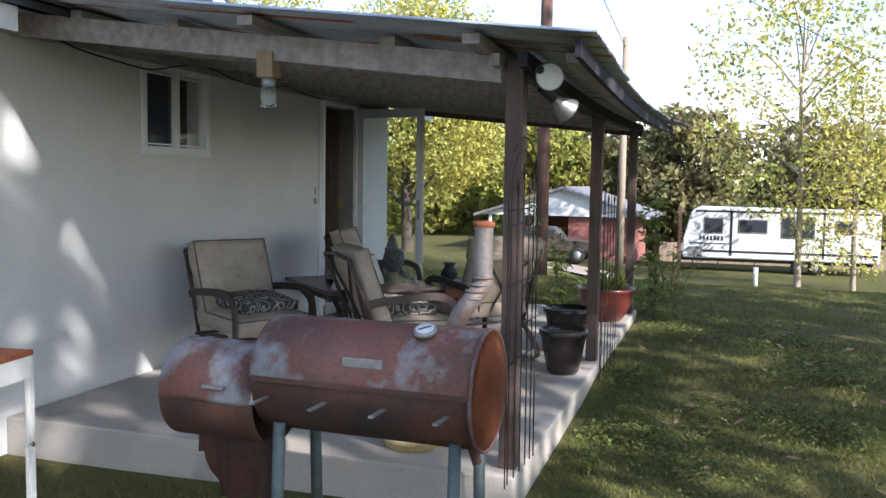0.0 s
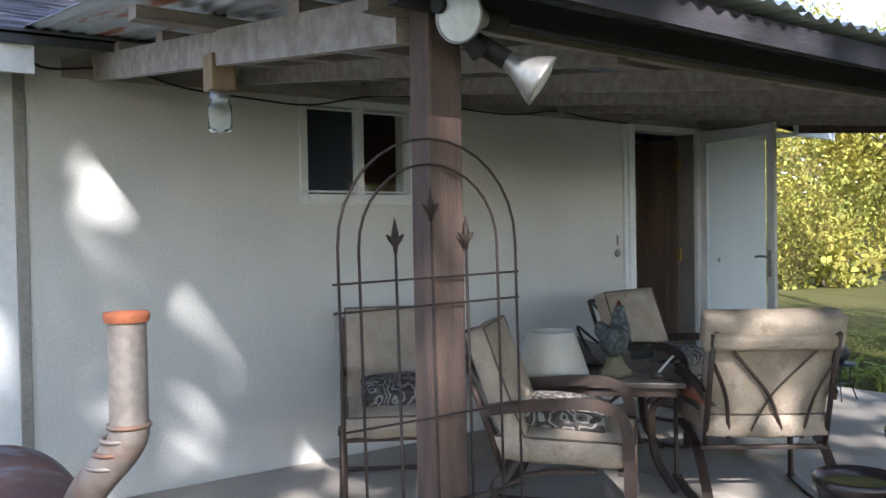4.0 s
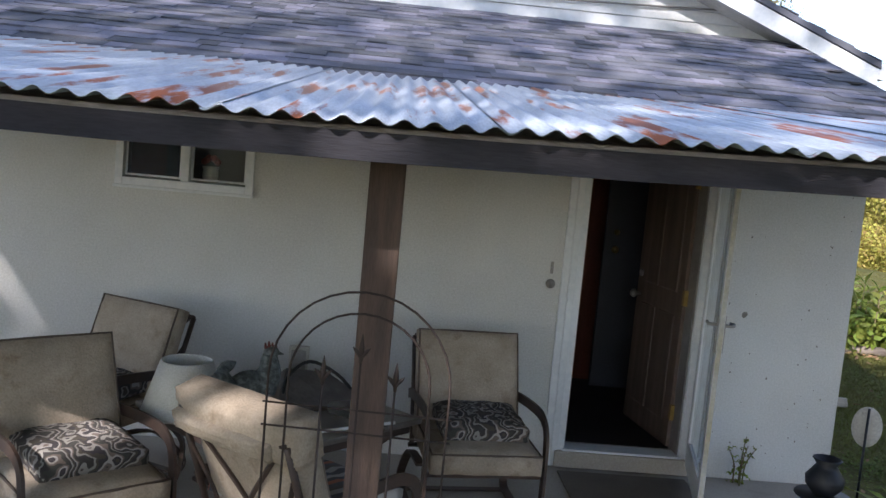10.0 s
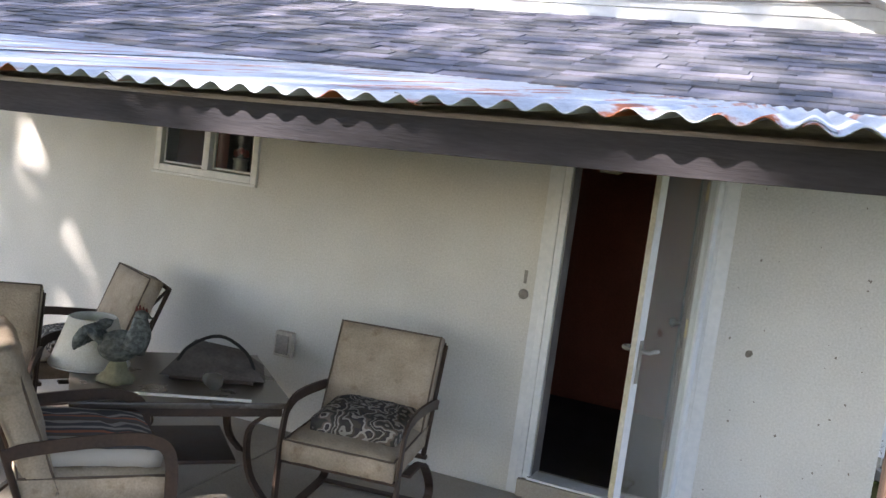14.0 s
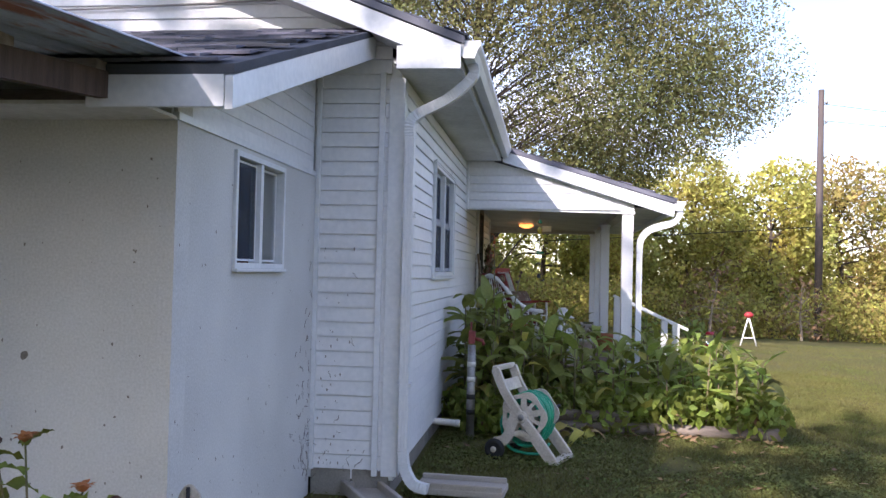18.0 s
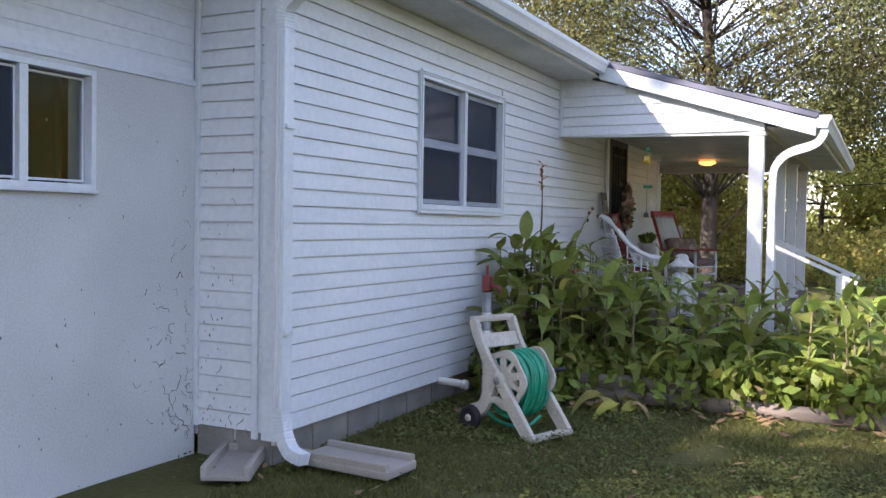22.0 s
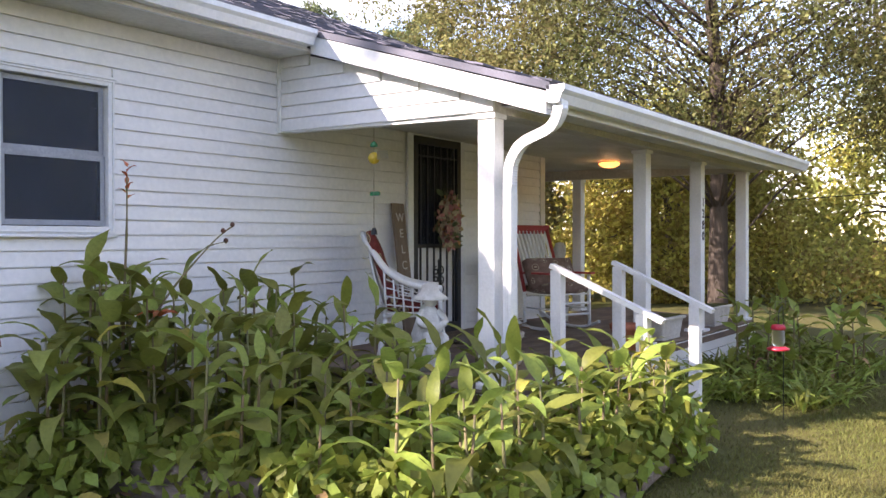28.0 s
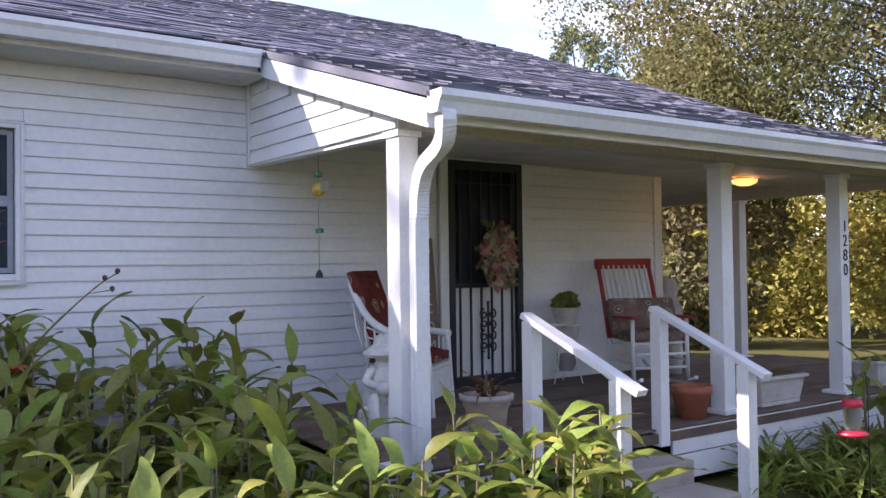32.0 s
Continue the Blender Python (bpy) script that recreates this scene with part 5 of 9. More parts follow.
def rooster_mesh():
    bm = bmesh.new()
    def blob(c, r, m=None):
        own = bmesh.new()
        bmesh.ops.create_uvsphere(own, u_segments=18, v_segments=12, radius=1)
        bmesh.ops.scale(own, vec=r, verts=own.verts)
        if m:
            bmesh.ops.transform(own, matrix=m, verts=own.verts)
        bmesh.ops.translate(own, vec=c, verts=own.verts)
        for f in own.faces:
            f.smooth = True
        join(bm, own)
    blob((0, 0, 0.17), (0.10, 0.07, 0.085), pose(0, 0, 0, 0, -20, 0))
    tube(smooth_curve([(0.05, 0, 0.17), (0.085, 0, 0.24), (0.085, 0, 0.30), (0.085, 0, 0.335)], 4), [0.075, 0.07, 0.066, 0.06, 0.055, 0.05, 0.046, 0.042, 0.04, 0.037, 0.034, 0.032, 0.03], 14, bm=bm)
    blob((0.09, 0, 0.345), (0.034, 0.028, 0.03))
    tube([(0.115, 0, 0.342), (0.145, 0, 0.332)], [0.012, 0.002], 8, bm=bm)
    for i in range(7):
        a = -0.35 + i * 0.16
        pts = [(-0.06, (i - 3) * 0.008, 0.18), (-0.11, (i - 3) * 0.012, 0.222 + 0.006 * i), (-0.14 + 0.012 * i, (i - 3) * 0.014, 0.25 + 0.005 * i), (-0.175 + 0.012 * i, (i - 3) * 0.014, 0.24 - 0.008 * (6 - i)), (-0.19 + 0.016 * i, (i - 3) * 0.013, 0.195 - 0.01 * (6 - i))]
        tube(smooth_curve(pts, 3), [0.02] * 6 + [0.024] * 4 + [0.02, 0.014, 0.006], 8, bm=bm)
    return bm


M["comb"] = mat("dark_red_comb", (0.13, 0.03, 0.025), 0.7, scale=12)
M["base_moss"] = mat("mossy_base", (0.24, 0.23, 0.15), 0.9, scale=14, grain=60, bump=0.6)
rbm = rooster_mesh()
n_body = len(rbm.faces)
for i in range(4):
    tube([(0.065 + i * 0.014, 0, 0.365), (0.06 + i * 0.016, 0, 0.40 - 0.008 * abs(i - 1))], [0.009, 0.003], 6, bm=rbm)
tube([(0.112, 0, 0.33), (0.112, 0, 0.295)], [0.006, 0.012], 8, bm=rbm)
n_comb = len(rbm.faces)
lathe([(0.0, -0.02), (0.08, -0.02), (0.078, 0.01), (0.05, 0.04), (0.035, 0.09), (0.0, 0.1)], 16, bm=rbm, wobble=0.12)
for k, f in enumerate(rbm.faces):
    f.material_index = 0 if k < n_body else (1 if k < n_comb else 2)
roo = tagged(part("rooster_statue", rbm, "rooster", None), "speckled grey rooster statue with dull red comb, mossy base", "statue")
roo.data.materials.append(M["comb"])
roo.data.materials.append(M["base_moss"])
roo.matrix_basis = pose(1.08, -1.43, TT + 0.02, 0, 0, 25) @ Matrix.Diagonal((1.06, 1.06, 0.93, 1))
M["tarp"] = mat("worn_dark_tarp", (0.15, 0.13, 0.12), 0.85, second=(0.09, 0.08, 0.075), scale=8, grain=60, bump=0.3)
tray = empty("folded_tray", pose(1.33, -0.98, TT, 0, 0, 30), "dark folded cloth and tray on the table", "tray")
part("tray", box(0.42, 0.3, 0.02, (0, 0, 0.012), 0.006), "chair_frame", tray)
fb = bmesh.new()
cv = [fb.verts.new(p) for p in ((-0.26, -0.16, 0.024), (0.27, -0.14, 0.024), (0.24, 0.2, 0.024), (-0.22, 0.22, 0.024), (-0.12, 0.06, 0.17), (0.12, 0.09, 0.13), (0.02, -0.1, 0.06))]
for q in ((0, 6, 4), (0, 1, 6), (1, 5, 6), (6, 5, 4), (1, 2, 5), (2, 3, 5), (3, 4, 5), (3, 0, 4)):
    fb.faces.new([cv[i] for i in q])
part("cloth", fb, "tarp", tray)
part("hoop", tube(smooth_curve([(-0.2, -0.1, 0.03), (-0.15, -0.02, 0.14), (0.0, 0.05, 0.2), (0.15, 0.02, 0.13), (0.22, -0.08, 0.03)], 5), 0.009, 8), "black", tray)
jarp = empty("glass_tray", pose(1.45, -1.2, TT, 0, 0, 20), "clear plastic cup lying on the table", "cup")
cup = part("cup", lathe([(0.03, 0.0), (0.042, 0.13), (0.04, 0.13), (0.028, 0.004), (0.0, 0.003)], 18), "frosted", jarp)
cup.matrix_basis = pose(0, 0, 0.05, 80, 0, 30)
stick = empty("white_stick", pose(1.5, -1.42, TT + 0.012, 0, 0, 32), "thin white stick lying across the table edge", "stick")
part("stick", tube([(-0.24, 0, 0), (0.05, 0.004, 0.002), (0.3, 0, 0.004)], 0.008, 8), "white_paint", stick)
side_box = empty("outlet_box", pose(1.16, -0.02, 0.62), "pale outlet box on the white wall", "outlet")
part("box", span(-0.06, 0.06, -0.035, 0.018, -0.07, 0.09, 0.006), "cast_stone", side_box)
part("cover", span(-0.045, 0.045, -0.045, -0.034, -0.05, 0.07, 0.004), "frame_grey", side_box)
mat_ob = empty("door_mat", pose(3.2, -0.36, SLAB), "worn brown rubber mat in front of the back door", "mat")
part("mat", box(0.8, 0.46, 0.014, (0, 0, 0.009), 0.005), "rubber_mat", mat_ob)
shoe = empty("crumpled_bag", pose(2.35, -1.5, SLAB, 0, 0, 20), "crumpled grey bag lying under the chair", "bag")
sbm = bmesh.new()
cushion(sbm, 0.42, 0.3, 0.12, (0, 0, 0.08), 0, 14, 0.05, False)
part("bag", sbm, "paper", shoe)
part("tube", tube([(0.1, -0.18, 0.05), (0.26, -0.12, 0.05)], 0.045, 14), "frame_grey", shoe)

# ---- smoker grill at the slab's end ----
GZ = 0.66
grill = empty("barrel_smoker", pose(-2.0, -2.57, -0.12, 0, 0, -2), "rusted barrel smoker grill with an offset firebox", "grill")
gz = GZ + 0.12
R = 0.222


def barrel(y0, y1, r, a0, a1, cz, n=28, lip=0.004):
    """A stretch of tube along y between two angles, thin as sheet steel."""
    bm = bmesh.new()
    rows = []
    for y in (y0, y1):
        for rad in (r, r - lip):
            rows.append([bm.verts.new((rad * math.cos(radians(a0 + (a1 - a0) * k / n)), y, cz + rad * math.sin(radians(a0 + (a1 - a0) * k / n)))) for k in range(n + 1)])
    for k in range(n):
        for q in ((rows[0][k], rows[0][k + 1], rows[2][k + 1], rows[2][k]), (rows[1][k + 1], rows[1][k], rows[3][k], rows[3][k + 1]),
                  (rows[0][k + 1], rows[0][k], rows[1][k], rows[1][k + 1]), (rows[2][k], rows[2][k + 1], rows[3][k + 1], rows[3][k])):
            bm.faces.new(q).smooth = True
    for k in (0, n):
        bm.faces.new((rows[0][k], rows[1][k], rows[3][k], rows[2][k]))
    bmesh.ops.recalc_face_normals(bm, faces=bm.faces)
    return bm


def disc(y, r, cz, bulge):
    bm = bmesh.new()
    prev = None
    for i in range(6):
        rr = r * (1 - i / 5)
        ring = [bm.verts.new((rr * math.cos(k * math.pi / 14), y - bulge * (1 - (rr / r) ** 2), cz + rr * math.sin(k * math.pi / 14))) for k in range(28)] if i < 5 else None
        if prev and ring:
            for k in range(28):
                bm.faces.new((prev[k], prev[(k + 1) % 28], ring[(k + 1) % 28], ring[k])).smooth = True
        elif prev:
            c = bm.verts.new((0, y - bulge, cz))
            for k in range(28):
                bm.faces.new((prev[k], prev[(k + 1) % 28], c)).smooth = True
        prev = ring
    bmesh.ops.solidify(bm, geom=bm.faces[:], thickness=0.004)
    return bm


part("barrel", barrel(-0.44, 0.44, R, 168, 372, gz), "burnt", grill, "scorched brown lower barrel")
lid = part("lid", barrel(-0.445, 0.445, R + 0.006, 10, 178, gz), "rust", grill, "red rusted lid with worn silver patches")
part("lid_strip", box(0.008, 0.87, 0.022, (-R - 0.006, 0.0, gz + 0.015), 0.003), "burnt", lid)
part("lid_handle", box(0.012, 0.16, 0.035, (-0.207, -0.02, gz + 0.105), 0.003, None, None), "steel", lid)
gauge = part("gauge", lathe([(0.0, 0.0), (0.042, 0.0), (0.044, 0.018), (0.038, 0.022), (0.0, 0.022)], 22), "steel", lid)
gauge.matrix_basis = pose(-0.094, -0.222, gz + 0.212, 0, -24, 0)
dial = part("dial", lathe([(0.0, 0.0232), (0.035, 0.0232), (0.035, 0.0245), (0.0, 0.0245)], 22), "white_paint", lid, "white thermometer dial")
dial.matrix_basis = gauge.matrix_basis
needle = part("needle", box(0.005, 0.05, 0.002, (0, 0, 0.0262), 0), "black", lid)
needle.matrix_basis = gauge.matrix_basis @ pose(0, 0, 0, 0, 0, 35)
part("end_disc", disc(-0.44, R, gz, 0.03), "rust_orange", grill, "orange rusted end plate")
eb = disc(0.44, R, gz, -0.02)
part("end_disc", eb, "rust", grill)
part("rim", tube([(R * 1.02 * math.cos(k * math.pi / 16), -0.437, gz + R * 1.02 * math.sin(k * math.pi / 16)) for k in range(32)], 0.008, 6, True), "rust", grill)
for y in (0.37, 0.13, -0.11, -0.35):
    part("shelf_bracket", box(0.15, 0.02, 0.008, (-R - 0.035, y, gz - 0.055), 0.002, None, None), "steel", grill)
for x, y in ((-0.16, 0.36), (0.16, 0.36), (-0.16, -0.36), (0.16, -0.36)):
    part("leg", tube([(x * 0.9, y, gz - 0.17), (x * 1.1, y, 0.0)], 0.024, 10), "leg_green", grill, "dull green tubular leg")
fz = gz - 0.10
part("firebox", barrel(0.45, 0.88, 0.2, 180, 330, fz), "burnt", grill, "burnt through firebox")
part("firebox_lid", barrel(0.455, 0.88, 0.204, 5, 182, fz), "rust", grill, "rusted firebox lid")
fe = disc(0.0, 0.2, fz, -0.015)
bmesh.ops.translate(fe, vec=(0, 0.88, 0), verts=fe.verts)
part("firebox_end", fe, "rust", grill)
part("firebox_handle", box(0.018, 0.1, 0.014, (-0.205, 0.62, fz + 0.055), 0.003), "steel", grill)
part("hinge_pin", tube([(-0.02, 0.87, fz + 0.0), (-0.02, 0.94, fz + 0.0)], 0.016, 8), "burnt", grill)
ash = bmesh.new()
arng = random.Random(3)
cols = 16
top = [(-0.10, 0.76 - 0.36 * k / cols, fz - 0.15) for k in range(cols + 1)]
upper = [ash.verts.new(p) for p in top]
lower = [ash.verts.new((p[0] + arng.uniform(-0.01, 0.01), p[1] + arng.uniform(-0.008, 0.008), p[2] - arng.uniform(0.18, 0.33) * (0.4 + 0.6 * min(1, (0.76 - p[1]) / 0.15)))) for p in top]
for k in range(cols):
    ash.faces.new((upper[k], upper[k + 1], lower[k + 1], lower[k]))
bmesh.ops.solidify(ash, geom=ash.faces[:], thickness=0.004)
part("torn_skirt", ash, "burnt", grill, "torn scorched sheet hanging under the firebox")
part("drain", tube([(0.0, -0.38, gz - R), (0.0, -0.4, gz - R - 0.06)], 0.02, 10), "burnt", grill)
stack = part("chimney", tube(smooth_curve([(0.05, -0.27, gz + 0.17), (0.08, -0.3, gz + 0.27), (0.14, -0.36, gz + 0.37), (0.145, -0.364, gz + 0.43), (0.145, -0.364, gz + 0.6)], 6), 0.036, 20, caps=False), "stack", grill, "rust stained stove pipe chimney")
for i in range(4):
    part("crimp", tube([(0.112 + 0.011 * i + 0.038 * math.cos(k * math.pi / 10), -0.33 - 0.011 * i + 0.038 * math.sin(k * math.pi / 10), gz + 0.325 + 0.026 * i) for k in range(20)], 0.005, 6, True), "stack", stack)
part("chimney_cap", lathe([(0.0, 0.012), (0.041, 0.009), (0.043, 0.0), (0.041, -0.01)], 20, c=(0.145, -0.364, gz + 0.61)), "rust_orange", stack, "orange rusted cap")

rack = empty("white_metal_shelf", pose(-2.58, -1.45, -0.13, 0, 0, 8), "white metal shelf stand with a rusted top", "shelf")
part("top", box(0.5, 0.44, 0.02, (-0.25, 0.22, 0.92), 0.004), "rust_orange", rack, "rusted sheet top")
part("apron", box(0.49, 0.02, 0.08, (-0.25, 0.01, 0.87), 0.003), "flaking", rack)
part("apron", box(0.02, 0.43, 0.08, (-0.01, 0.22, 0.87), 0.003), "flaking", rack)
for x, y in ((-0.012, 0.012), (-0.012, 0.428), (-0.488, 0.012), (-0.488, 0.428)):
    lb = bmesh.new()
    span(x - 0.018, x + 0.018, y - 0.004, y + 0.004, 0, 0.91, 0, lb)
    span(x - 0.004, x + 0.004, y - 0.018, y + 0.018, 0, 0.91, 0, lb)
    part("leg", lb, "flaking", rack)
part("brace", box(0.49, 0.02, 0.06, (-0.25, 0.012, 0.2), 0.003), "flaking", rack)
part("brace", box(0.02, 0.42, 0.06, (-0.012, 0.22, 0.2), 0.003), "flaking", rack)


# ---- patio: trellises, lights, pots ----
def trellis(m, label):
    t = empty("wire_trellis", m, label, "trellis", "arched wire trellises")
    w, top = 0.25, 1.225
    for k, (hw, cz) in enumerate(((w, top), (w - 0.055, top - 0.005))):
        pts = [(-hw, 0.004 * k, -0.1)] + [(-hw, 0.004 * k, 0.5)] + arc(0, cz, hw, 180, 0, 16, 0.004 * k) + [(hw, 0.004 * k, 0.5), (hw, 0.004 * k, -0.1)]
        part("arch", tube(pts, 0.0035, 6), "wire", t)
    for x, h in ((-0.1, 1.27), (0.0, 1.34), (0.1, 1.27)):
        rod = part("rod", tube([(x, 0.002, -0.1), (x, 0.002, h - 0.05)], 0.0035, 6), "wire", t)
        fb = bmesh.new()
        tube([(x, 0.002, h - 0.06), (x, 0.002, h - 0.02), (x, 0.002, h + 0.02)], [0.005, 0.009, 0.001], 6, bm=fb)
        for s in (-1, 1):
            tube(smooth_curve([(x, 0.002, h - 0.045), (x + s * 0.012, 0.002, h - 0.03), (x + s * 0.024, 0.002, h - 0.018)], 3), [0.006, 0.006, 0.006, 0.006, 0.005, 0.003, 0.001], 6, bm=fb)
        part("finial", fb, "wire", rod)
    for z in (1.145, 1.08, 0.81, 0.6, 0.45):
        part("crossbar", tube([(-w - 0.012, 0.006, z), (w + 0.012, 0.006, z)], 0.003, 6), "wire", t)
    return t


trellis(pose(-1.129, -2.934, 0.165, 0, -1, -2.6), "arched wire garden trellis tied to the timber post")
trellis(pose(1.614, -2.992, 0.07, 0, 0, -5.6), "arched wire garden trellis beside the timber post")

M["lamp_white"] = mat("white_bulb_face", (0.72, 0.73, 0.70), 0.35, scale=6)


def flood(m, label):
    t = empty("flood_lamp", m, label, "flood lamp", "flood lamps on the post")
    part("shell", lathe([(0.022, 0.0), (0.03, 0.03), (0.062, 0.09), (0.064, 0.1), (0.06, 0.1), (0.02, 0.02)], 24), "steel", t)
    part("face", lathe([(0.0, 0.106), (0.03, 0.104), (0.06, 0.096)], 24), "lamp_white", t, "frosted white lens")
    part("socket", tube([(0, 0, 0.0), (0, 0, -0.09)], [0.024, 0.024], 12), "black", t)
    return t


lampbox = empty("lamp_holder", pose(-1.09, -2.965, 1.92), "black double lamp holder fixed to the beam", "lamp holder")
part("box", lathe([(0.0, -0.03), (0.045, -0.03), (0.045, 0.0), (0.0, 0.0)], 18), "black", lampbox).matrix_basis = pose(0, 0.06, 0, 90, 0, 0)
part("elbow", tube(smooth_curve([(0, 0, 0), (0.0, -0.03, -0.04), (0.03, -0.05, -0.09)], 4), 0.02, 10), "black", lampbox)
part("elbow", tube(smooth_curve([(0, 0, 0), (-0.04, -0.02, 0.02), (-0.08, -0.03, 0.02)], 4), 0.02, 10), "black", lampbox)
fl = flood(look((-1.045, -3.005, 1.92), (-2.0, -3.32, 1.83)) @ pose(0, 0, 0, 180, 0, 0), "white flood lamp aimed out from the patio")
copy_thing(fl, look((-0.99, -3.03, 1.825), (-0.55, -3.45, 1.44)) @ pose(0, 0, 0, 180, 0, 0))
M["jar_wood"] = mat("pale_wood_block", (0.30, 0.215, 0.135), 0.8, scale=6, stretch=(4, 4, 0.6))
jar = empty("jar_light", pose(-1.13, -1.6, 1.785), "glass jar lamp hanging from a wooden block", "lamp")
part("block", box(0.09, 0.09, 0.13, (0, 0, 0.215), 0.006), "jar_wood", jar)
part("mount", box(0.05, 0.05, 0.17, (0, 0, 0.365), 0.004), "dark_wood", jar)
part("jar", lathe([(0.0, 0.0), (0.038, 0.002), (0.042, 0.012), (0.042, 0.095), (0.034, 0.112), (0.034, 0.13), (0.031, 0.13), (0.031, 0.11), (0.039, 0.094), (0.039, 0.014), (0.0, 0.006)], 20), "glass", jar)
part("lid", lathe([(0.036, 0.12), (0.037, 0.15), (0.0, 0.152)], 20), "steel", jar)


def pot(name, m, prof, material, label, soil=True):
    t = empty(name, m, label, "pot")
    part("body", lathe(prof, 28), material, t)
    if soil:
        r = prof[-1][0]
        zmax = max(z for _, z in prof)
        part("soil", lathe([(r * 0.97, zmax - 0.035), (r * 0.5, zmax - 0.025), (0.0, zmax - 0.022)], 20), "dirt", t)
    return t


bowl = [(0.0, 0.0), (0.1, 0.0), (0.115, 0.02), (0.15, 0.2), (0.162, 0.27), (0.175, 0.28), (0.178, 0.315), (0.168, 0.32), (0.16, 0.28), (0.14, 0.26)]
pot("planter_pot", pose(1.1, -2.74, SLAB), bowl, "green_pot", "dark brown glazed pot standing on the patio")
pot("planter_pot", pose(1.98, -2.62, SLAB), [(r * 1.15, z * 1.1) for r, z in bowl], "green_pot", "larger dark glazed pot behind the post")
pot("planter_pot", pose(3.72, -2.7, SLAB), [(0.0, 0.0), (0.15, 0.0), (0.2, 0.06), (0.26, 0.2), (0.27, 0.29), (0.29, 0.3), (0.29, 0.33), (0.265, 0.33), (0.255, 0.28), (0.24, 0.26)], "red_pot", "wide red glazed bowl planter with dry spiky plants")
pot("planter_pot", pose(-0.93, -2.32, SLAB), [(0.0, 0.0), (0.135, 0.0), (0.14, 0.03), (0.152, 0.035), (0.154, 0.06), (0.146, 0.066), (0.168, 0.24), (0.178, 0.25), (0.178, 0.275), (0.172, 0.28), (0.182, 0.315), (0.198, 0.325), (0.2, 0.355), (0.19, 0.362), (0.176, 0.34), (0.165, 0.3)], "yellow_pot", "ochre clay planter behind the smoker")
urn_t = empty("iron_plant_stand", pose(4.05, -0.95, SLAB), "black iron plant stand beside the door", "plant stand")
for k in range(4):
    a = radians(45 + 90 * k)
    part("leg", tube(smooth_curve([(0.12 * math.cos(a), 0.12 * math.sin(a), 0.27), (0.1 * math.cos(a), 0.1 * math.sin(a), 0.16), (0.15 * math.cos(a), 0.15 * math.sin(a), 0.0)], 4), 0.006, 6), "black_iron", urn_t)
for z, r in ((0.27, 0.14), (0.13, 0.11)):
    part("ring", tube([(r * math.cos(k * math.pi / 10), r * math.sin(k * math.pi / 10), z) for k in range(20)], 0.006, 6, True), "black_iron", urn_t)
part("top", lathe([(0.0, 0.27), (0.14, 0.27), (0.14, 0.278), (0.0, 0.28)], 20), "black_iron", urn_t)
urn = empty("clay_urn", pose(4.05, -0.95, SLAB + 0.28), "small black urn on the iron stand", "urn")
part("body", lathe([(0.0, 0.0), (0.055, 0.0), (0.095, 0.05), (0.1, 0.09), (0.065, 0.14), (0.05, 0.16), (0.075, 0.19), (0.07, 0.195), (0.045, 0.165), (0.0, 0.15)], 22), "black_iron", urn)

vase = pot("flower_vase", pose(0.5, 0.24, 1.64), [(0.0, 0.0), (0.035, 0.0), (0.05, 0.04), (0.045, 0.08), (0.055, 0.1), (0.045, 0.1), (0.04, 0.08)], "cast_stone", "pale vase with red flowers behind the small window", False)
vb = bmesh.new()
for k in range(6):
    bmesh.ops.create_icosphere(vb, subdivisions=1, radius=0.024, matrix=pose(0.04 * math.cos(k * 1.05), 0.03 * math.sin(k * 1.05), 0.13 + 0.012 * (k % 3)))
part("flowers", vb, "hydrant_red", vase, "red artificial flowers")

# ---- by the house corner ----
M["pvc"] = mat("white_pvc", (0.72, 0.70, 0.64), 0.5, scale=8)
splash = empty("splash_block", pose(5.62, 2.46, 0.0, 0, 0, -4), "weathered concrete splash block under the downspout", "splash block")
part("body", box(0.62, 0.3, 0.05, (0, 0, 0.04), 0.012), "concrete", splash)
for s in (-1, 1):
    part("lip", box(0.6, 0.035, 0.05, (0, s * 0.13, 0.075), 0.01), "concrete", splash)
tr = empty("splash_block", pose(5.05, 2.12, 0.0, 0, 0, -62), "stained concrete splash block half sunk in the grass", "splash block")
part("base", box(0.56, 0.26, 0.03, (0, 0, 0.03), 0.008), "concrete", tr)
for s in (-1, 1):
    part("lip", box(0.56, 0.035, 0.07, (0, s * 0.115, 0.06), 0.01), "concrete", tr)
part("lip", box(0.03, 0.2, 0.06, (-0.26, 0, 0.055), 0.008), "concrete", tr)
stub = empty("drain_pipe", pose(5.18, 4.35, 0.165), "white plastic drain pipe out of the foundation", "pipe")
part("pipe", tube([(-0.1, 0, 0.015), (0.2, 0, -0.005)], 0.03, 14), "pvc", stub)
part("cap", tube([(0.2, 0, -0.005), (0.24, 0, -0.008)], 0.035, 14), "pvc", stub)
hyd = empty("yard_hydrant", pose(5.5, 4.52, 0.0), "grey yard hydrant with a red handle head", "hydrant")
part("pipe", tube([(0, 0, -0.1), (0.0, 0, 0.86)], 0.038, 14), "steel", hyd)
for z in (0.22, 0.36, 0.52, 0.66):
    part("tape", tube([(0, 0, z), (0, 0, z + 0.045)], 0.041, 14), "black" if z < 0.5 else "pvc", hyd)
part("head", box(0.06, 0.08, 0.12, (0, 0, 0.93), 0.012), "hydrant_red", hyd, "red painted hydrant head")
part("spout", tube([(0.02, 0, 0.92), (0.1, 0, 0.9), (0.11, 0, 0.86)], 0.016, 10), "hydrant_red", hyd)
part("lever", box(0.018, 0.018, 0.1, (-0.01, 0.02, 1.02), 0.006), "hydrant_red", hyd)


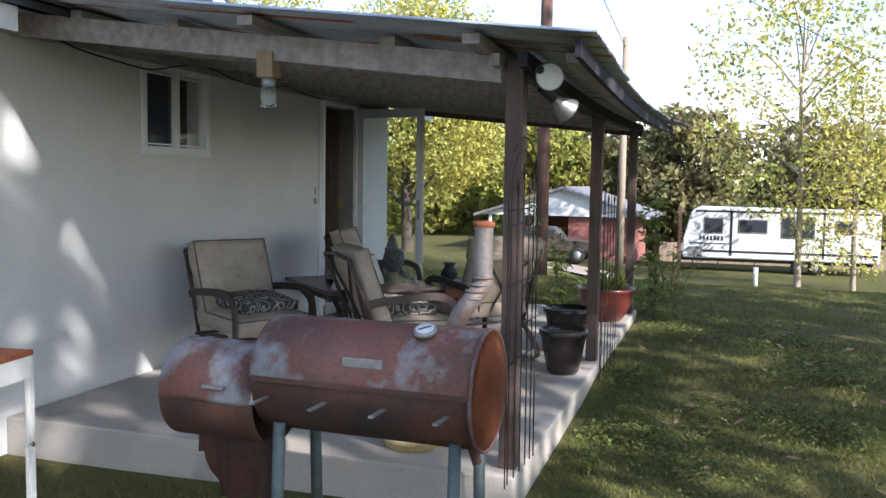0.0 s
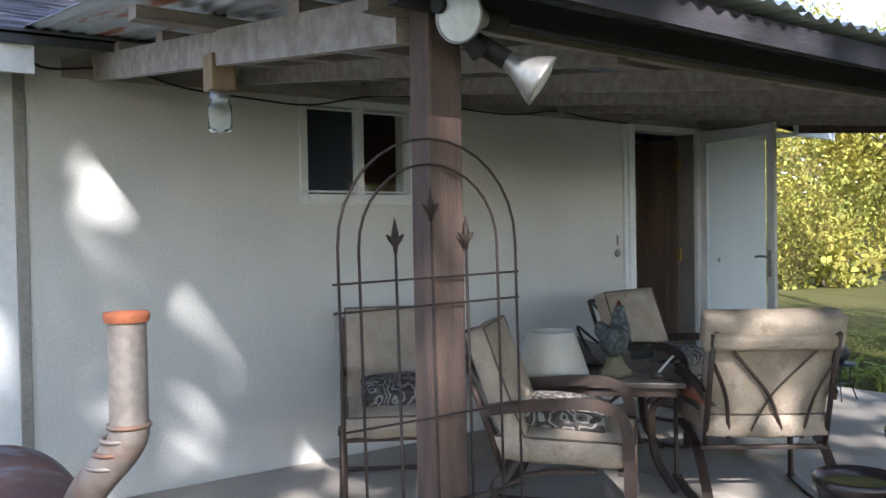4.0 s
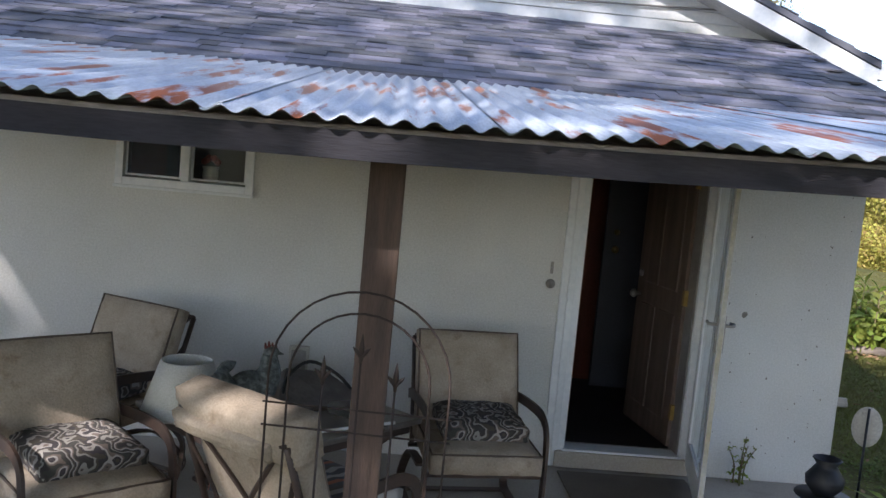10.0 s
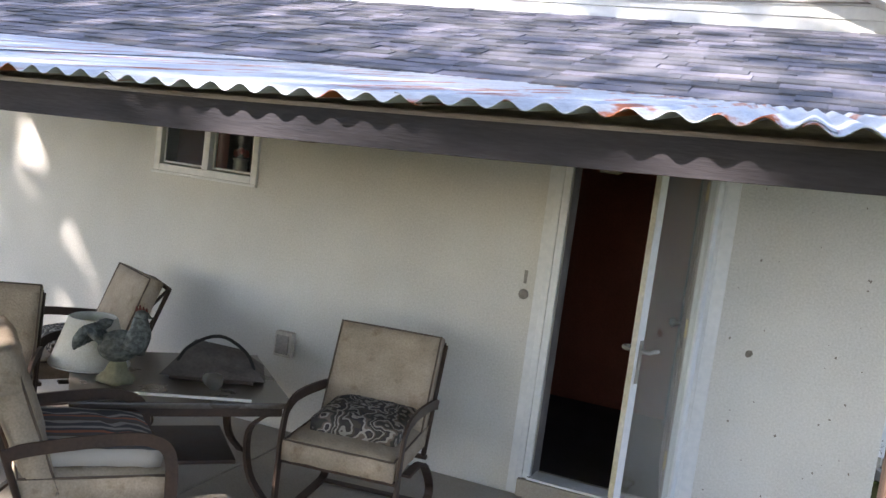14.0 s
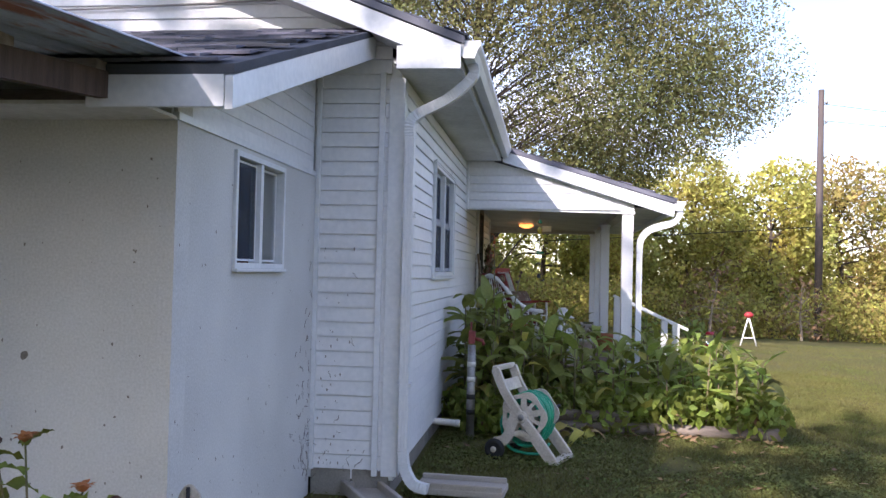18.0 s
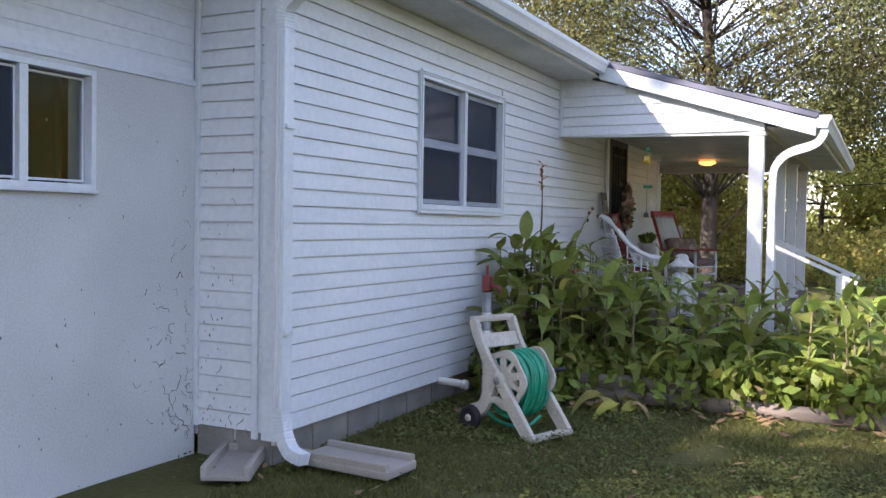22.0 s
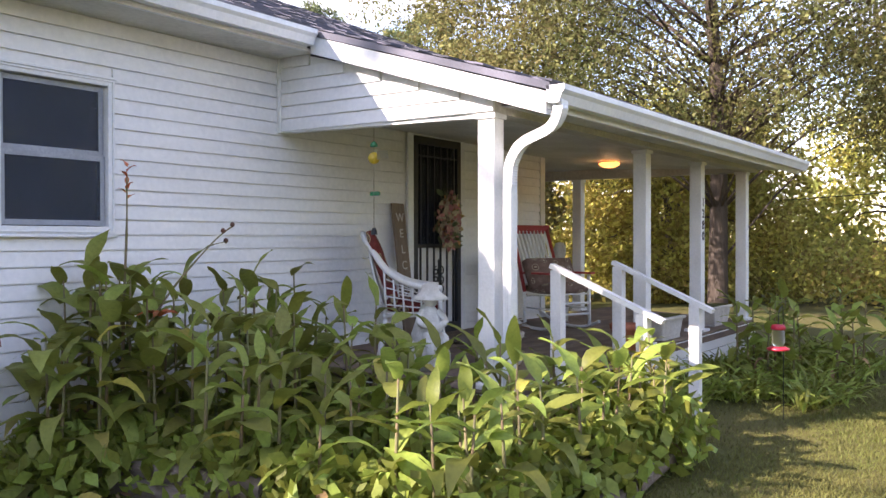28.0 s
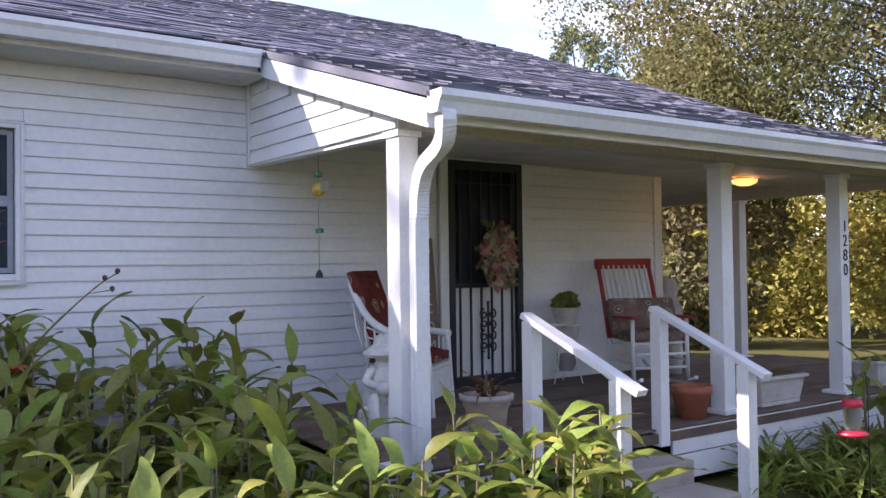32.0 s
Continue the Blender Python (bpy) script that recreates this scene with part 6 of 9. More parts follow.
# ---- dead vine tendrils clinging near the corner ----
vt = random.Random(14)
vines = bmesh.new()
for i in range(80):
    on_end = i < 66
    y = YG - 0.03 - abs(vt.gauss(0, 0.2)) if on_end else vt.uniform(XL + 0.04, XM - 0.2)
    z = 0.12 + abs(vt.gauss(0, 0.6))
    if on_end and not 0.1 < y < YG - 0.02:
        continue
    p, a = Vector((y, z, 0)), vt.uniform(0, 6.28)
    pts = []
    for k in range(vt.randint(4, 9)):
        pts.append((XL + 0.003, p.x, p.y) if on_end else (p.x, YG - 0.004, p.y))
        a += vt.uniform(-0.9, 0.9)
        p = p + Vector((math.cos(a), math.sin(a), 0)) * vt.uniform(0.006, 0.016)
        if on_end:
            p.x = min(p.x, YG - 0.02)
    tube(pts, vt.uniform(0.0008, 0.0018), 4, bm=vines)
tagged(part("vine_tendrils", vines, "bark", None), "dead brown vine tendrils stuck to the white wall", "vine", kind="stuff")

# ---- hose reel ----
reel = empty("hose_reel_cart", pose(6.09, 3.77, 0.0, 0, 0, -20), "beige plastic hose reel cart with coiled green hose", "hose reel")
HUB = (-0.03, 0.36)                        # the drum's axle, along and up


def plate(outline, y, thick, bm):
    """A flat plate cut to an outline in the x-z plane."""
    front = [bm.verts.new((x, y - thick / 2, z)) for x, z in outline]
    back = [bm.verts.new((x, y + thick / 2, z)) for x, z in outline]
    n = len(outline)
    for i in range(n):
        bm.faces.new((front[i], front[(i + 1) % n], back[(i + 1) % n], back[i]))
    bm.faces.new(front[::-1])
    bm.faces.new(back)


def annulus(r0, r1, y, thick, bm, n=48, scallop=0.0):
    """A flat ring round the axle; its outer edge may be scalloped."""
    rows = []
    for k in range(n):
        a = 2 * math.pi * k / n
        ro = r1 * (1 + scallop * math.cos(5 * a))
        rows.append([bm.verts.new((HUB[0] + r * math.cos(a), y + d, HUB[1] + r * math.sin(a))) for r, d in ((r0, -thick / 2), (ro, -thick / 2), (ro, thick / 2), (r0, thick / 2))])
    for k in range(n):
        p, q = rows[k], rows[(k + 1) % n]
        for i in range(4):
            bm.faces.new((p[i], q[i], q[(i + 1) % 4], p[(i + 1) % 4]))
    return bm


for s in (-1, 1):
    y = s * 0.185
    beam_pts = smooth_curve([(-0.27, y, 0.735), (-0.2, y, 0.58), (-0.08, y, 0.41), (0.08, y, 0.23), (0.25, y, 0.02)], 5)
    side = bar(beam_pts, 0.036, 0.075)
    bmesh.ops.bevel(side, geom=[e for e in side.edges], offset=0.006, segments=1, affect='EDGES')
    part("side_frame", side, "reel_plastic", reel)
    leg = bar(smooth_curve([(-0.08, y, 0.4), (-0.12, y, 0.27), (-0.17, y, 0.17), (-0.26, y, 0.13)], 5), 0.034, 0.085)
    bar(smooth_curve([(-0.2, y, 0.13), (-0.13, y, 0.2), (-0.05, y, 0.235), (0.04, y, 0.21), (0.12, y, 0.12), (0.2, y, 0.03)], 5), 0.03, 0.035, bm=leg)
    part("rear_leg", leg, "reel_plastic", reel)
    part("axle_boss", lathe([(0.0, -0.024), (0.045, -0.024), (0.05, -0.016), (0.05, 0.016), (0.045, 0.024), (0.0, 0.024)], 20), "reel_plastic", reel).matrix_basis = pose(HUB[0], y, HUB[1], 90, 0, 0)
    part("axle_cap", lathe([(0.0, -0.03), (0.027, -0.03), (0.027, 0.03), (0.0, 0.03)], 16), "frame_grey", reel).matrix_basis = pose(HUB[0], y, HUB[1], 90, 0, 0)
    yf = s * 0.145
    fl = annulus(0.15, 0.195, yf, 0.016, bmesh.new(), 60, 0.06)
    fl_ob = part("drum_flange", fl, "reel_plastic", reel, "beige slotted drum flange with a scalloped edge")
    part("hub_ring", annulus(0.03, 0.095, yf, 0.014, bmesh.new(), 32), "reel_plastic", fl_ob)
    for k in range(10):
        a = 2 * math.pi * (k + 0.5) / 10
        part("spoke", bar([(HUB[0] + 0.09 * math.cos(a), yf, HUB[1] + 0.09 * math.sin(a)), (HUB[0] + 0.16 * math.cos(a), yf, HUB[1] + 0.16 * math.sin(a))], 0.012, 0.03 if k % 2 else 0.05), "reel_plastic", fl_ob)
    wh = part("wheel", lathe([(0.0, -0.02), (0.045, -0.02), (0.05, -0.026), (0.076, -0.024), (0.085, -0.01), (0.085, 0.01), (0.076, 0.024), (0.05, 0.026), (0.045, 0.02), (0.0, 0.02)], 28), "black", reel, "black plastic wheel")
    wh.matrix_basis = pose(-0.25, s * 0.225, 0.085, 90, 0, 0)
    part("hub", lathe([(0.0, -0.03), (0.022, -0.03), (0.024, 0.03), (0.0, 0.03)], 16), "reel_plastic", wh)
part("handle", box(0.045, 0.406, 0.045, (-0.275, 0, 0.74), 0.014), "reel_plastic", reel)
part("cross_panel", box(0.022, 0.34, 0.1, (0, 0, 0), 0.008, None, pose(-0.2, 0, 0.6, 0, -24, 0)), "reel_plastic", reel)
part("foot_bar", box(0.075, 0.41, 0.034, (0.25, 0, 0.02), 0.01), "reel_plastic", reel)
part("axle", tube([(-0.25, -0.2, 0.085), (-0.25, 0.2, 0.085)], 0.012, 8), "steel", reel)
part("drum", lathe([(0.095, -0.14), (0.095, 0.14)], 24), "reel_plastic", reel).matrix_basis = pose(HUB[0], 0, HUB[1], 90, 0, 0)
part("crank", tube(smooth_curve([(HUB[0], 0.2, HUB[1]), (HUB[0], 0.24, HUB[1]), (0.1, 0.245, 0.4), (0.12, 0.31, 0.405)], 4), 0.016, 8), "black", reel)
hr = random.Random(6)
for layer in range(3):
    pts = []
    for i in range(8 * 20):
        a = i * 2 * math.pi / 20
        u = i / 159
        r = 0.125 + 0.026 * layer + 0.006 * math.sin(i * 0.43 + layer)
        sagged = max(0.0, -math.sin(a)) * (0.012 + 0.03 * layer)
        pts.append((HUB[0] + r * math.cos(a), (-0.115 + 0.23 * u) * (-1) ** layer + hr.uniform(-0.004, 0.004), HUB[1] + r * math.sin(a) - sagged))
    part("hose_coil", tube(pts, 0.0125, 6), "hose", reel, "coiled green garden hose")
part("hose_tail", tube(smooth_curve([(-0.16, -0.1, 0.42), (-0.24, -0.11, 0.3), (-0.19, -0.09, 0.1), (-0.04, -0.08, 0.05), (0.1, -0.05, 0.06), (0.12, 0.06, 0.12)], 5), 0.0125, 8), "hose", reel)

# ---- bed edging ----
def timber(p, q, label="weathered grey landscape timber edging the bed"):
    t = empty("landscape_timber", pose(0, 0, 0), label, "timber", "bed edging timbers")
    d = Vector(q) - Vector(p)
    n = 6
    pts = [Vector(p) + d * i / n + Vector((0, 0, 0.006 * noise.noise((i, p[0], 0)))) for i in range(n + 1)]
    part("log", tube(pts, [0.06 * (1 + 0.06 * noise.noise((i * 1.3, 0, p[1]))) for i in range(n + 1)], 12), "timber", t)
    return t


for p, q in (((5.75, 5.0, 0.05), (6.95, 5.12, 0.05)), ((6.98, 5.12, 0.05), (8.42, 5.06, 0.05)), ((5.72, 5.0, 0.05), (5.5, 5.0, 0.04)), ((8.42, 5.2, 0.04), (8.36, 6.6, 0.04)), ((8.36, 6.65, 0.04), (8.22, 8.0, 0.04)), ((5.92, 5.06, 0.155), (7.0, 5.15, 0.155))):
    timber(p, q)

# ---- porch stairs ----
steps = empty("porch_steps", pose(0, 0, 0), "low concrete steps up to the porch", "steps", kind="structure")
part("step", span(PX - 0.02, PX + 0.32, 8.12, 9.12, -0.1, 0.27, 0.012), "concrete", steps)
part("step", span(PX + 0.33, PX + 0.68, 8.12, 9.12, -0.1, 0.13, 0.012), "concrete", steps)


def stair_rail(y0, y1):
    t = empty("stair_rail", pose(0, 0, 0), "white painted timber stair handrail with two posts", "railing", "porch stair rails")
    a, b = Vector((PX - 0.07, y0, 1.24)), Vector((8.0, y1, 0.845))
    part("handrail", bar([a, b], 0.088, 0.036), "white_paint", t)
    for f, zb in ((0.06, 0.3), (0.83, -0.1)):
        p = a.lerp(b, f)
        part("post", span(p.x - 0.044, p.x + 0.044, p.y - 0.044, p.y + 0.044, zb, p.z - 0.012, 0.004), "white_paint", t)
    return t


stair_rail(8.03, 8.1)
stair_rail(9.19, 9.23)

# ---- porch door ----
pd = empty("door_3", pose(XM, PDOOR[0], floor_z(XM), 0, 0, 90), "black iron security door over a dark front door", "door", kind="structure")
pw, ph = PDOOR[1] - PDOOR[0], PDOOR[3] - floor_z(XM)
for x0, x1 in ((-0.085, -0.0), (pw, pw + 0.085)):
    part("casing", span(x0, x1, -0.03, 0.0, -0.02, ph + 0.08, 0.004), "trim_metal", pd)
part("head_casing", span(0.0, pw, -0.03, 0.0, ph + 0.002, ph + 0.08, 0.004), "trim_metal", pd)
part("front_door", span(0.01, pw - 0.01, 0.09, 0.13, 0, ph, 0.003), "door_blue", pd)
part("half_screen", span(0.07, pw - 0.07, 0.012, 0.018, 0.1, ph * 0.44), "white_paint", pd, "white lower kick panel")
# added mesh, only to darken what the upper glass mirrors
part("dimming_insect_screen", span(0.066, pw - 0.066, 0.006, 0.0065, ph * 0.46, ph - 0.076), "screen", pd, "fine dark insect screen, partly added to dull pane reflections")
dark_pane = part("pane", span(0.07, pw - 0.07, 0.012, 0.017, ph * 0.46, ph - 0.08), "glass", pd)
dark_pane.visible_shadow = False
fr = bmesh.new()
for x0, x1, z0, z1 in ((0.0, 0.065, 0.0, ph), (pw - 0.065, pw, 0.0, ph), (0.065, pw - 0.065, 0.0, 0.1), (0.065, pw - 0.065, ph - 0.075, ph)):
    span(x0, x1, -0.035, 0.004, z0, z1, 0.004, fr)
part("iron_frame", fr, "black_iron", pd)
part("mid_rail", span(0.065, pw - 0.065, -0.03, 0.002, ph * 0.44, ph * 0.44 + 0.035, 0.003), "black_iron", pd)
for i in range(6):
    x = 0.065 + (pw - 0.13) * (i + 0.5) / 6
    part("bar", span(x - 0.008, x + 0.008, -0.026, -0.01, 0.1, ph * 0.44), "black_iron", pd)
    part("bar", span(x - 0.008, x + 0.008, -0.026, -0.01, ph * 0.44 + 0.035, ph - 0.075), "black_iron", pd)
part("bar", span(0.065, pw - 0.065, -0.024, -0.012, ph * 0.9, ph * 0.9 + 0.014), "black_iron", pd)
orn = part("ornament", bar([(pw / 2, -0.036, 0.26), (pw / 2, -0.036, 0.72)], 0.016, 0.012), "black_iron", pd, "wrought iron scroll ornament")
for s in (-1, 1):
    for zc, flip in ((0.35, 1), (0.44, -1), (0.54, 1), (0.63, -1)):
        pts = []
        for q in range(18):
            a = -math.pi / 2 + q * 0.42
            r = 0.046 * (1 - q / 24)
            pts.append((pw / 2 + s * (0.045 + r * math.cos(a)), -0.036, zc + flip * r * math.sin(a)))
        part("scroll", tube(pts, 0.0075, 6), "black_iron", orn)
for z in (0.25, 0.73):
    part("finial", lathe([(0.0, -0.02), (0.016, 0.0), (0.0, 0.02)], 10, c=(pw / 2, -0.036, z)), "black_iron", orn)
part("door_handle", tube(smooth_curve([(pw - 0.04, -0.035, 0.98), (pw - 0.04, -0.08, 0.98), (pw - 0.12, -0.085, 0.985)], 4), 0.009, 8), "black_iron", pd)
part("lock", lathe([(0.0, 0.0), (0.024, 0.0), (0.02, 0.015), (0.0, 0.016)], 14), "black_iron", pd).matrix_basis = pose(pw - 0.035, -0.035, 1.1, 90, 0, 0)

# wreath of dried flowers on the door
M["petal_pink"] = mat("dusty_pink_petal", (0.42, 0.17, 0.17), 0.8, scale=9, vary=0.3)
M["petal_amber"] = mat("amber_petal", (0.46, 0.22, 0.08), 0.8, scale=9, vary=0.25)
M["petal_cream"] = mat("cream_petal", (0.4, 0.34, 0.24), 0.8, scale=9, vary=0.35)
wreath = empty("door_wreath", pose(XM + 0.05, PDOOR[0] + 0.47, 1.63), "full dried flower wreath in pink and cream on the door", "wreath")
wr = random.Random(21)


def petals(n, size, material, wide, proud):
    """Rounded cupped petals scattered through a hanging oval bouquet."""
    v, f = [], []
    for i in range(n):
        a, q = wr.uniform(0, 2 * math.pi), math.sqrt(wr.random())
        c = Vector((proud + 0.07 * (1 - q) + wr.uniform(0, 0.03), 0.17 * q * math.cos(a), 0.27 * q * math.sin(a)))
        d = Vector((wr.uniform(0.0, 0.7), wr.uniform(-1, 1), wr.uniform(-1, 1))).normalized()
        e = d.cross(Vector((1.0, wr.uniform(-0.6, 0.6), wr.uniform(-0.6, 0.6)))).normalized()
        up = d.cross(e) * size * 0.12
        k = len(v)
        sz = size * wr.uniform(0.7, 1.3)
        v += [c, c + d * sz * 0.35 + e * sz * wide, c + d * sz * 0.8 + e * sz * wide * 0.8 + up, c + d * sz + up, c + d * sz * 0.8 - e * sz * wide * 0.8 + up, c + d * sz * 0.35 - e * sz * wide]
        f += [(k, k + 1, k + 2, k + 3), (k, k + 3, k + 4, k + 5)]
    return mesh_of("petal", [tuple(q) for q in v], f, material)


for nm, n, mt, sz, wide in (("leaf_spray", 50, "dry_leaf", 0.12, 0.16), ("green_spray", 80, "fol_pine", 0.13, 0.18), ("pink_bloom", 150, "petal_pink", 0.06, 0.45), ("cream_bloom", 150, "petal_cream", 0.06, 0.45), ("amber_bloom", 40, "petal_amber", 0.05, 0.4)):
    o = new(nm, petals(n, sz, mt, wide, 0.05 if "bloom" in nm else 0.01))
    o.parent = wreath

# ---- porch furniture ----
rock = empty("rocking_chair", pose(5.85, 10.55, floor_z(5.85), 0, 0, 70) @ Matrix.Diagonal((0.97, 0.97, 0.97, 1)), "red and white slatted rocking chair with a patterned cushion", "rocking chair")
for s in (-1, 1):
    x = s * 0.27
    part("rocker", tube(smooth_curve([(x, -0.42, 0.1), (x, -0.2, 0.03), (x, 0.1, 0.025), (x, 0.42, 0.1), (x, 0.55, 0.16)], 5), 0.018, 8), "white_paint", rock)
    part("front_leg", tube([(x, -0.27, 0.05), (x, -0.26, 0.62)], 0.02, 10), "white_paint", rock)
    part("back_leg", tube([(x, 0.2, 0.05), (x, 0.2, 0.42)], 0.02, 10), "white_paint", rock)
    part("back_post", tube([(x * 0.98, 0.2, 0.38), (x, 0.3, 0.75), (x, 0.44, 1.14)], 0.021, 10), "red_paint", rock, "red painted back post")
    part("armrest", box(0.075, 0.55, 0.022, (x, -0.05, 0.63), 0.008), "red_paint", rock, "red painted armrest")
    part("side_rung", tube([(x, -0.27, 0.24), (x, 0.2, 0.24)], 0.012, 8), "white_paint", rock)
part("top_rail", box(0.6, 0.03, 0.1, (0, 0.435, 1.12), 0.01, None, None), "red_paint", rock, "red painted top rail")
part("low_rail", box(0.52, 0.025, 0.05, (0, 0.235, 0.5), 0.006), "white_paint", rock)
for i in range(9):
    x = -0.22 + i * 0.055
    part("back_slat", bar([(x, 0.235, 0.5), (x, 0.3, 0.78), (x, 0.43, 1.1)], 0.034, 0.01), "white_paint", rock)
for i in range(8):
    part("seat_slat", box(0.5, 0.05, 0.016, (0, -0.24 + i * 0.062, 0.4 - 0.004 * i), 0.004), "white_paint", rock)
for z in (0.18, 0.3):
    part("front_rung", tube([(-0.27, -0.27, z), (0.27, -0.27, z)], 0.013, 8), "white_paint", rock)
def rosette_cloth(name, ground_col, ring_col, eye_col, size):
    """Woven cloth printed with round rosettes."""
    m = mat(name, ground_col, 0.95, second=tuple(c * 0.7 for c in ground_col), scale=18, grain=120, bump=0.3, spec=0.1)
    t = m.node_tree
    b = t.nodes["Principled BSDF"]
    base = b.inputs["Base Color"].links[0].from_socket
    tc, vo, rp, mx = t.nodes.new("ShaderNodeTexCoord"), t.nodes.new("ShaderNodeTexVoronoi"), t.nodes.new("ShaderNodeValToRGB"), t.nodes.new("ShaderNodeMixRGB")
    vo.inputs["Scale"].default_value, vo.inputs["Randomness"].default_value = size, 0.55
    t.links.new(tc.outputs["Object"], vo.inputs["Vector"])
    el = rp.color_ramp.elements
    rp.color_ramp.interpolation = 'CONSTANT'
    el[0].position, el[0].color = 0.0, (*eye_col, 1)
    el[1].position, el[1].color = 0.13, (*ring_col, 1)
    for p, c, al in ((0.25, eye_col, 1), (0.32, ring_col, 1), (0.37, ground_col, 0)):
        e = el.new(p)
        e.color = (*c, al)
    t.links.new(vo.outputs["Distance"], rp.inputs["Fac"])
    t.links.new(rp.outputs["Alpha"], mx.inputs[0])
    t.links.new(base, mx.inputs[1])
    t.links.new(rp.outputs["Color"], mx.inputs[2])
    t.links.new(mx.outputs[0], b.inputs["Base Color"])
    return m


M["floral_cloth"] = rosette_cloth("brown_rosette_cloth", (0.24, 0.165, 0.14), (0.42, 0.37, 0.29), (0.13, 0.075, 0.065), 8.0)
pb = bmesh.new()
cushion(pb, 0.66, 0.34, 0.13, (0.02, 0.1, 0.62), 66, 31, 0.035)
cushion(pb, 0.5, 0.48, 0.09, (0.0, -0.03, 0.46), 0, 33, 0.02)
pil = empty("rocker_pillow", rock.matrix_basis.copy(), "brown and tan rosette pillow set in the rocking chair", "pillow")
part("pillow", pb, "floral_cloth", pil)

wk = empty("wicker_chair", pose(5.75, 8.05, floor_z(5.75), 0, 0, 128), "white wicker armchair with a red patterned cushion", "chair")
def loop(pts, r, mt="white_paint", nm="rim", par=None):
    return part(nm, tube(smooth_curve(pts, 5), r, 8), mt, par or wk)
for s in (-1, 1):
    loop([(s * 0.26, -0.28, 0.0), (s * 0.25, -0.26, 0.3), (s * 0.27, -0.24, 0.56)], 0.022, nm="front_leg")
    loop([(s * 0.24, 0.26, 0.0), (s * 0.23, 0.2, 0.3)], 0.022, nm="back_leg")
    loop([(s * 0.27, -0.26, 0.56), (s * 0.31, 0.0, 0.6), (s * 0.29, 0.2, 0.72), (s * 0.18, 0.36, 0.95), (0.0, 0.4, 1.02)], 0.028, nm="arm_rim")
    for k in range(7):
        u = k / 6
        part("weave", tube([(s * (0.27 + 0.02 * math.sin(u * 3)), -0.24 + 0.44 * u, 0.34), (s * (0.28 + 0.03 * math.sin(u * 3)), -0.24 + 0.46 * u, 0.56 + 0.16 * u ** 2)], 0.008, 6), "white_paint", wk)
    for k in range(5):
        part("weave", tube([(s * 0.27, -0.24 + 0.05 * k, 0.34 + 0.05 * k), (s * 0.29, 0.2, 0.36 + 0.07 * k)], 0.006, 6), "white_paint", wk)
for k in range(11):
    x = -0.24 + 0.048 * k
    part("back_cane", tube([(x, 0.2, 0.34), (x * 1.05, 0.3, 0.66), (x * 0.9, 0.38 - abs(x) * 0.2, 1.0 - (abs(x) / 0.26) ** 2 * 0.22)], 0.008, 6), "white_paint", wk)
for k in range(4):
    z = 0.42 + 0.13 * k
    part("back_weave", tube([(-0.27, 0.22 + 0.04 * k, z), (0, 0.25 + 0.05 * k, z), (0.27, 0.22 + 0.04 * k, z)], 0.007, 6), "white_paint", wk)
part("seat", box(0.52, 0.5, 0.04, (0, -0.02, 0.34), 0.015), "white_paint", wk)
part("skirt", box(0.5, 0.02, 0.2, (0, -0.26, 0.22), 0.006), "white_paint", wk)
M["red_cloth"] = rosette_cloth("red_rosette_cloth", (0.19, 0.045, 0.04), (0.36, 0.28, 0.17), (0.10, 0.06, 0.05), 6.5)
wc = bmesh.new()
cushion(wc, 0.5, 0.66, 0.07, (0, 0.235, 0.73), 70, 41, 0.015, False)
cushion(wc, 0.48, 0.46, 0.08, (0, -0.03, 0.41), 0, 44, 0.02, False)
wcu = empty("wicker_cushion", wk.matrix_basis.copy(), "red patterned cushion set on the wicker chair", "cushion")
part("cushion", wc, "red_cloth", wcu)


def garden_figure():
    """A seated child in a floppy hat on a flower-covered rock, cast in one piece."""
    bm = bmesh.new()
    lathe([(0.0, 0.0), (0.15, 0.0), (0.165, 0.04), (0.155, 0.12), (0.13, 0.19), (0.1, 0.24), (0.0, 0.26)], 22, bm=bm, wobble=0.16)
    fr_ = random.Random(3)
    for k in range(34):
        a, z = fr_.uniform(0, 2 * math.pi), fr_.uniform(0.02, 0.2)
        r = 0.155 - 0.25 * max(0.0, z - 0.1)
        bmesh.ops.create_icosphere(bm, subdivisions=1, radius=fr_.uniform(0.018, 0.032), matrix=pose(r * math.cos(a), r * math.sin(a), z))
    lathe([(0.11, 0.2), (0.125, 0.27), (0.1, 0.35), (0.075, 0.43), (0.06, 0.47), (0.035, 0.5), (0.0, 0.51)], 18, bm=bm, wobble=0.08)
    lathe([(0.0, 0.47), (0.045, 0.49), (0.06, 0.53), (0.055, 0.57), (0.0, 0.6)], 16, bm=bm, c=(0.01, -0.02, 0))
    lathe([(0.14, 0.535), (0.145, 0.545), (0.085, 0.585), (0.07, 0.6), (0.062, 0.645), (0.03, 0.665), (0.0, 0.668)], 22, bm=bm, c=(0.01, -0.02, 0), wobble=0.06)
    for q in (-1, 1):
        tube(smooth_curve([(q * 0.06, -0.03, 0.45), (q * 0.11, -0.08, 0.37), (q * 0.03, -0.13, 0.34)], 4), 0.027, 10, bm=bm)
        tube(smooth_curve([(q * 0.05, -0.06, 0.26), (q * 0.06, -0.16, 0.25), (q * 0.055, -0.17, 0.12)], 4), 0.036, 10, bm=bm)
    bmesh.ops.create_icosphere(bm, subdivisions=2, radius=0.05, matrix=pose(0.0, -0.15, 0.33))
    return bm


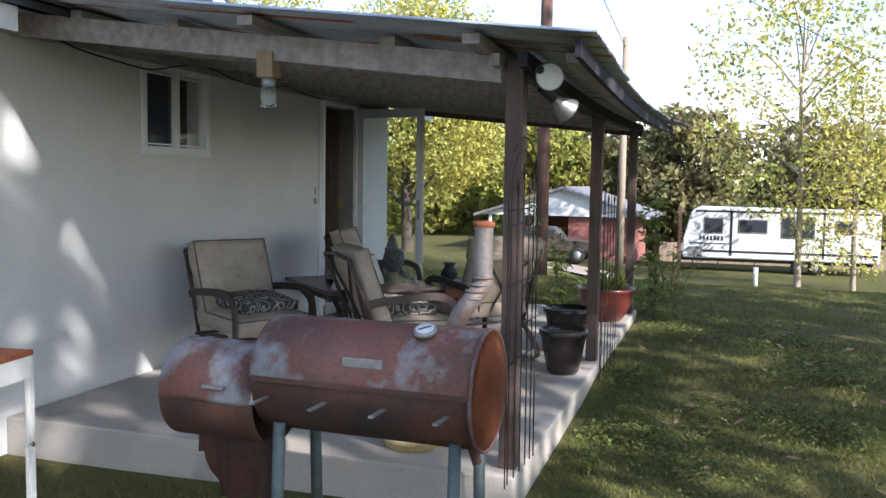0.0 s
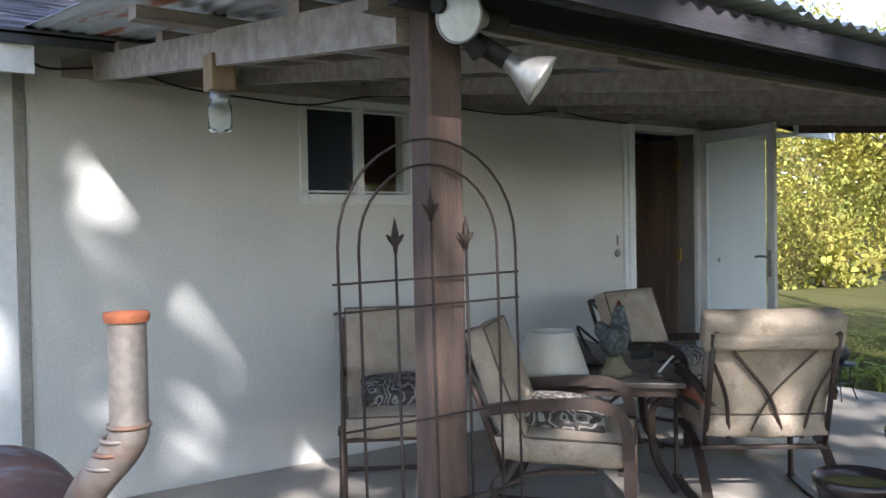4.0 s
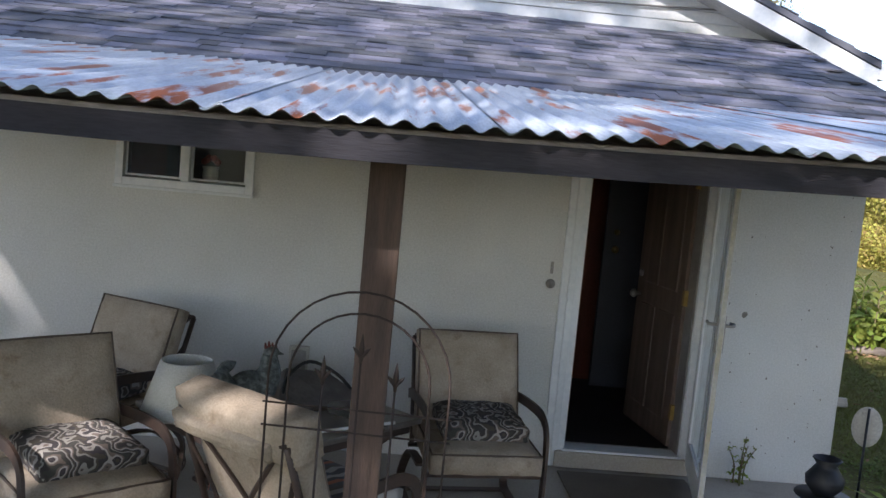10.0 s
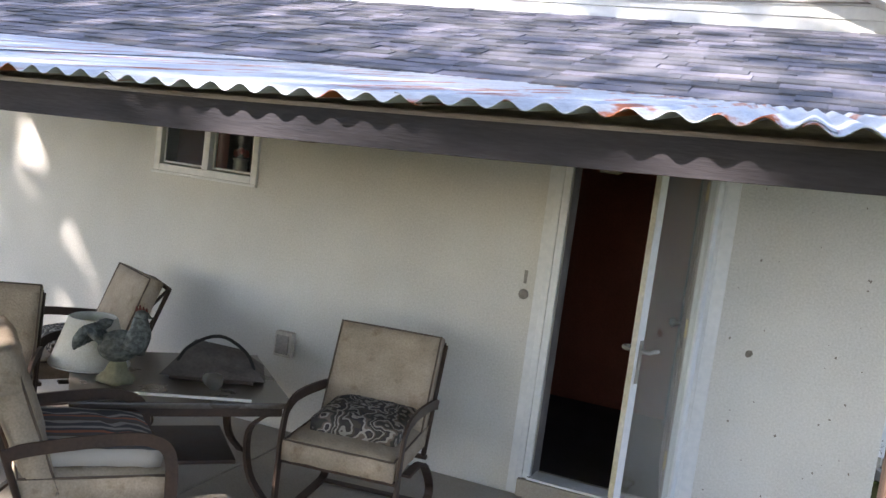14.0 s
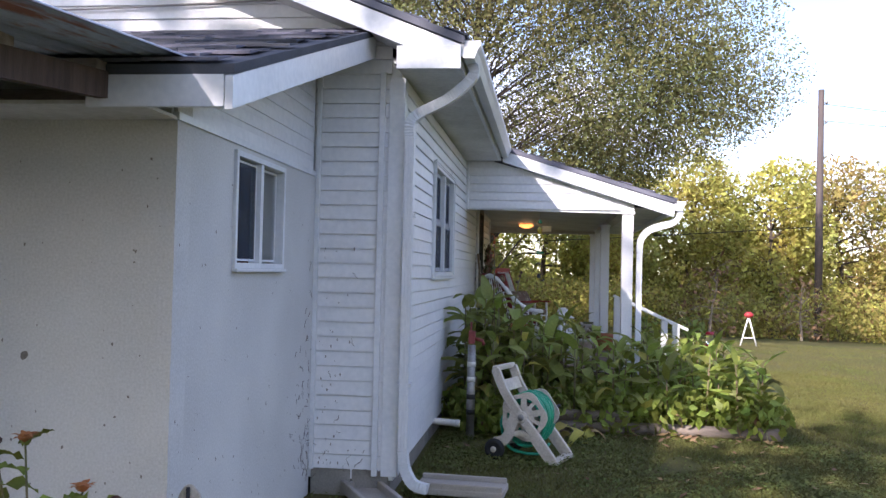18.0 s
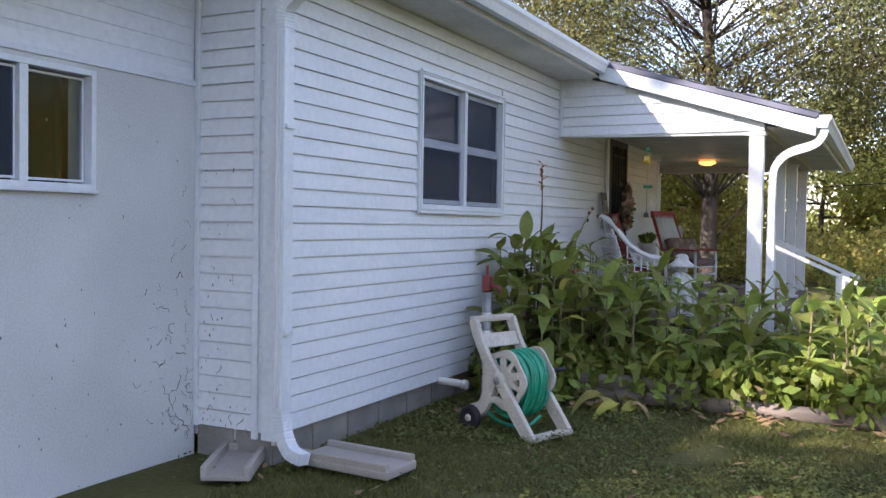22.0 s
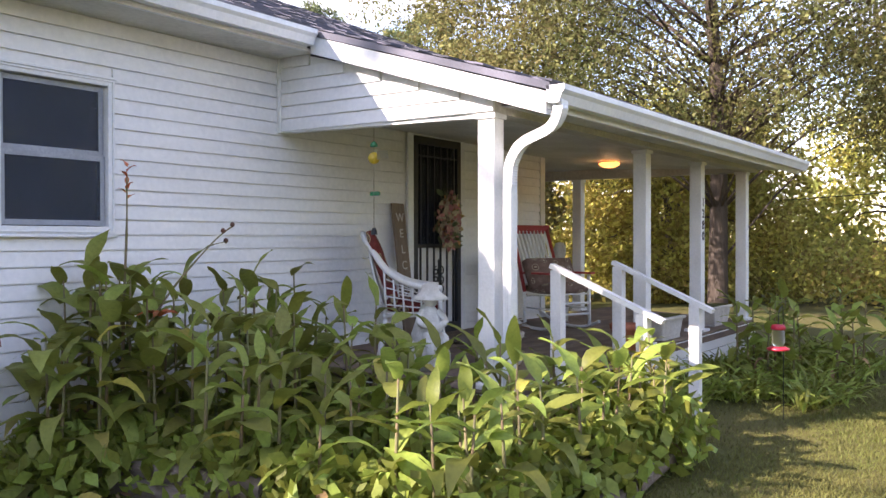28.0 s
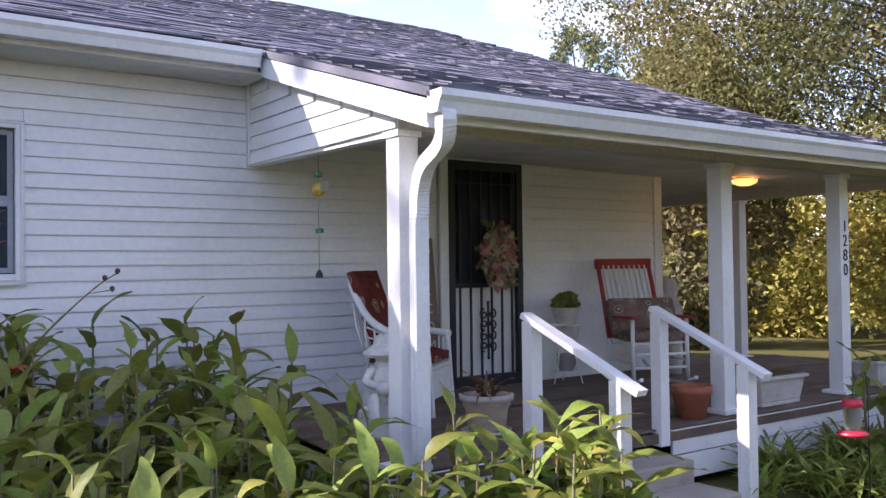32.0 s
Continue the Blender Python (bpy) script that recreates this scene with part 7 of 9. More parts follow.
M["white_stone"] = mat("whitewashed_cast_stone", (0.66, 0.66, 0.64), 0.9, second=(0.5, 0.5, 0.47), scale=9, grain=90, bump=0.5, stain=(0.3, 0.29, 0.26), stain_scale=11, stain_at=(0.62, 0.74))
fig = tagged(part("garden_statue", garden_figure(), "white_stone", None), "pale cast stone garden figure in a wide hat", "statue")
fig.matrix_basis = pose(6.36, 7.47, floor_z(6.36), 0, 0, 60)
fig2 = tagged(part("garden_statue", lathe([(0.0, 0.0), (0.1, 0.0), (0.11, 0.2), (0.09, 0.5), (0.12, 0.62), (0.06, 0.74), (0.075, 0.84), (0.05, 0.92), (0.0, 0.93)], 16, wobble=0.08), "cast_stone", None), "grey cast stone figure beside the rocking chair", "statue")
fig2.matrix_basis = pose(5.55, 11.25, floor_z(5.55))

sign = empty("welcome_sign", pose(XM + 0.2, 8.56, floor_z(5.3), 0, 0, 0) @ pose(0, 0, 0, -7, 0, 90), "tall brown board painted with a welcome greeting", "sign")
M["sign_wood"] = mat("brown_sign_board", (0.21, 0.16, 0.12), 0.9, scale=5, stretch=(5, 5, 0.6))
part("board", span(-0.09, 0.09, -0.012, 0.012, 0.0, 1.3, 0.004), "sign_wood", sign)


def lettering(text, size, parent, m, material, name="letter"):
    c = bpy.data.curves.new(name, "FONT")
    c.body, c.size, c.extrude = text, size, 0.002
    c.align_x, c.align_y = 'CENTER', 'CENTER'
    o = bpy.data.objects.new("tmp", c)
    scene.collection.objects.link(o)
    bpy.context.view_layer.update()
    me = bpy.data.meshes.new_from_object(o.evaluated_get(bpy.context.evaluated_depsgraph_get()))
    bpy.data.objects.remove(o)
    me.materials.append(M[material])
    ob = new(name, me)
    ob.parent = parent
    ob.matrix_basis = m
    return ob


for i, ch in enumerate("WELCOME"):
    lettering(ch, 0.115, sign, pose(0, -0.016, 1.16 - i * 0.15, 90, 0, 0), "cast_stone")
numbers = empty("house_number", pose(PX - 0.15 + 0.069, 11.65, 1.66), "black house number digits on the porch post", "house number")
for i, ch in enumerate("1280"):
    lettering(ch, 0.14, numbers, pose(0, 0, 0.19 - i * 0.125, 90, 0, 90), "black", "digit")

stand = empty("plant_stand", pose(5.42, 9.98, floor_z(5.42)), "white wire plant stand with a small pot below", "plant stand")
for k in range(3):
    a = radians(30 + 120 * k)
    part("leg", tube(smooth_curve([(0.13 * math.cos(a), 0.13 * math.sin(a), 0.52), (0.09 * math.cos(a), 0.09 * math.sin(a), 0.26), (0.15 * math.cos(a), 0.15 * math.sin(a), 0.0)], 4), 0.007, 6), "white_paint", stand)
for z, r in ((0.52, 0.14), (0.1, 0.12)):
    part("shelf", lathe([(0.0, z), (r, z), (r, z + 0.01), (0.0, z + 0.01)], 18), "white_paint", stand)
pot("flower_pot", pose(5.42, 9.98, floor_z(5.42) + 0.53), [(0.0, 0.0), (0.08, 0.0), (0.11, 0.08), (0.13, 0.14), (0.14, 0.15), (0.12, 0.15), (0.1, 0.12)], "cast_stone", "latticed grey flower pot with succulents")
pot("flower_pot", pose(5.42, 9.98, floor_z(5.42) + 0.11), [(0.0, 0.0), (0.06, 0.0), (0.09, 0.07), (0.075, 0.13), (0.09, 0.15), (0.07, 0.15), (0.06, 0.12)], "frame_grey", "small dark vase on the lower shelf")
M["pale_clay"] = mat("pale_pink_clay", (0.42, 0.30, 0.23), 0.85, second=(0.5, 0.42, 0.35), scale=9, grain=70, bump=0.3)
clay = pot("flower_pot", pose(6.64, 8.1, floor_z(6.64)), [(0.0, 0.02), (0.115, 0.02), (0.12, 0.035), (0.128, 0.05), (0.145, 0.17), (0.16, 0.185), (0.163, 0.215), (0.17, 0.22), (0.175, 0.255), (0.162, 0.26), (0.155, 0.23), (0.14, 0.2)], "pale_clay", "pale clay pot with a whitewashed rim beside the steps")
part("rim", lathe([(0.165, 0.22), (0.181, 0.222), (0.185, 0.26), (0.166, 0.264)], 28), "cast_stone", clay, "whitewashed rim")
part("saucer", lathe([(0.0, 0.0), (0.15, 0.0), (0.17, 0.03), (0.16, 0.03), (0.145, 0.012), (0.0, 0.012)], 28), "cast_stone", clay)
pot("flower_pot", pose(7.04, 9.69, floor_z(7.04)), [(0.0, 0.0), (0.1, 0.0), (0.135, 0.18), (0.15, 0.19), (0.155, 0.24), (0.14, 0.24), (0.125, 0.19)], "terracotta", "plain terracotta pot beside the post")
for x, y in ((6.99, 10.72), (6.95, 12.5)):
    tro = empty("stone_trough", pose(x, y, floor_z(x), 0, 0, 90), "pale cast stone trough planter on the porch edge", "planter")
    tb = box(0.6, 0.26, 0.2, (0, 0, 0.12), 0.02)
    for v in tb.verts:
        k = 0.82 + 0.18 * min(max(v.co.z / 0.2, 0), 1)
        v.co.x *= k
        v.co.y *= k
    part("trough", tb, "cast_stone", tro)
    part("rim", box(0.64, 0.3, 0.03, (0, 0, 0.215), 0.01), "cast_stone", tro)
    part("foot", box(0.5, 0.22, 0.025, (0, 0, 0.0125), 0.006), "cast_stone", tro)
    part("soil", box(0.56, 0.22, 0.01, (0, 0, 0.236), 0.003), "dirt", tro)
rug = empty("porch_mat", pose(5.75, 9.2, floor_z(5.75) + 0.005, 0, 2.6, 0), "grey woven door mat on the porch floor", "mat")
part("mat", box(0.55, 0.85, 0.012, (0, 0, 0.008), 0.004), "rubber_mat", rug)

# ceiling fan and its lamp
fan = empty("ceiling_fan", pose(5.79, 12.12, 2.45), "dark ceiling fan with a lit amber glass bowl", "ceiling fan")
part("rod", tube([(0, 0, 0.1), (0, 0, 0.02)], 0.014, 10), "black_iron", fan)
part("motor", lathe([(0.0, 0.04), (0.09, 0.035), (0.11, 0.0), (0.1, -0.03), (0.06, -0.045), (0.0, -0.046)], 24), "black_iron", fan)
for k in range(5):
    a = radians(20 + 72 * k)
    part("blade", box(0.46, 0.12, 0.008, (0.36, 0, 0.0), 0.003, None, pose(0, 0, 0, 10, 0, math.degrees(a))), "door_dark", fan)
part("light_bowl", lathe([(0.09, -0.05), (0.13, -0.06), (0.12, -0.09), (0.06, -0.115), (0.0, -0.12)], 24), "lamp_glow", fan, "glowing amber glass bowl")
bulb = new("fan_lamp", bpy.data.lights.new("fan_lamp", "POINT"))
bulb.data.energy, bulb.data.color, bulb.data.shadow_soft_size = 0.4, (1.0, 0.62, 0.3), 0.08
bulb.location = (5.79, 12.12, 2.25)

# wind chime
M["chime_green"] = mat("green_glass", (0.05, 0.25, 0.12), 0.2, scale=8)
M["chime_yellow"] = mat("yellow_glass", (0.5, 0.36, 0.04), 0.3, scale=8)
chime = empty("wind_chime", pose(6.08, 7.16, 1.48), "garden wind chime with a yellow flower and bell", "wind chime")
part("cord", tube([(0, 0, 0.03), (0, 0, 0.83)], 0.0025, 5), "steel", chime)
part("bell", lathe([(0.026, 0.0), (0.022, 0.03), (0.012, 0.05), (0.0, 0.055)], 14), "black_iron", chime)
part("flower", lathe([(0.0, -0.012), (0.045, -0.006), (0.045, 0.006), (0.0, 0.012)], 16), "chime_yellow", chime).matrix_basis = pose(0, 0, 0.58, 90, 0, 50)
part("top", lathe([(0.0, 0.0), (0.03, 0.005), (0.025, 0.03), (0.0, 0.05)], 14), "chime_green", chime).matrix_basis = pose(0, 0, 0.66)
part("wing", box(0.11, 0.004, 0.07, (0.085, 0, 0.6), 0.001, None, None), "frosted", chime, "clear plastic wing")
part("leaf", box(0.09, 0.004, 0.03, (0.01, 0, 0.31), 0.008, None, None), "chime_green", chime)
feeder = empty("hummingbird_feeder", pose(8.5, 9.3, 0.55), "red and clear hummingbird feeder on a garden hook", "bird feeder")
M["feeder_red"] = mat("red_plastic", (0.5, 0.02, 0.045), 0.35, scale=8)
part("base", lathe([(0.0, 0.0), (0.085, 0.0), (0.09, 0.015), (0.06, 0.03), (0.0, 0.032)], 20), "feeder_red", feeder)
part("bottle", lathe([(0.035, 0.03), (0.05, 0.06), (0.05, 0.15), (0.04, 0.17)], 18), "frosted", feeder)
part("cap", lathe([(0.055, 0.165), (0.06, 0.18), (0.05, 0.205), (0.0, 0.21)], 18), "feeder_red", feeder)
part("hook", tube(smooth_curve([(0, 0, 0.21), (0, 0.02, 0.3), (0.0, 0.1, 0.34), (0.0, 0.16, 0.25), (0, 0.17, -0.6)], 5), 0.0035, 6), "black_iron", feeder)


# ---- foliage ----
def leaf_cloud(name, centers, radii, n, size, material, seed, droop=0.2, thin=0.55):
    """Many small pointed leaves through lumpy volumes, joined in one mesh."""
    r = np.random.RandomState(seed)
    centers, radii = np.array(centers, float), np.array(radii, float)
    vol = radii ** 2
    pick = r.choice(len(centers), n, p=vol / vol.sum())
    d = r.normal(size=(n, 3))
    d /= np.linalg.norm(d, axis=1)[:, None]
    rad = radii[pick] * r.uniform(0.25, 1.0, n) ** thin
    c = centers[pick] + d * rad[:, None] * np.array([1, 1, 0.8])
    a = r.normal(size=(n, 3))
    a[:, 2] -= droop
    a /= np.linalg.norm(a, axis=1)[:, None]
    b = np.cross(a, r.normal(size=(n, 3)))
    b /= np.linalg.norm(b, axis=1)[:, None]
    s = size * r.uniform(0.6, 1.4, n)[:, None]
    v = np.stack([c - a * s * 0.5, c + b * s * 0.28, c + a * s * 0.5, c - b * s * 0.28], 1).reshape(-1, 3)
    me = bpy.data.meshes.new(name)
    me.vertices.add(4 * n)
    me.vertices.foreach_set("co", v.astype(np.float32).ravel())
    me.loops.add(4 * n)
    me.loops.foreach_set("vertex_index", np.arange(4 * n, dtype=np.int32))
    me.polygons.add(n)
    me.polygons.foreach_set("loop_start", np.arange(0, 4 * n, 4, dtype=np.int32))
    me.materials.append(M[material])
    me.update(calc_edges=True)
    return me


def tree(x, y, h, crown, n, size, leaf_mat, label, seed, trunk_r=0.2, base=0.3, bark="bark", clumps=16, name="tree", lean=0.0, lump=1.0, limb=1.0):
    """A tapered trunk with limbs and a lumpy crown of leaves: crown is its radius, base the height at which it starts."""
    r = random.Random(seed)
    z0 = ground_z(x, y)
    t = empty(name, pose(x, y, z0), label, "tree")
    top = Vector((lean, 0, h * 0.82))
    trunk_pts = [Vector((0, 0, -0.3)), Vector((0, 0, 0.2)), Vector((lean * 0.3 + r.uniform(-0.1, 0.1), r.uniform(-0.1, 0.1), h * 0.35)), Vector((lean * 0.7 + r.uniform(-0.2, 0.2), r.uniform(-0.2, 0.2), h * 0.6)), top]
    sm = smooth_curve(trunk_pts, 4)
    tb = tube(sm, [trunk_r * (1.25 if i < 2 else 1) * (1 - 0.85 * i / (len(sm) - 1)) for i in range(len(sm))], 10)
    cs, rs = [], []
    for k in range(clumps):
        a = k * 2.399 + r.uniform(-0.4, 0.4)
        u = (k + 0.5) / clumps
        zc = h * (base + (1 - base) * u)
        rr = crown * (math.sin(math.pi * min(0.15 + u * 0.8, 1.0)) ** 0.7) * r.uniform(0.45, 0.85)
        c = Vector((lean * u + rr * math.cos(a), rr * math.sin(a), zc - crown * 0.15))
        cs.append(tuple(c))
        rs.append(crown * r.uniform(0.28, 0.5) * lump)
        start = sm[min(len(sm) - 2, int(len(sm) * (0.35 + 0.5 * u)))]
        mid = (start + c) / 2 + Vector((0, 0, crown * 0.08))
        tube(smooth_curve([start, mid, c], 3), [trunk_r * limb * f for f in (0.32, 0.28, 0.24, 0.2, 0.14, 0.1, 0.06)], 6, bm=tb)
        for _ in range(3):
            e = c + Vector((r.uniform(-1, 1), r.uniform(-1, 1), r.uniform(-0.4, 1))) * rs[-1] * 0.9
            tube([mid.lerp(c, 0.7), e], [trunk_r * limb * 0.09, trunk_r * limb * 0.03], 5, bm=tb)
    part("trunk", tb, bark, t)
    o = new("crown", leaf_cloud("crown", cs, rs, n, size, leaf_mat, seed))
    o.parent = t
    return t


# trees across the yard, east
tree(26, 7.6, 9.0, 4.8, 40000, 0.16, "fol_yellow", "broad yellow-green tree on the lawn", 1, 0.28, 0.42, clumps=26)
tree(31, 17.3, 6.6, 2.7, 10000, 0.14, "fol_rust", "small russet-tinged round tree on the lawn", 2, 0.16, 0.25, clumps=18)
tree(38, 26, 12, 5.0, 16000, 0.24, "fol_yellow", "tall yellow tree beyond the lawn", 3, 0.3, 0.2, clumps=24)
tree(23, 14, 10.5, 4.2, 26000, 0.15, "fol_yellow", "bright yellow-green tree beside the lane", 4, 0.25, 0.25, clumps=22)
tree(38, -7.0, 14.5, 5.0, 5200, 0.25, "fol_yellow", "thin sparse tree with pale trunk and yellow leaves", 5, 0.2, 0.3, "pale_bark", 20)
tree(37, -9.2, 9.5, 3.0, 3200, 0.2, "fol_yellow", "slender leaning yellow tree beside the caravan", 6, 0.16, 0.15, "pale_bark", 18, lean=-0.8)
for i, (x, y, h, c, mt) in enumerate(((60, -1.2, 9.6, 4.6, "fol_dark"), (64, -11, 9, 5.5, "fol_dark"), (66, -20, 10, 6, "fol_dark"), (60, 9, 9, 5, "fol_green"), (64, 19, 11, 6.5, "fol_green"), (56, 30, 12, 6.5, "fol_yellow"), (70, -32, 11, 7, "fol_dark"), (62, 4, 8.5, 5, "fol_dark"), (72, 12, 12, 7, "fol_dark"), (50, 40, 12, 7, "fol_green"))):
    tree(x, y, h, c, 7000, 0.56, mt, "rounded woodland tree beyond the neighbouring house", 20 + i, 0.3, 0.12, clumps=20)
# woods behind the porch, north
oak = tree(4.2, 21.5, 13.0, 9.2, 270000, 0.088, "fol_oak", "large spreading oak with dark autumn leaves behind the porch", 40, 0.29, 0.42, "dark_bark", clumps=110, lump=0.48, limb=0.36)
woods = [(-22, 36, 9, 5, "fol_bright"), (-14, 33, 8, 4.5, "fol_yellow"), (-8, 30, 7, 4, "fol_rust"), (-3, 34, 7.5, 4.2, "fol_yellow"), (1.5, 31, 5.8, 3.4, "fol_bright"), (6, 36, 6.5, 3.8, "fol_yellow"),
         (9.5, 35, 5.6, 3.0, "fol_yellow"), (12.5, 37, 7.0, 3.6, "fol_bright"), (15.5, 35, 6.6, 3.2, "fol_yellow"), (19, 37, 7.0, 3.8, "fol_rust"), (23, 36, 6.6, 3.8, "fol_bright"), (27, 40, 8, 4.5, "fol_yellow"),
         (-18, 26, 8, 4.5, "fol_dark"), (-11, 24, 7, 4, "fol_bright"), (-5, 26.5, 6, 3.5, "fol_bright"), (33, 42, 9, 5, "fol_bright"), (-28, 30, 10, 6, "fol_dark"), (1, 27, 5, 3.0, "fol_bright"), (-1.5, 20, 5.5, 2.6, "fol_dark")]
for i, (x, y, h, c, mt) in enumerate(woods):
    tree(x, y, h + 0.6, c, 22000 if y < 32 else 15000, 0.16 if y < 32 else 0.2, mt, {"fol_bright": "green woodland tree behind the yard", "fol_yellow": "yellow autumn tree in the wood's edge", "fol_rust": "russet autumn tree in the wood's edge", "fol_dark": "dark green cedar-like tree behind the yard"}[mt], 60 + i, 0.18, 0.06, clumps=20)
for i, (x, y, h, c) in enumerate(((-21, 36, 14.6, 2.6), (-16, 36.5, 12.6, 1.9), (-14, 36, 13.2, 2.1), (-25, 38, 13.0, 2.4))):
    tree(x, y, h, c, 9000, 0.17, "fol_pine", "tall dark pine above the roof line", 90 + i, 0.2, 0.62, clumps=34, name="pine_tree", lump=0.55)
tree(11.4, 25.5, 2.6, 1.3, 260, 0.16, "dry_leaf", "bare brown shrub with few leaves at the wood's edge", 95, 0.06, 0.1, "pale_bark", 14, name="shrub")
tree(14.5, 26.5, 2.2, 1.2, 260, 0.16, "dry_leaf", "dry brown shrub at the wood's edge", 96, 0.06, 0.1, "pale_bark", 12, name="shrub")
# underbrush along the wood's foot
ub_c, ub_r = [], []
ur = random.Random(8)
for i in range(120):
    x = ur.uniform(-26, 30)
    y = 25.5 + 0.12 * abs(x - 3) + ur.uniform(0, 5)
    ub_c.append((x, y, ground_z(x, y) + ur.uniform(0.3, 1.2)))
    ub_r.append(ur.uniform(0.7, 1.4))
for nm, mt, sd, n in (("underbrush", "fol_yellow", 7, 20000), ("underbrush", "fol_bright", 9, 20000), ("underbrush", "fol_rust", 10, 11000)):
    tagged(new(nm, leaf_cloud(nm, ub_c, ub_r, n, 0.15, mt, sd)), "tangled autumn underbrush along the wood", "underbrush", kind="stuff")
# far woods closing the view
for nm, mt, sd, (xa, xb, ya, yb), top in (("far_woods", "fol_green", 171, (-60, 60, 46, 58), 6.5), ("far_woods", "fol_dark", 172, (74, 90, -60, 50), 7.5)):
    wr = random.Random(sd)
    cs = [(wr.uniform(xa, xb), wr.uniform(ya, yb), wr.uniform(-3.5, top - 2.5)) for _ in range(150)]
    tagged(new(nm, leaf_cloud(nm, cs, [wr.uniform(2.0, 3.4) for _ in cs], 22000, 0.8, mt, sd)), "distant dense woods beyond the fields", "woods", kind="stuff")
# shade trees behind the walker, towards the sun
for i, (x, y, h, c, n) in enumerate(((-8.6, -13.5, 13, 5.0, 2200), (-3.0, -15.5, 16.5, 5.5, 4200), (3.2, -15.5, 17, 6.0, 4800), (9.5, -17, 16, 5.5, 4000), (-14.5, -10, 12, 4.5, 2500), (15.5, -20, 15, 5.0, 3200))):
    tree(x, y, h, c, n, 0.38, "fol_green", "tall shade tree on the sunny side of the yard", 110 + i, 0.3, 0.3, clumps=24)


tree(-11.0, -16.0, 20.0, 5.6, 1900, 0.38, "fol_green", "tall shade tree on the sunny side of the yard", 118, 0.32, 0.8, clumps=18)

# ---- broad leaved plants in the beds ----
def blade_leaf(length, width, bend, fold=0.25, n=6, seed=0):
    """One lance-shaped leaf along +y, arching down, folded along its rib."""
    v, f = [], []
    r = random.Random(seed)
    for i in range(n + 1):
        u = i / n
        w = width * (math.sin(math.pi * (0.06 + 0.94 * u) ** 0.75) ** 0.9) * 0.5 + 0.002
        a = bend * u
        y = length * (math.sin(a) / bend if bend > 0.01 else u)
        z = length * ((1 - math.cos(a)) / bend if bend > 0.01 else 0) * -1
        wav = 0.012 * math.sin(u * 9 + seed)
        v += [(-w, y, z + w * fold + wav), (0, y, z), (w, y, z + w * fold - wav)]
    for i in range(n):
        k = 3 * i
        f += [(k, k + 1, k + 4, k + 3), (k + 1, k + 2, k + 5, k + 4)]
    return v, f


canna_leaves = []
for k in range(6):
    v, f = blade_leaf(0.30 + 0.05 * (k % 3), 0.085 + 0.02 * (k % 2), 0.5 + 0.25 * k, 0.3, 6, k)
    canna_leaves.append(mesh_of("leaf", v, f, "leaf", True))
broad_leaves = []
for k in range(6):
    v, f = blade_leaf(0.34 + 0.05 * (k % 3), 0.12 + 0.02 * (k % 2), 0.7 + 0.28 * k, 0.22, 7, k + 8)
    broad_leaves.append(mesh_of("leaf", v, f, "leaf_deep", True))
yellow_leaves = []
for k in range(2):
    v, f = blade_leaf(0.3, 0.085, 1.3 + 0.5 * k, 0.3, 6, k + 15)
    yellow_leaves.append(mesh_of("leaf", v, f, "leaf_yellow", True))
dry_meshes = []
for k in range(3):
    v, f = blade_leaf(0.26, 0.05, 2.2 + 0.3 * k, 0.5, 6, k + 20)
    dry_meshes.append(mesh_of("leaf", v, f, "dry_leaf", True))
stalks = {}


def canna(x, y, h, r, z=0.0, leaves=9, broad=False):
    t = empty("canna_plant", pose(x, y, z, 0, 0, r.uniform(0, 360)), "broad leaved canna plant in the garden bed", "plant", "cannas in the bed")
    key = round(h, 1)
    if key not in stalks:
        bm = tube([(0, 0, -0.03), (0.01, 0, key * 0.5), (0.03, 0.01, key)], [0.012, 0.010, 0.005], 6)
        me = bpy.data.meshes.new("stalk")
        bm.to_mesh(me)
        bm.free()
        me.materials.append(M["stem"])
        stalks[key] = me
    shared("stalk", stalks[key], t, pose(0, 0, 0))
    for i in range(leaves):
        u = (i + 1) / leaves
        dry = i < 2 and r.random() < 0.6
        me = r.choice(dry_meshes) if dry else r.choice(yellow_leaves) if r.random() < (0.14 if i < 4 else 0.04) else r.choice(broad_leaves if broad and r.random() < 0.8 else canna_leaves)
        s = r.uniform(0.75, 1.2) * (1.0 if u < 0.8 else 0.8)
        shared("leaf", me, t, pose(0.03 * u, 0, key * (0.12 + 0.86 * u), 16 + 46 * u + r.uniform(-20, 18), r.uniform(-16, 16), i * 137 + r.uniform(-25, 25)) @ Matrix.Diagonal((s, s, s, 1)))
    return t


pr_ = random.Random(17)
spots = []
for i in range(400):
    x, y = pr_.uniform(5.42, 8.3), pr_.uniform(5.12, 8.0)
    if y > 6.8 and x < 7.42:
        continue
    if y > 7.3 and x < 7.55:
        continue
    if all((x - a) ** 2 + (y - b) ** 2 > 0.034 for a, b in spots):
        spots.append((x, y))
spots = spots[:112]
for x, y in spots:
    tall = 0.72 + 0.5 * max(0, 1 - (x - 5.4) / 1.5) + 0.06 * math.sin(3 * x) + pr_.uniform(-0.1, 0.1)
    if y > 7.3:
        tall -= 0.12
    canna(x, y, tall, pr_, 0.0, 9 if x < 7 else 8, x + pr_.uniform(-0.6, 0.6) < 6.5)
near_wall = []
for i in range(200):
    x, y = pr_.uniform(5.36, 6.0), pr_.uniform(4.72, 5.5)
    if all((x - a) ** 2 + (y - b) ** 2 > 0.018 for a, b in near_wall) and (x - 5.5) ** 2 + (y - 4.52) ** 2 > 0.03:
        near_wall.append((x, y))
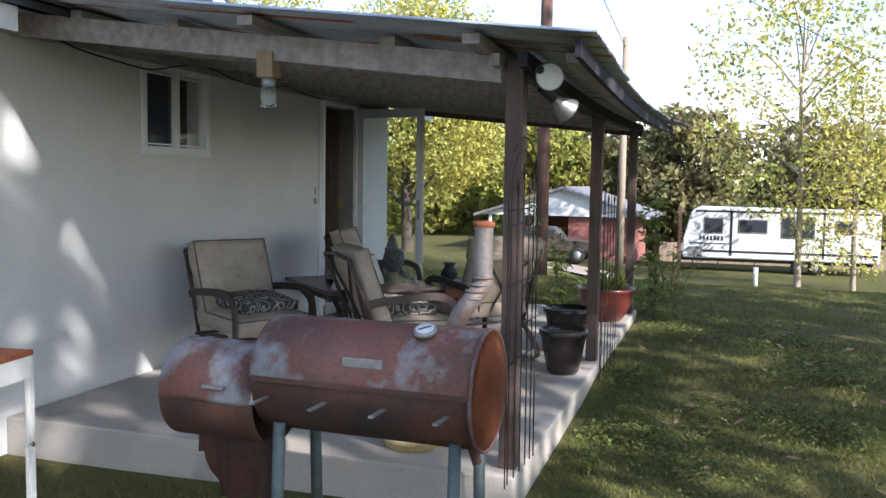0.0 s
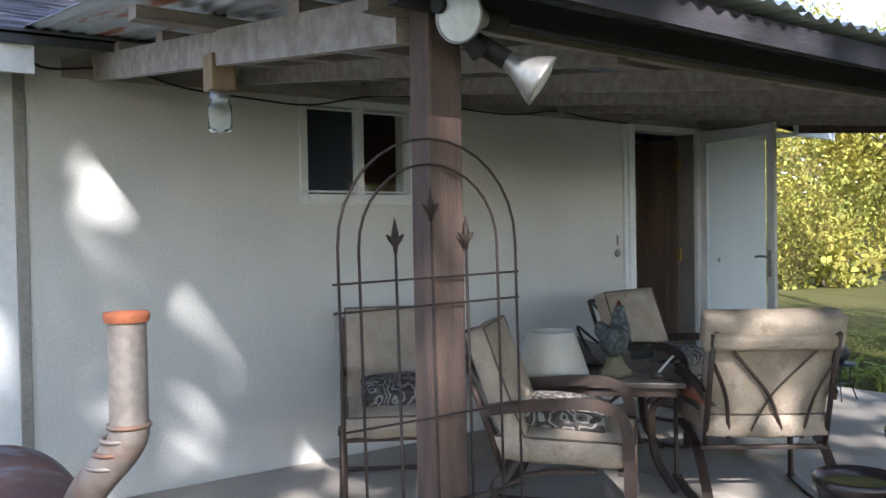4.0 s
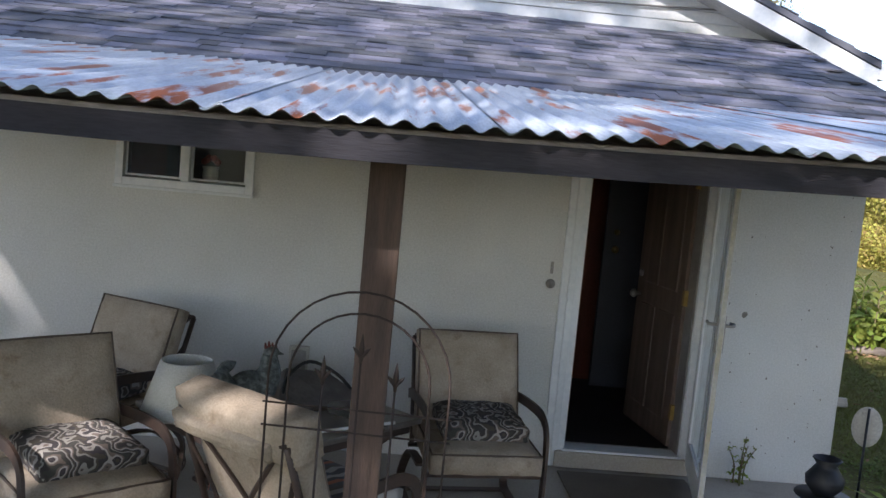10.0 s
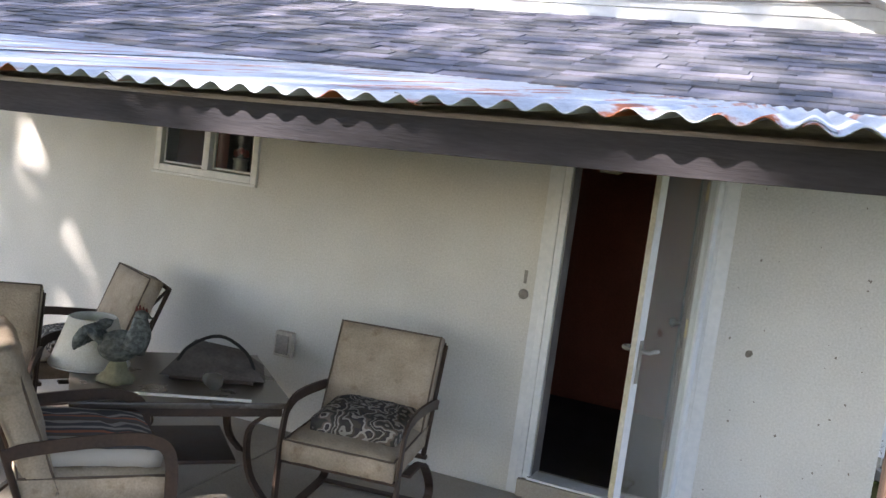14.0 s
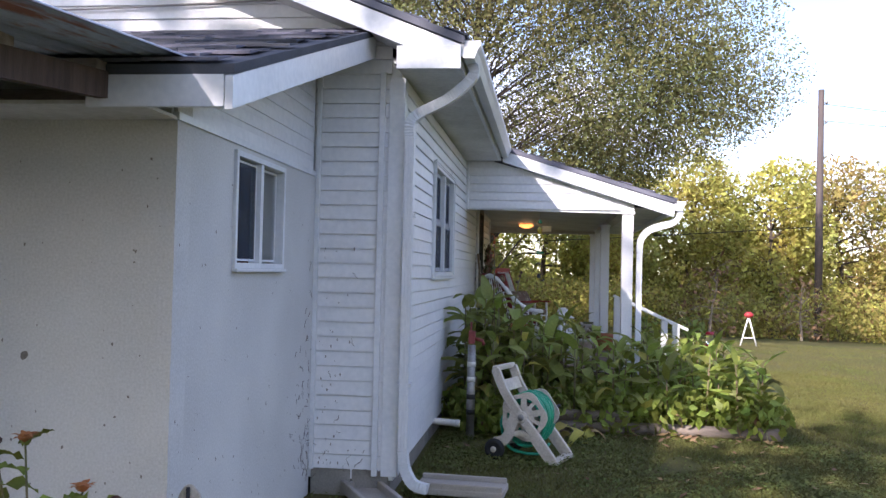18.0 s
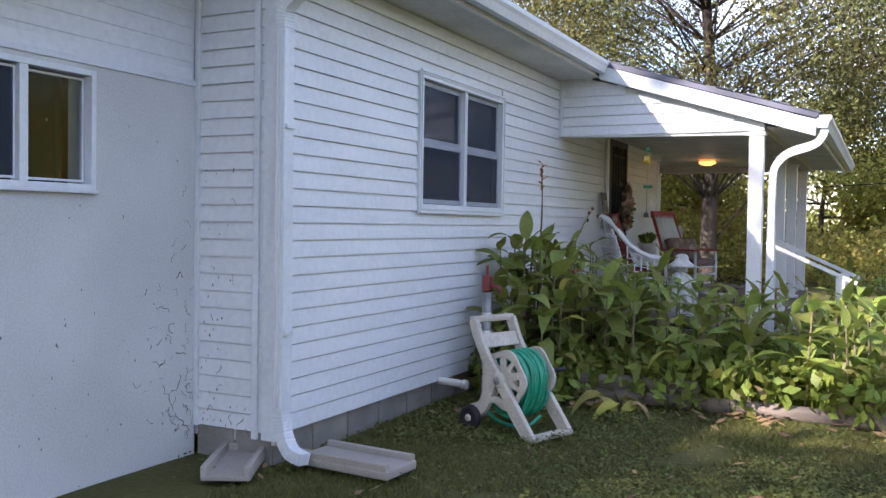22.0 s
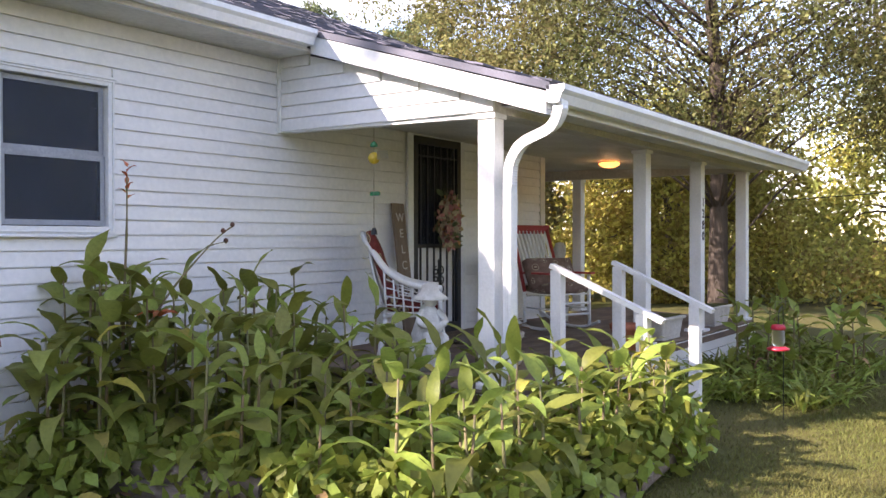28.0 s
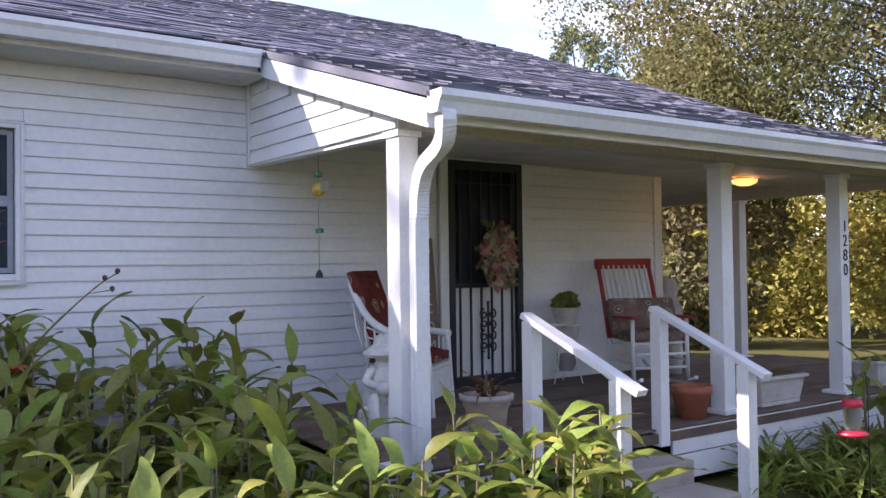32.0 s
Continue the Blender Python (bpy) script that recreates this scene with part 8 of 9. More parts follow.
for x, y in near_wall[:18]:
    canna(x, y, (0.8 if y < 5.0 else 1.12) + pr_.uniform(-0.12, 0.2), pr_, 0.0, 9, True)
for x, y, h in ((8.05, 7.75, 0.75), (7.9, 7.9, 0.65), (8.15, 7.55, 0.6), (7.85, 7.6, 0.7)):
    canna(x, y, h, pr_, 0.0, 9)
# cut yellow leaves lying in front of the bed
cut = empty("cut_leaves", pose(6.5, 4.66, 0.03), "pile of cut yellow canna leaves on the grass", "leaves")
for k in range(9):
    shared("leaf", yellow_leaves[k % 2] if k % 3 else dry_meshes[k % 3], cut, pose(pr_.uniform(-0.12, 0.14), pr_.uniform(-0.1, 0.1), 0.02 + 0.012 * k, pr_.uniform(-6, 14), pr_.uniform(-20, 20), pr_.uniform(0, 360)))
# flower stalks rising above the bed
spike = empty("canna_flower_stalk", pose(5.62, 5.28, 0.0), "tall canna stalk with a faded red flower spike", "flower stalk")
part("stalk", tube(smooth_curve([(0, 0, -0.03), (0.02, 0.0, 0.9), (0.03, 0.02, 1.5), (0.02, 0.03, 1.82)], 5), [0.011] * 6 + [0.008] * 5 + [0.005] * 5, 7), "stem", spike)
fs = empty("canna_flower_stalk", pose(5.78, 5.3, 0.85), "dry arching flower stalk above the cannas", "flower stalk")
part("stalk", tube(smooth_curve([(0, 0, 0), (0.06, 0.2, 0.3), (0.1, 0.48, 0.58), (0.12, 0.62, 0.68)], 5), [0.007] * 8 + [0.005] * 8, 6), "stem", fs)
part("twig", tube([(0.1, 0.46, 0.56), (0.08, 0.6, 0.58)], 0.003, 5), "stem", fs)
for p in ((0.12, 0.62, 0.69), (0.08, 0.6, 0.585), (0.11, 0.55, 0.65)):
    part("bud", lathe([(0.0, -0.02), (0.016, -0.005), (0.014, 0.012), (0.0, 0.02)], 8, c=p), "burnt", fs)
red_bloom = empty("red_bloom", pose(5.9, 5.35, 0.98), "fading orange-red canna bloom", "flower")
v, f = blade_leaf(0.14, 0.05, 1.2, 0.5, 5, 3)
M["bloom"] = mat("orange_red_petal", (0.5, 0.09, 0.035), 0.6, second=(0.4, 0.16, 0.05), scale=12, translucent=0.2)
bloom_me = mesh_of("petal", v, f, "bloom", True)
for k in range(5):
    shared("petal", bloom_me, red_bloom, pose(0, 0, 0, 40, 0, 72 * k))
for k in range(7):
    shared("petal", bloom_me, spike, pose(0.02, 0.03, 1.68 + 0.035 * k, 70, 0, 137 * k) @ Matrix.Diagonal((0.5, 0.55, 0.5, 1)))


def blade_clump(name, x, y, n, h, spread, material, label, seed, z=None):
    """A clump of long narrow arching leaves in one mesh."""
    r = random.Random(seed)
    V, Fc = [], []
    for i in range(n):
        v, f = blade_leaf(h * r.uniform(0.6, 1.1), 0.022, r.uniform(0.6, 1.9), 0.4, 5, i)
        m = pose(x + r.gauss(0, spread), y + r.gauss(0, spread), ground_z(x, y) if z is None else z, r.uniform(45, 82), 0, r.uniform(0, 360))
        k = len(V)
        V += [tuple(m @ Vector(p)) for p in v]
        Fc += [tuple(a + k for a in q) for q in f]
    return tagged(new(name, mesh_of(name, V, Fc, material, True)), label, "plant", kind="stuff")


cr = random.Random(29)
for i in range(46):
    x, y = cr.uniform(7.35, 8.7), cr.uniform(9.45, 13.4)
    blade_clump("lily_clump", x, y, 30, 0.42, 0.07, "leaf", "arching green lily leaves along the porch edge", i)
for i in range(20):
    canna(cr.uniform(7.5, 9.0), cr.uniform(10.8, 13.6), cr.uniform(0.55, 0.85), cr, 0.0, 8)
for i, (x, y, n, h) in enumerate(((4.85, -0.5, 30, 0.5), (5.0, -0.9, 24, 0.4), (4.72, -2.5, 22, 0.35), (4.8, -2.0, 20, 0.3), (4.9, -1.3, 18, 0.32))):
    blade_clump("iris_clump", x, y, n, h, 0.07, "leaf", "upright green iris leaves beside the patio", 50 + i)
blade_clump("spiky_plant", 3.72, -2.7, 40, 0.36, 0.07, "leaf", "spiky dry leaves in the red bowl", 61, SLAB + 0.3)
tagged(new("succulent", leaf_cloud("succulent", [(5.42, 9.9, floor_z(5.42) + 0.72), (5.42, 10.06, floor_z(5.42) + 0.72), (5.46, 9.98, floor_z(5.42) + 0.76), (5.36, 9.98, floor_z(5.42) + 0.74)], [0.075] * 4, 420, 0.055, "leaf_deep", 62, -0.4)), "grey-green succulent rosettes filling the latticed pot", "plant", kind="stuff")
blade_clump("dry_plant", 6.64, 8.1, 16, 0.32, 0.04, "dry_leaf", "dry curled leaves in the pale clay pot", 63, floor_z(6.64) + 0.22)
# low leaf litter and small weeds in the beds
tagged(new("bed_foliage", leaf_cloud("bed_foliage", [(x, y, 0.2) for x, y in spots + near_wall[:18]], [0.3] * (len(spots) + len(near_wall[:18])), 15000, 0.11, "leaf", 71, -0.6)), "low weeds and lower leaves among the cannas", "weeds", kind="stuff")


def small_leaf_plant(name, x, y, stems, h, label, seed, flowers=(), z=None, spread=0.18, n=16, size=0.07):
    """Thin stems with paired small leaves, and round blooms on some of them."""
    r = random.Random(seed)
    z0 = ground_z(x, y) if z is None else z
    t = empty(name, pose(x, y, z0), label, "plant")
    v, f = blade_leaf(size, size * 0.5, 0.7, 0.3, 4, seed)
    lm = mesh_of("leaf", v, f, "leaf", True)
    tips = []
    for s in range(stems):
        a = s * 2.4
        tip = Vector((spread * math.cos(a) * r.uniform(0.5, 1.4), spread * math.sin(a) * r.uniform(0.5, 1.4), h * r.uniform(0.72, 1.0)))
        pts = smooth_curve([(0.03 * math.cos(a), 0.03 * math.sin(a), -0.05), (tip.x * 0.4, tip.y * 0.4, tip.z * 0.55), tip], 4)
        part("stem", tube(pts, [0.006 - 0.0035 * i / 8 for i in range(len(pts))], 6), "stem", t)
        tips.append(tip)
        for i in range(n):
            p = pts[1 + i % (len(pts) - 2)].lerp(pts[2 + i % (len(pts) - 2)], r.random())
            if i > n * 0.8 and p.z > h * 0.8:
                continue
            k = r.uniform(0.6, 1.3)
            shared("leaf", lm, t, Matrix.Translation(p) @ pose(0, 0, 0, r.uniform(-10, 50), r.uniform(-20, 20), r.uniform(0, 360)) @ Matrix.Diagonal((k, k, k, 1)))
    for i, mt in enumerate(flowers):
        p = tips[i % len(tips)]
        fb = lathe([(0.0, 0.0), (0.01, 0.002), (0.017, 0.01), (0.018, 0.018), (0.01, 0.025), (0.0, 0.028)], 12, c=tuple(p), wobble=0.12)
        if mt == "bloom":
            for k in range(13):
                a = 2 * math.pi * k / 13 + r.uniform(-0.1, 0.1)
                m = Matrix.Translation(p) @ pose(0, 0, 0.016, 0, 0, math.degrees(a)) @ pose(0.01, 0, 0, 0, r.uniform(-30, 5), 0)
                q = [fb.verts.new(m @ Vector(c)) for c in ((0, -0.004, 0), (0.016, -0.007, 0.002), (0.027, 0.0, -0.001), (0.016, 0.007, 0.002), (0, 0.004, 0))]
                fb.faces.new(q)
        part("bloom", fb, mt, t, "orange zinnia bloom" if mt == "bloom" else "dried brown seed head")
    return t


small_leaf_plant("zinnia_plant", 4.62, -1.7, 5, 1.45, "leggy zinnia with orange blooms and dried seed heads", 3, ("bloom", "bloom", "burnt", "burnt", "burnt"), n=24, size=0.085)
small_leaf_plant("zinnia_plant", 4.8, -1.35, 5, 1.1, "lower zinnia stems with orange and dried blooms", 4, ("bloom", "burnt", "bloom", "burnt", "burnt"), n=22, size=0.085)
small_leaf_plant("zinnia_plant", 4.75, -2.05, 4, 0.95, "leggy zinnia beside the patio slab", 5, ("burnt", "bloom", "burnt"), n=22, size=0.085)
small_leaf_plant("vine_plant", 4.52, -3.1, 7, 1.5, "leafy vine climbing beside the corner post", 6, ("petal_cream",), n=26, size=0.1, spread=0.16)
small_leaf_plant("shrub_rose", 4.3, -3.3, 6, 0.9, "thin leafy shrub at the patio corner", 7, (), n=18, spread=0.3)
small_leaf_plant("weed_plant", -0.55, -3.2, 4, 0.22, "small weed at the slab's edge", 8, (), n=10, spread=0.12, size=0.05)
small_leaf_plant("weed_plant", 3.95, -0.1, 4, 0.3, "weed growing out of the wall's foot", 9, (), n=7, spread=0.1, size=0.05, z=SLAB)

# ---- utility poles and wires ----
def utility_pole(x, y, h, r, label, material="pole_wood"):
    t = empty("utility_pole", pose(x, y, ground_z(x, y)), label, "utility pole")
    part("pole", tube([(0, 0, -0.3), (0, 0, h * 0.5), (0.02, 0, h)], [r, r * 0.9, r * 0.75], 14), material, t)
    for z in (h - 0.5, h - 1.2):
        part("insulator", lathe([(0.0, 0), (0.05, 0.0), (0.06, 0.06), (0.03, 0.12), (0.0, 0.13)], 10, c=(0.2, 0, z)), "steel", t)
        part("bracket", tube([(0, 0, z - 0.1), (0.2, 0, z)], 0.02, 6), "steel", t)
    return t


utility_pole(14, 0.05, 9.5, 0.15, "tall brown utility pole beyond the patio")
utility_pole(23.3, -0.61, 7.7, 0.13, "pale weathered utility pole on the lawn", "pale_bark")
utility_pole(15.75, 29, 8.9, 0.14, "tall dark utility pole at the wood's edge", "pole_dark")
wires = [((14, 0.05, 8.4), (23.3, -0.61, 5.7)), ((14, 0.05, 7.8), (40, -14, 6.0)), ((15.75, 29, 7.8), (40, 36, 8)), ((15.75, 29, 3.4), (-25, 30, 3.2)), ((15.75, 29, 7.2), (40, 34, 7.5))]
for a, b in wires:
    w = empty("overhead_wire", pose(0, 0, 0), "thin black overhead wire between poles", "wire")
    a, b = Vector(a), Vector(b)
    part("wire", tube([a.lerp(b, i / 12) - Vector((0, 0, 0.9 * math.sin(math.pi * i / 12) * (b - a).length / 40)) for i in range(13)], 0.014, 5), "black", w)

# ---- neighbour's house, caravan, truck ----
nb = empty("neighbour_house", pose(46, 0, ground_z(46, 0)), "low brick house with white gabled carport", "house")
part("wall", span(0.3, 8.0, 1.2, 5.0, 0, 2.6), "brick", nb, "red brick wall")
part("wall", span(5.0, 8.0, 5.0, 9.6, 0, 2.6), "brick", nb, "shaded carport back wall")
gb2 = bmesh.new()
v = [gb2.verts.new((xx, yy, zz)) for xx in (0.0, 0.12) for yy, zz in ((10.2, 2.65), (0.7, 2.65), (5.3, 4.2))]
for q in ((0, 1, 2), (5, 4, 3), (0, 3, 4, 1), (1, 4, 5, 2), (2, 5, 3, 0)):
    gb2.faces.new([v[i] for i in q])
bmesh.ops.recalc_face_normals(gb2, faces=gb2.faces)
part("gable", gb2, "vinyl", nb, "white sided gable")
rb2 = bmesh.new()
for s, ye in ((1, 10.6), (-1, 0.3)):
    v = [rb2.verts.new(p) for p in ((-0.4, 5.3, 4.38), (10, 5.3, 4.38), (10, ye, 2.7), (-0.4, ye, 2.7))]
    u = [rb2.verts.new((q.co.x, q.co.y, q.co.z - 0.15)) for q in v]
    rb2.faces.new(v)
    rb2.faces.new(u[::-1])
    for i in range(4):
        rb2.faces.new((v[i], u[i], u[(i + 1) % 4], v[(i + 1) % 4]))
bmesh.ops.recalc_face_normals(rb2, faces=rb2.faces)
part("roof", rb2, "asphalt_roof", nb)
for y in (9.7, 6.9):
    part("carport_post", span(0.1, 0.25, y - 0.08, y + 0.08, 0, 2.65), "white_paint", nb)
part("fascia", span(-0.42, -0.38, 0.3, 0.5, 2.5, 2.72), "white_paint", nb)

rv = empty("travel_caravan", pose(45.0, -6.4, ground_z(45, -7)) @ Matrix.Diagonal((1, 0.92, 1.09, 1)), "long white travel caravan with dark bands and windows", "caravan")
body = bmesh.new()
prof = [(5.2, 0.65), (5.2, 1.5), (4.75, 2.95), (4.3, 3.15), (-5.2, 3.1), (-5.3, 3.0), (-5.3, 0.65)]
for x in (-1.2, 1.2):
    ring = [body.verts.new((x, a, b)) for a, b in prof]
    body.faces.new(ring if x < 0 else ring[::-1])
body.verts.ensure_lookup_table()
n = len(prof)
for i in range(n):
    body.faces.new((body.verts[i], body.verts[n + i], body.verts[n + (i + 1) % n], body.verts[(i + 1) % n]))
bmesh.ops.recalc_face_normals(body, faces=body.faces)
bmesh.ops.bevel(body, geom=body.edges[:], offset=0.06, segments=2, affect='EDGES')
part("body", body, "rv_white", rv)
for y0, y1, z0, z1 in ((3.0, 4.0, 1.9, 2.6), (0.6, 2.1, 1.95, 2.55), (-1.9, -0.2, 1.75, 2.75), (-4.0, -3.0, 2.0, 2.6)):
    w = part("window", span(-1.24, -1.2, y0, y1, z0, z1, 0.05), "rv_dark", rv)
    part("trim", span(-1.232, -1.2, y0 - 0.04, y1 + 0.04, z0 - 0.04, z1 + 0.04, 0.02), "frame_grey", w)
for y0, y1, z0, z1 in ((-5.2, 4.9, 0.95, 1.06), (2.45, 2.6, 0.8, 3.0), (-2.45, -2.35, 0.8, 3.0), (-5.2, 4.5, 2.9, 3.0), (2.6, 4.8, 1.35, 1.4)):
    part("band", span(-1.215, -1.2, y0, y1, z0, z1), "rv_dark", rv)
for i in range(7):
    part("name_mark", span(-1.216, -1.2, 4.15 - i * 0.2, 4.27 - i * 0.2, 1.52, 1.74), "rv_dark", rv)
part("hatch", span(-1.222, -1.2, 4.1, 4.9, 0.75, 1.2, 0.03), "frame_grey", rv)
part("chassis", span(-1.0, 1.0, -5.0, 5.6, 0.5, 0.66), "black", rv)
for y in (-1.1, -2.0):
    wl = part("wheel", lathe([(0.0, -0.12), (0.26, -0.12), (0.36, -0.08), (0.36, 0.08), (0.26, 0.12), (0.0, 0.12)], 22), "black", rv)
    wl.matrix_basis = pose(-1.0, y, 0.36, 0, 90, 0)
    part("rim", lathe([(0.0, -0.13), (0.19, -0.13), (0.2, -0.1)], 18), "steel", wl)
for y in (4.6, 3.2, 1.2, -4.4):
    part("jack", span(-0.9, -0.84, y - 0.03, y + 0.03, 0.0, 0.5), "black", rv)
truck = empty("pickup_truck", pose(41, 5.2, ground_z(41, 5.2), 0, 0, 90), "bronze pickup truck parked in front of the carport", "pickup truck")
tbm = bmesh.new()
tp = [(-2.7, 0.55), (-2.75, 1.0), (-1.7, 1.12), (-1.0, 1.15), (-0.45, 1.78), (1.0, 1.82), (1.25, 1.15), (2.7, 1.12), (2.7, 0.55)]
for y in (-0.92, 0.92):
    ring = [tbm.verts.new((a, y * (0.86 if b > 1.5 else 1), b)) for a, b in tp]
    tbm.faces.new(ring if y < 0 else ring[::-1])
tbm.verts.ensure_lookup_table()
n = len(tp)
for i in range(n):
    tbm.faces.new((tbm.verts[i], tbm.verts[n + i], tbm.verts[n + (i + 1) % n], tbm.verts[(i + 1) % n]))
bmesh.ops.recalc_face_normals(tbm, faces=tbm.faces)
bmesh.ops.bevel(tbm, geom=tbm.edges[:], offset=0.06, segments=2, affect='EDGES')
part("body", tbm, "truck", truck)
for x0, x1 in ((-0.55, 0.2), (0.3, 1.0)):
    for s in (-1, 1):
        part("window", span(x0, x1, s * 0.86 - 0.05, s * 0.86 + 0.05, 1.22, 1.68, 0.02), "rv_dark", truck)
for x in (-1.75, 1.75):
    for s in (-1, 1):
        wl = part("wheel", lathe([(0.0, -0.13), (0.3, -0.13), (0.4, -0.09), (0.4, 0.09), (0.3, 0.13), (0.0, 0.13)], 22), "black", truck)
        wl.matrix_basis = pose(x, s * 0.85, 0.4, 90, 0, 0)
        part("rim", lathe([(0.0, -0.14), (0.22, -0.14), (0.22, 0.14), (0.0, 0.14)], 18), "steel", wl)
fence = empty("board_fence", pose(49, -16, ground_z(49, -5)), "low weathered board fence behind the caravan", "fence")
fb_me = mesh_of("board", [(a, b, c) for a in (0, 0.03) for b in (0, 0.2) for c in (0, 1.15)], [(0, 1, 3, 2), (4, 6, 7, 5), (0, 4, 5, 1), (2, 3, 7, 6), (0, 2, 6, 4), (1, 5, 7, 3)], "fence_wood")
for i in range(76):
    shared("board", fb_me, fence, pose(0, i * 0.21, 0))
stake = empty("marker_stake", pose(24, -2.41, ground_z(24, -2.9)), "rusty marker stake standing in the lawn", "stake")
part("stake", span(-0.05, 0.05, -0.05, 0.05, -0.2, 2.5, 0.01), "pole_wood", stake)
stub2 = empty("white_standpipe", pose(30, -4.94, ground_z(30, -5.5)), "short white standpipe in the lawn", "pipe")
part("pipe", tube([(0, 0, -0.1), (0, 0, 0.75)], 0.09, 12), "pvc", stub2)
lane_v = [(x, 1.5 + 2.0 * k, ground_z(x, 1.5 + 2.0 * k) + 0.05) for k in range(31) for x in (36, 38, 40)]
lane_f = [(3 * k + c, 3 * k + c + 1, 3 * k + c + 4, 3 * k + c + 3) for k in range(30) for c in (0, 1)]
lane = tagged(new("lane", mesh_of("lane", lane_v, lane_f, "road", True)), "pale gravel lane past the neighbour's house", "lane", kind="structure")
# stop sign and mailboxes by the lane
stop_sign = empty("stop_sign", pose(40, 28.4, ground_z(40, 28.4), 0, 0, -51), "red stop sign on a thin post beside the lane", "road sign")
sz = -0.49 - ground_z(40, 28.4)
part("post", tube([(0, 0, -0.2), (0, 0, sz + 0.3)], 0.03, 8), "steel", stop_sign)
octagon = lathe([(0.0, 0.0), (0.35, 0.0), (0.35, 0.012), (0.0, 0.012)], 8)
for v in octagon.verts:
    a, b = v.co.x * math.cos(radians(22.5)) - v.co.y * math.sin(radians(22.5)), v.co.x * math.sin(radians(22.5)) + v.co.y * math.cos(radians(22.5))
    v.co = Vector((a, -0.034 - v.co.z, b + sz))
bmesh.ops.recalc_face_normals(octagon, faces=octagon.faces)
for f in octagon.faces:
    f.smooth = False
part("plate", octagon, "red_paint", stop_sign)
lettering("STOP", 0.24, stop_sign, pose(-0.29, -0.05, sz - 0.085, 90, 0, 0), "white_paint")
for k, (dx, col) in enumerate(((-0.4, "black"), (0.4, "burnt"))):
    mb = empty("mailbox", pose(39.4 + dx * 0.6, 28.0 - dx * 0.7, ground_z(39.4, 28.0), 0, 0, -51), "dark mailbox on a pale post beside the lane", "mailbox", "mailboxes by the lane")
    part("post", span(-0.06, 0.06, -0.06, 0.06, -0.1, 0.95, 0.01), "fence_wood", mb)
    part("box", box(0.5, 0.3, 0.28, (0, 0, 1.1), 0.08), col, mb)
# oval marker by the lean-to's corner
om = empty("garden_marker", pose(4.72, -0.12, 0.0, 0, 0, -28), "pale oval garden marker on a dark stake", "garden marker")
part("stake", tube([(0, 0, -0.05), (0, 0, 0.62)], 0.008, 8), "black_iron", om)
oval = lathe([(0.0, 0.0), (0.1, 0.0), (0.104, 0.006), (0.1, 0.012), (0.0, 0.012)], 24)
for v in oval.verts:
    v.co = Vector((v.co.x * 0.85, 0.022 - v.co.z, v.co.y * 1.25 + 0.5))
bmesh.ops.recalc_face_normals(oval, faces=oval.faces)
part("plate", oval, "cast_stone", om)
ys = empty("plant_hanger", pose(11.3, 19.6, ground_z(11.3, 19.6)), "white timber stand with a red flower basket", "garden stand")
for s in (-1, 1):
    part("leg", tube([(s * 0.2, 0, 0), (0, 0, 0.75)], 0.02, 6), "white_paint", ys)
part("rung", tube([(-0.15, 0, 0.2), (0.15, 0, 0.2)], 0.015, 6), "white_paint", ys)
part("basket", lathe([(0.0, 0.7), (0.1, 0.74), (0.12, 0.8), (0.05, 0.86), (0.0, 0.87)], 10, wobble=0.1), "red_paint", ys)

# ---- lean-to shingles near the eave, as pieces ----
def shingle_tab(w, d):
    return [(0, 0, 0.0), (w, 0, 0.0), (w, d, 0.004), (0, d, 0.004), (0, 0, 0.014), (w, 0, 0.014), (w, d, 0.006), (0, d, 0.006)], [(4, 5, 6, 7), (0, 4, 7, 3), (1, 2, 6, 5), (0, 1, 5, 4)]


tab_me = []
TAB_W = (0.13, 0.19, 0.25, 0.31)
for w in TAB_W:
    vv, ff = shingle_tab(w, 0.17)
    tab_me.append(mesh_of("shingle", vv, ff, "shingle"))
slope_a = math.degrees(math.atan(lean_s))
slope_len = math.hypot(YG + 0.02 - LE, LTZ - LEZ)
rows = int(slope_len / 0.138)
srng = random.Random(33)
rest_v, rest_f = [], []
placed = 0
for j in range(rows):
    d0 = j * 0.138
    y0, z0 = LE - 0.015 + d0 * math.cos(radians(slope_a)), LEZ + d0 * math.sin(radians(slope_a)) + 0.003
    x = -4.2 + (0.16 if j % 2 else 0.0) - srng.uniform(0, 0.05)
    while x < 4.68:
        kind_ = srng.randrange(4)
        m = pose(x, y0 + srng.choice((-0.006, 0.003)), z0 + srng.choice((0.0, 0.006)) + srng.uniform(0, 0.001), slope_a, 0, 0)
        if placed < 300 and x > 1.4:
            shared("shingle", tab_me[kind_], lean_roof, m)
            placed += 1
        else:
            vv, ff = shingle_tab(TAB_W[kind_], 0.17)
            k = len(rest_v)
            rest_v += [tuple(m @ Vector(p)) for p in vv]
            rest_f += [tuple(q + k for q in fq) for fq in ff]
        x += TAB_W[kind_] + 0.001
rest = new("shingle_courses", mesh_of("shingle_courses", rest_v, rest_f, "shingle"))
rest.parent = lean_roof
rest["kind"] = "stuff"
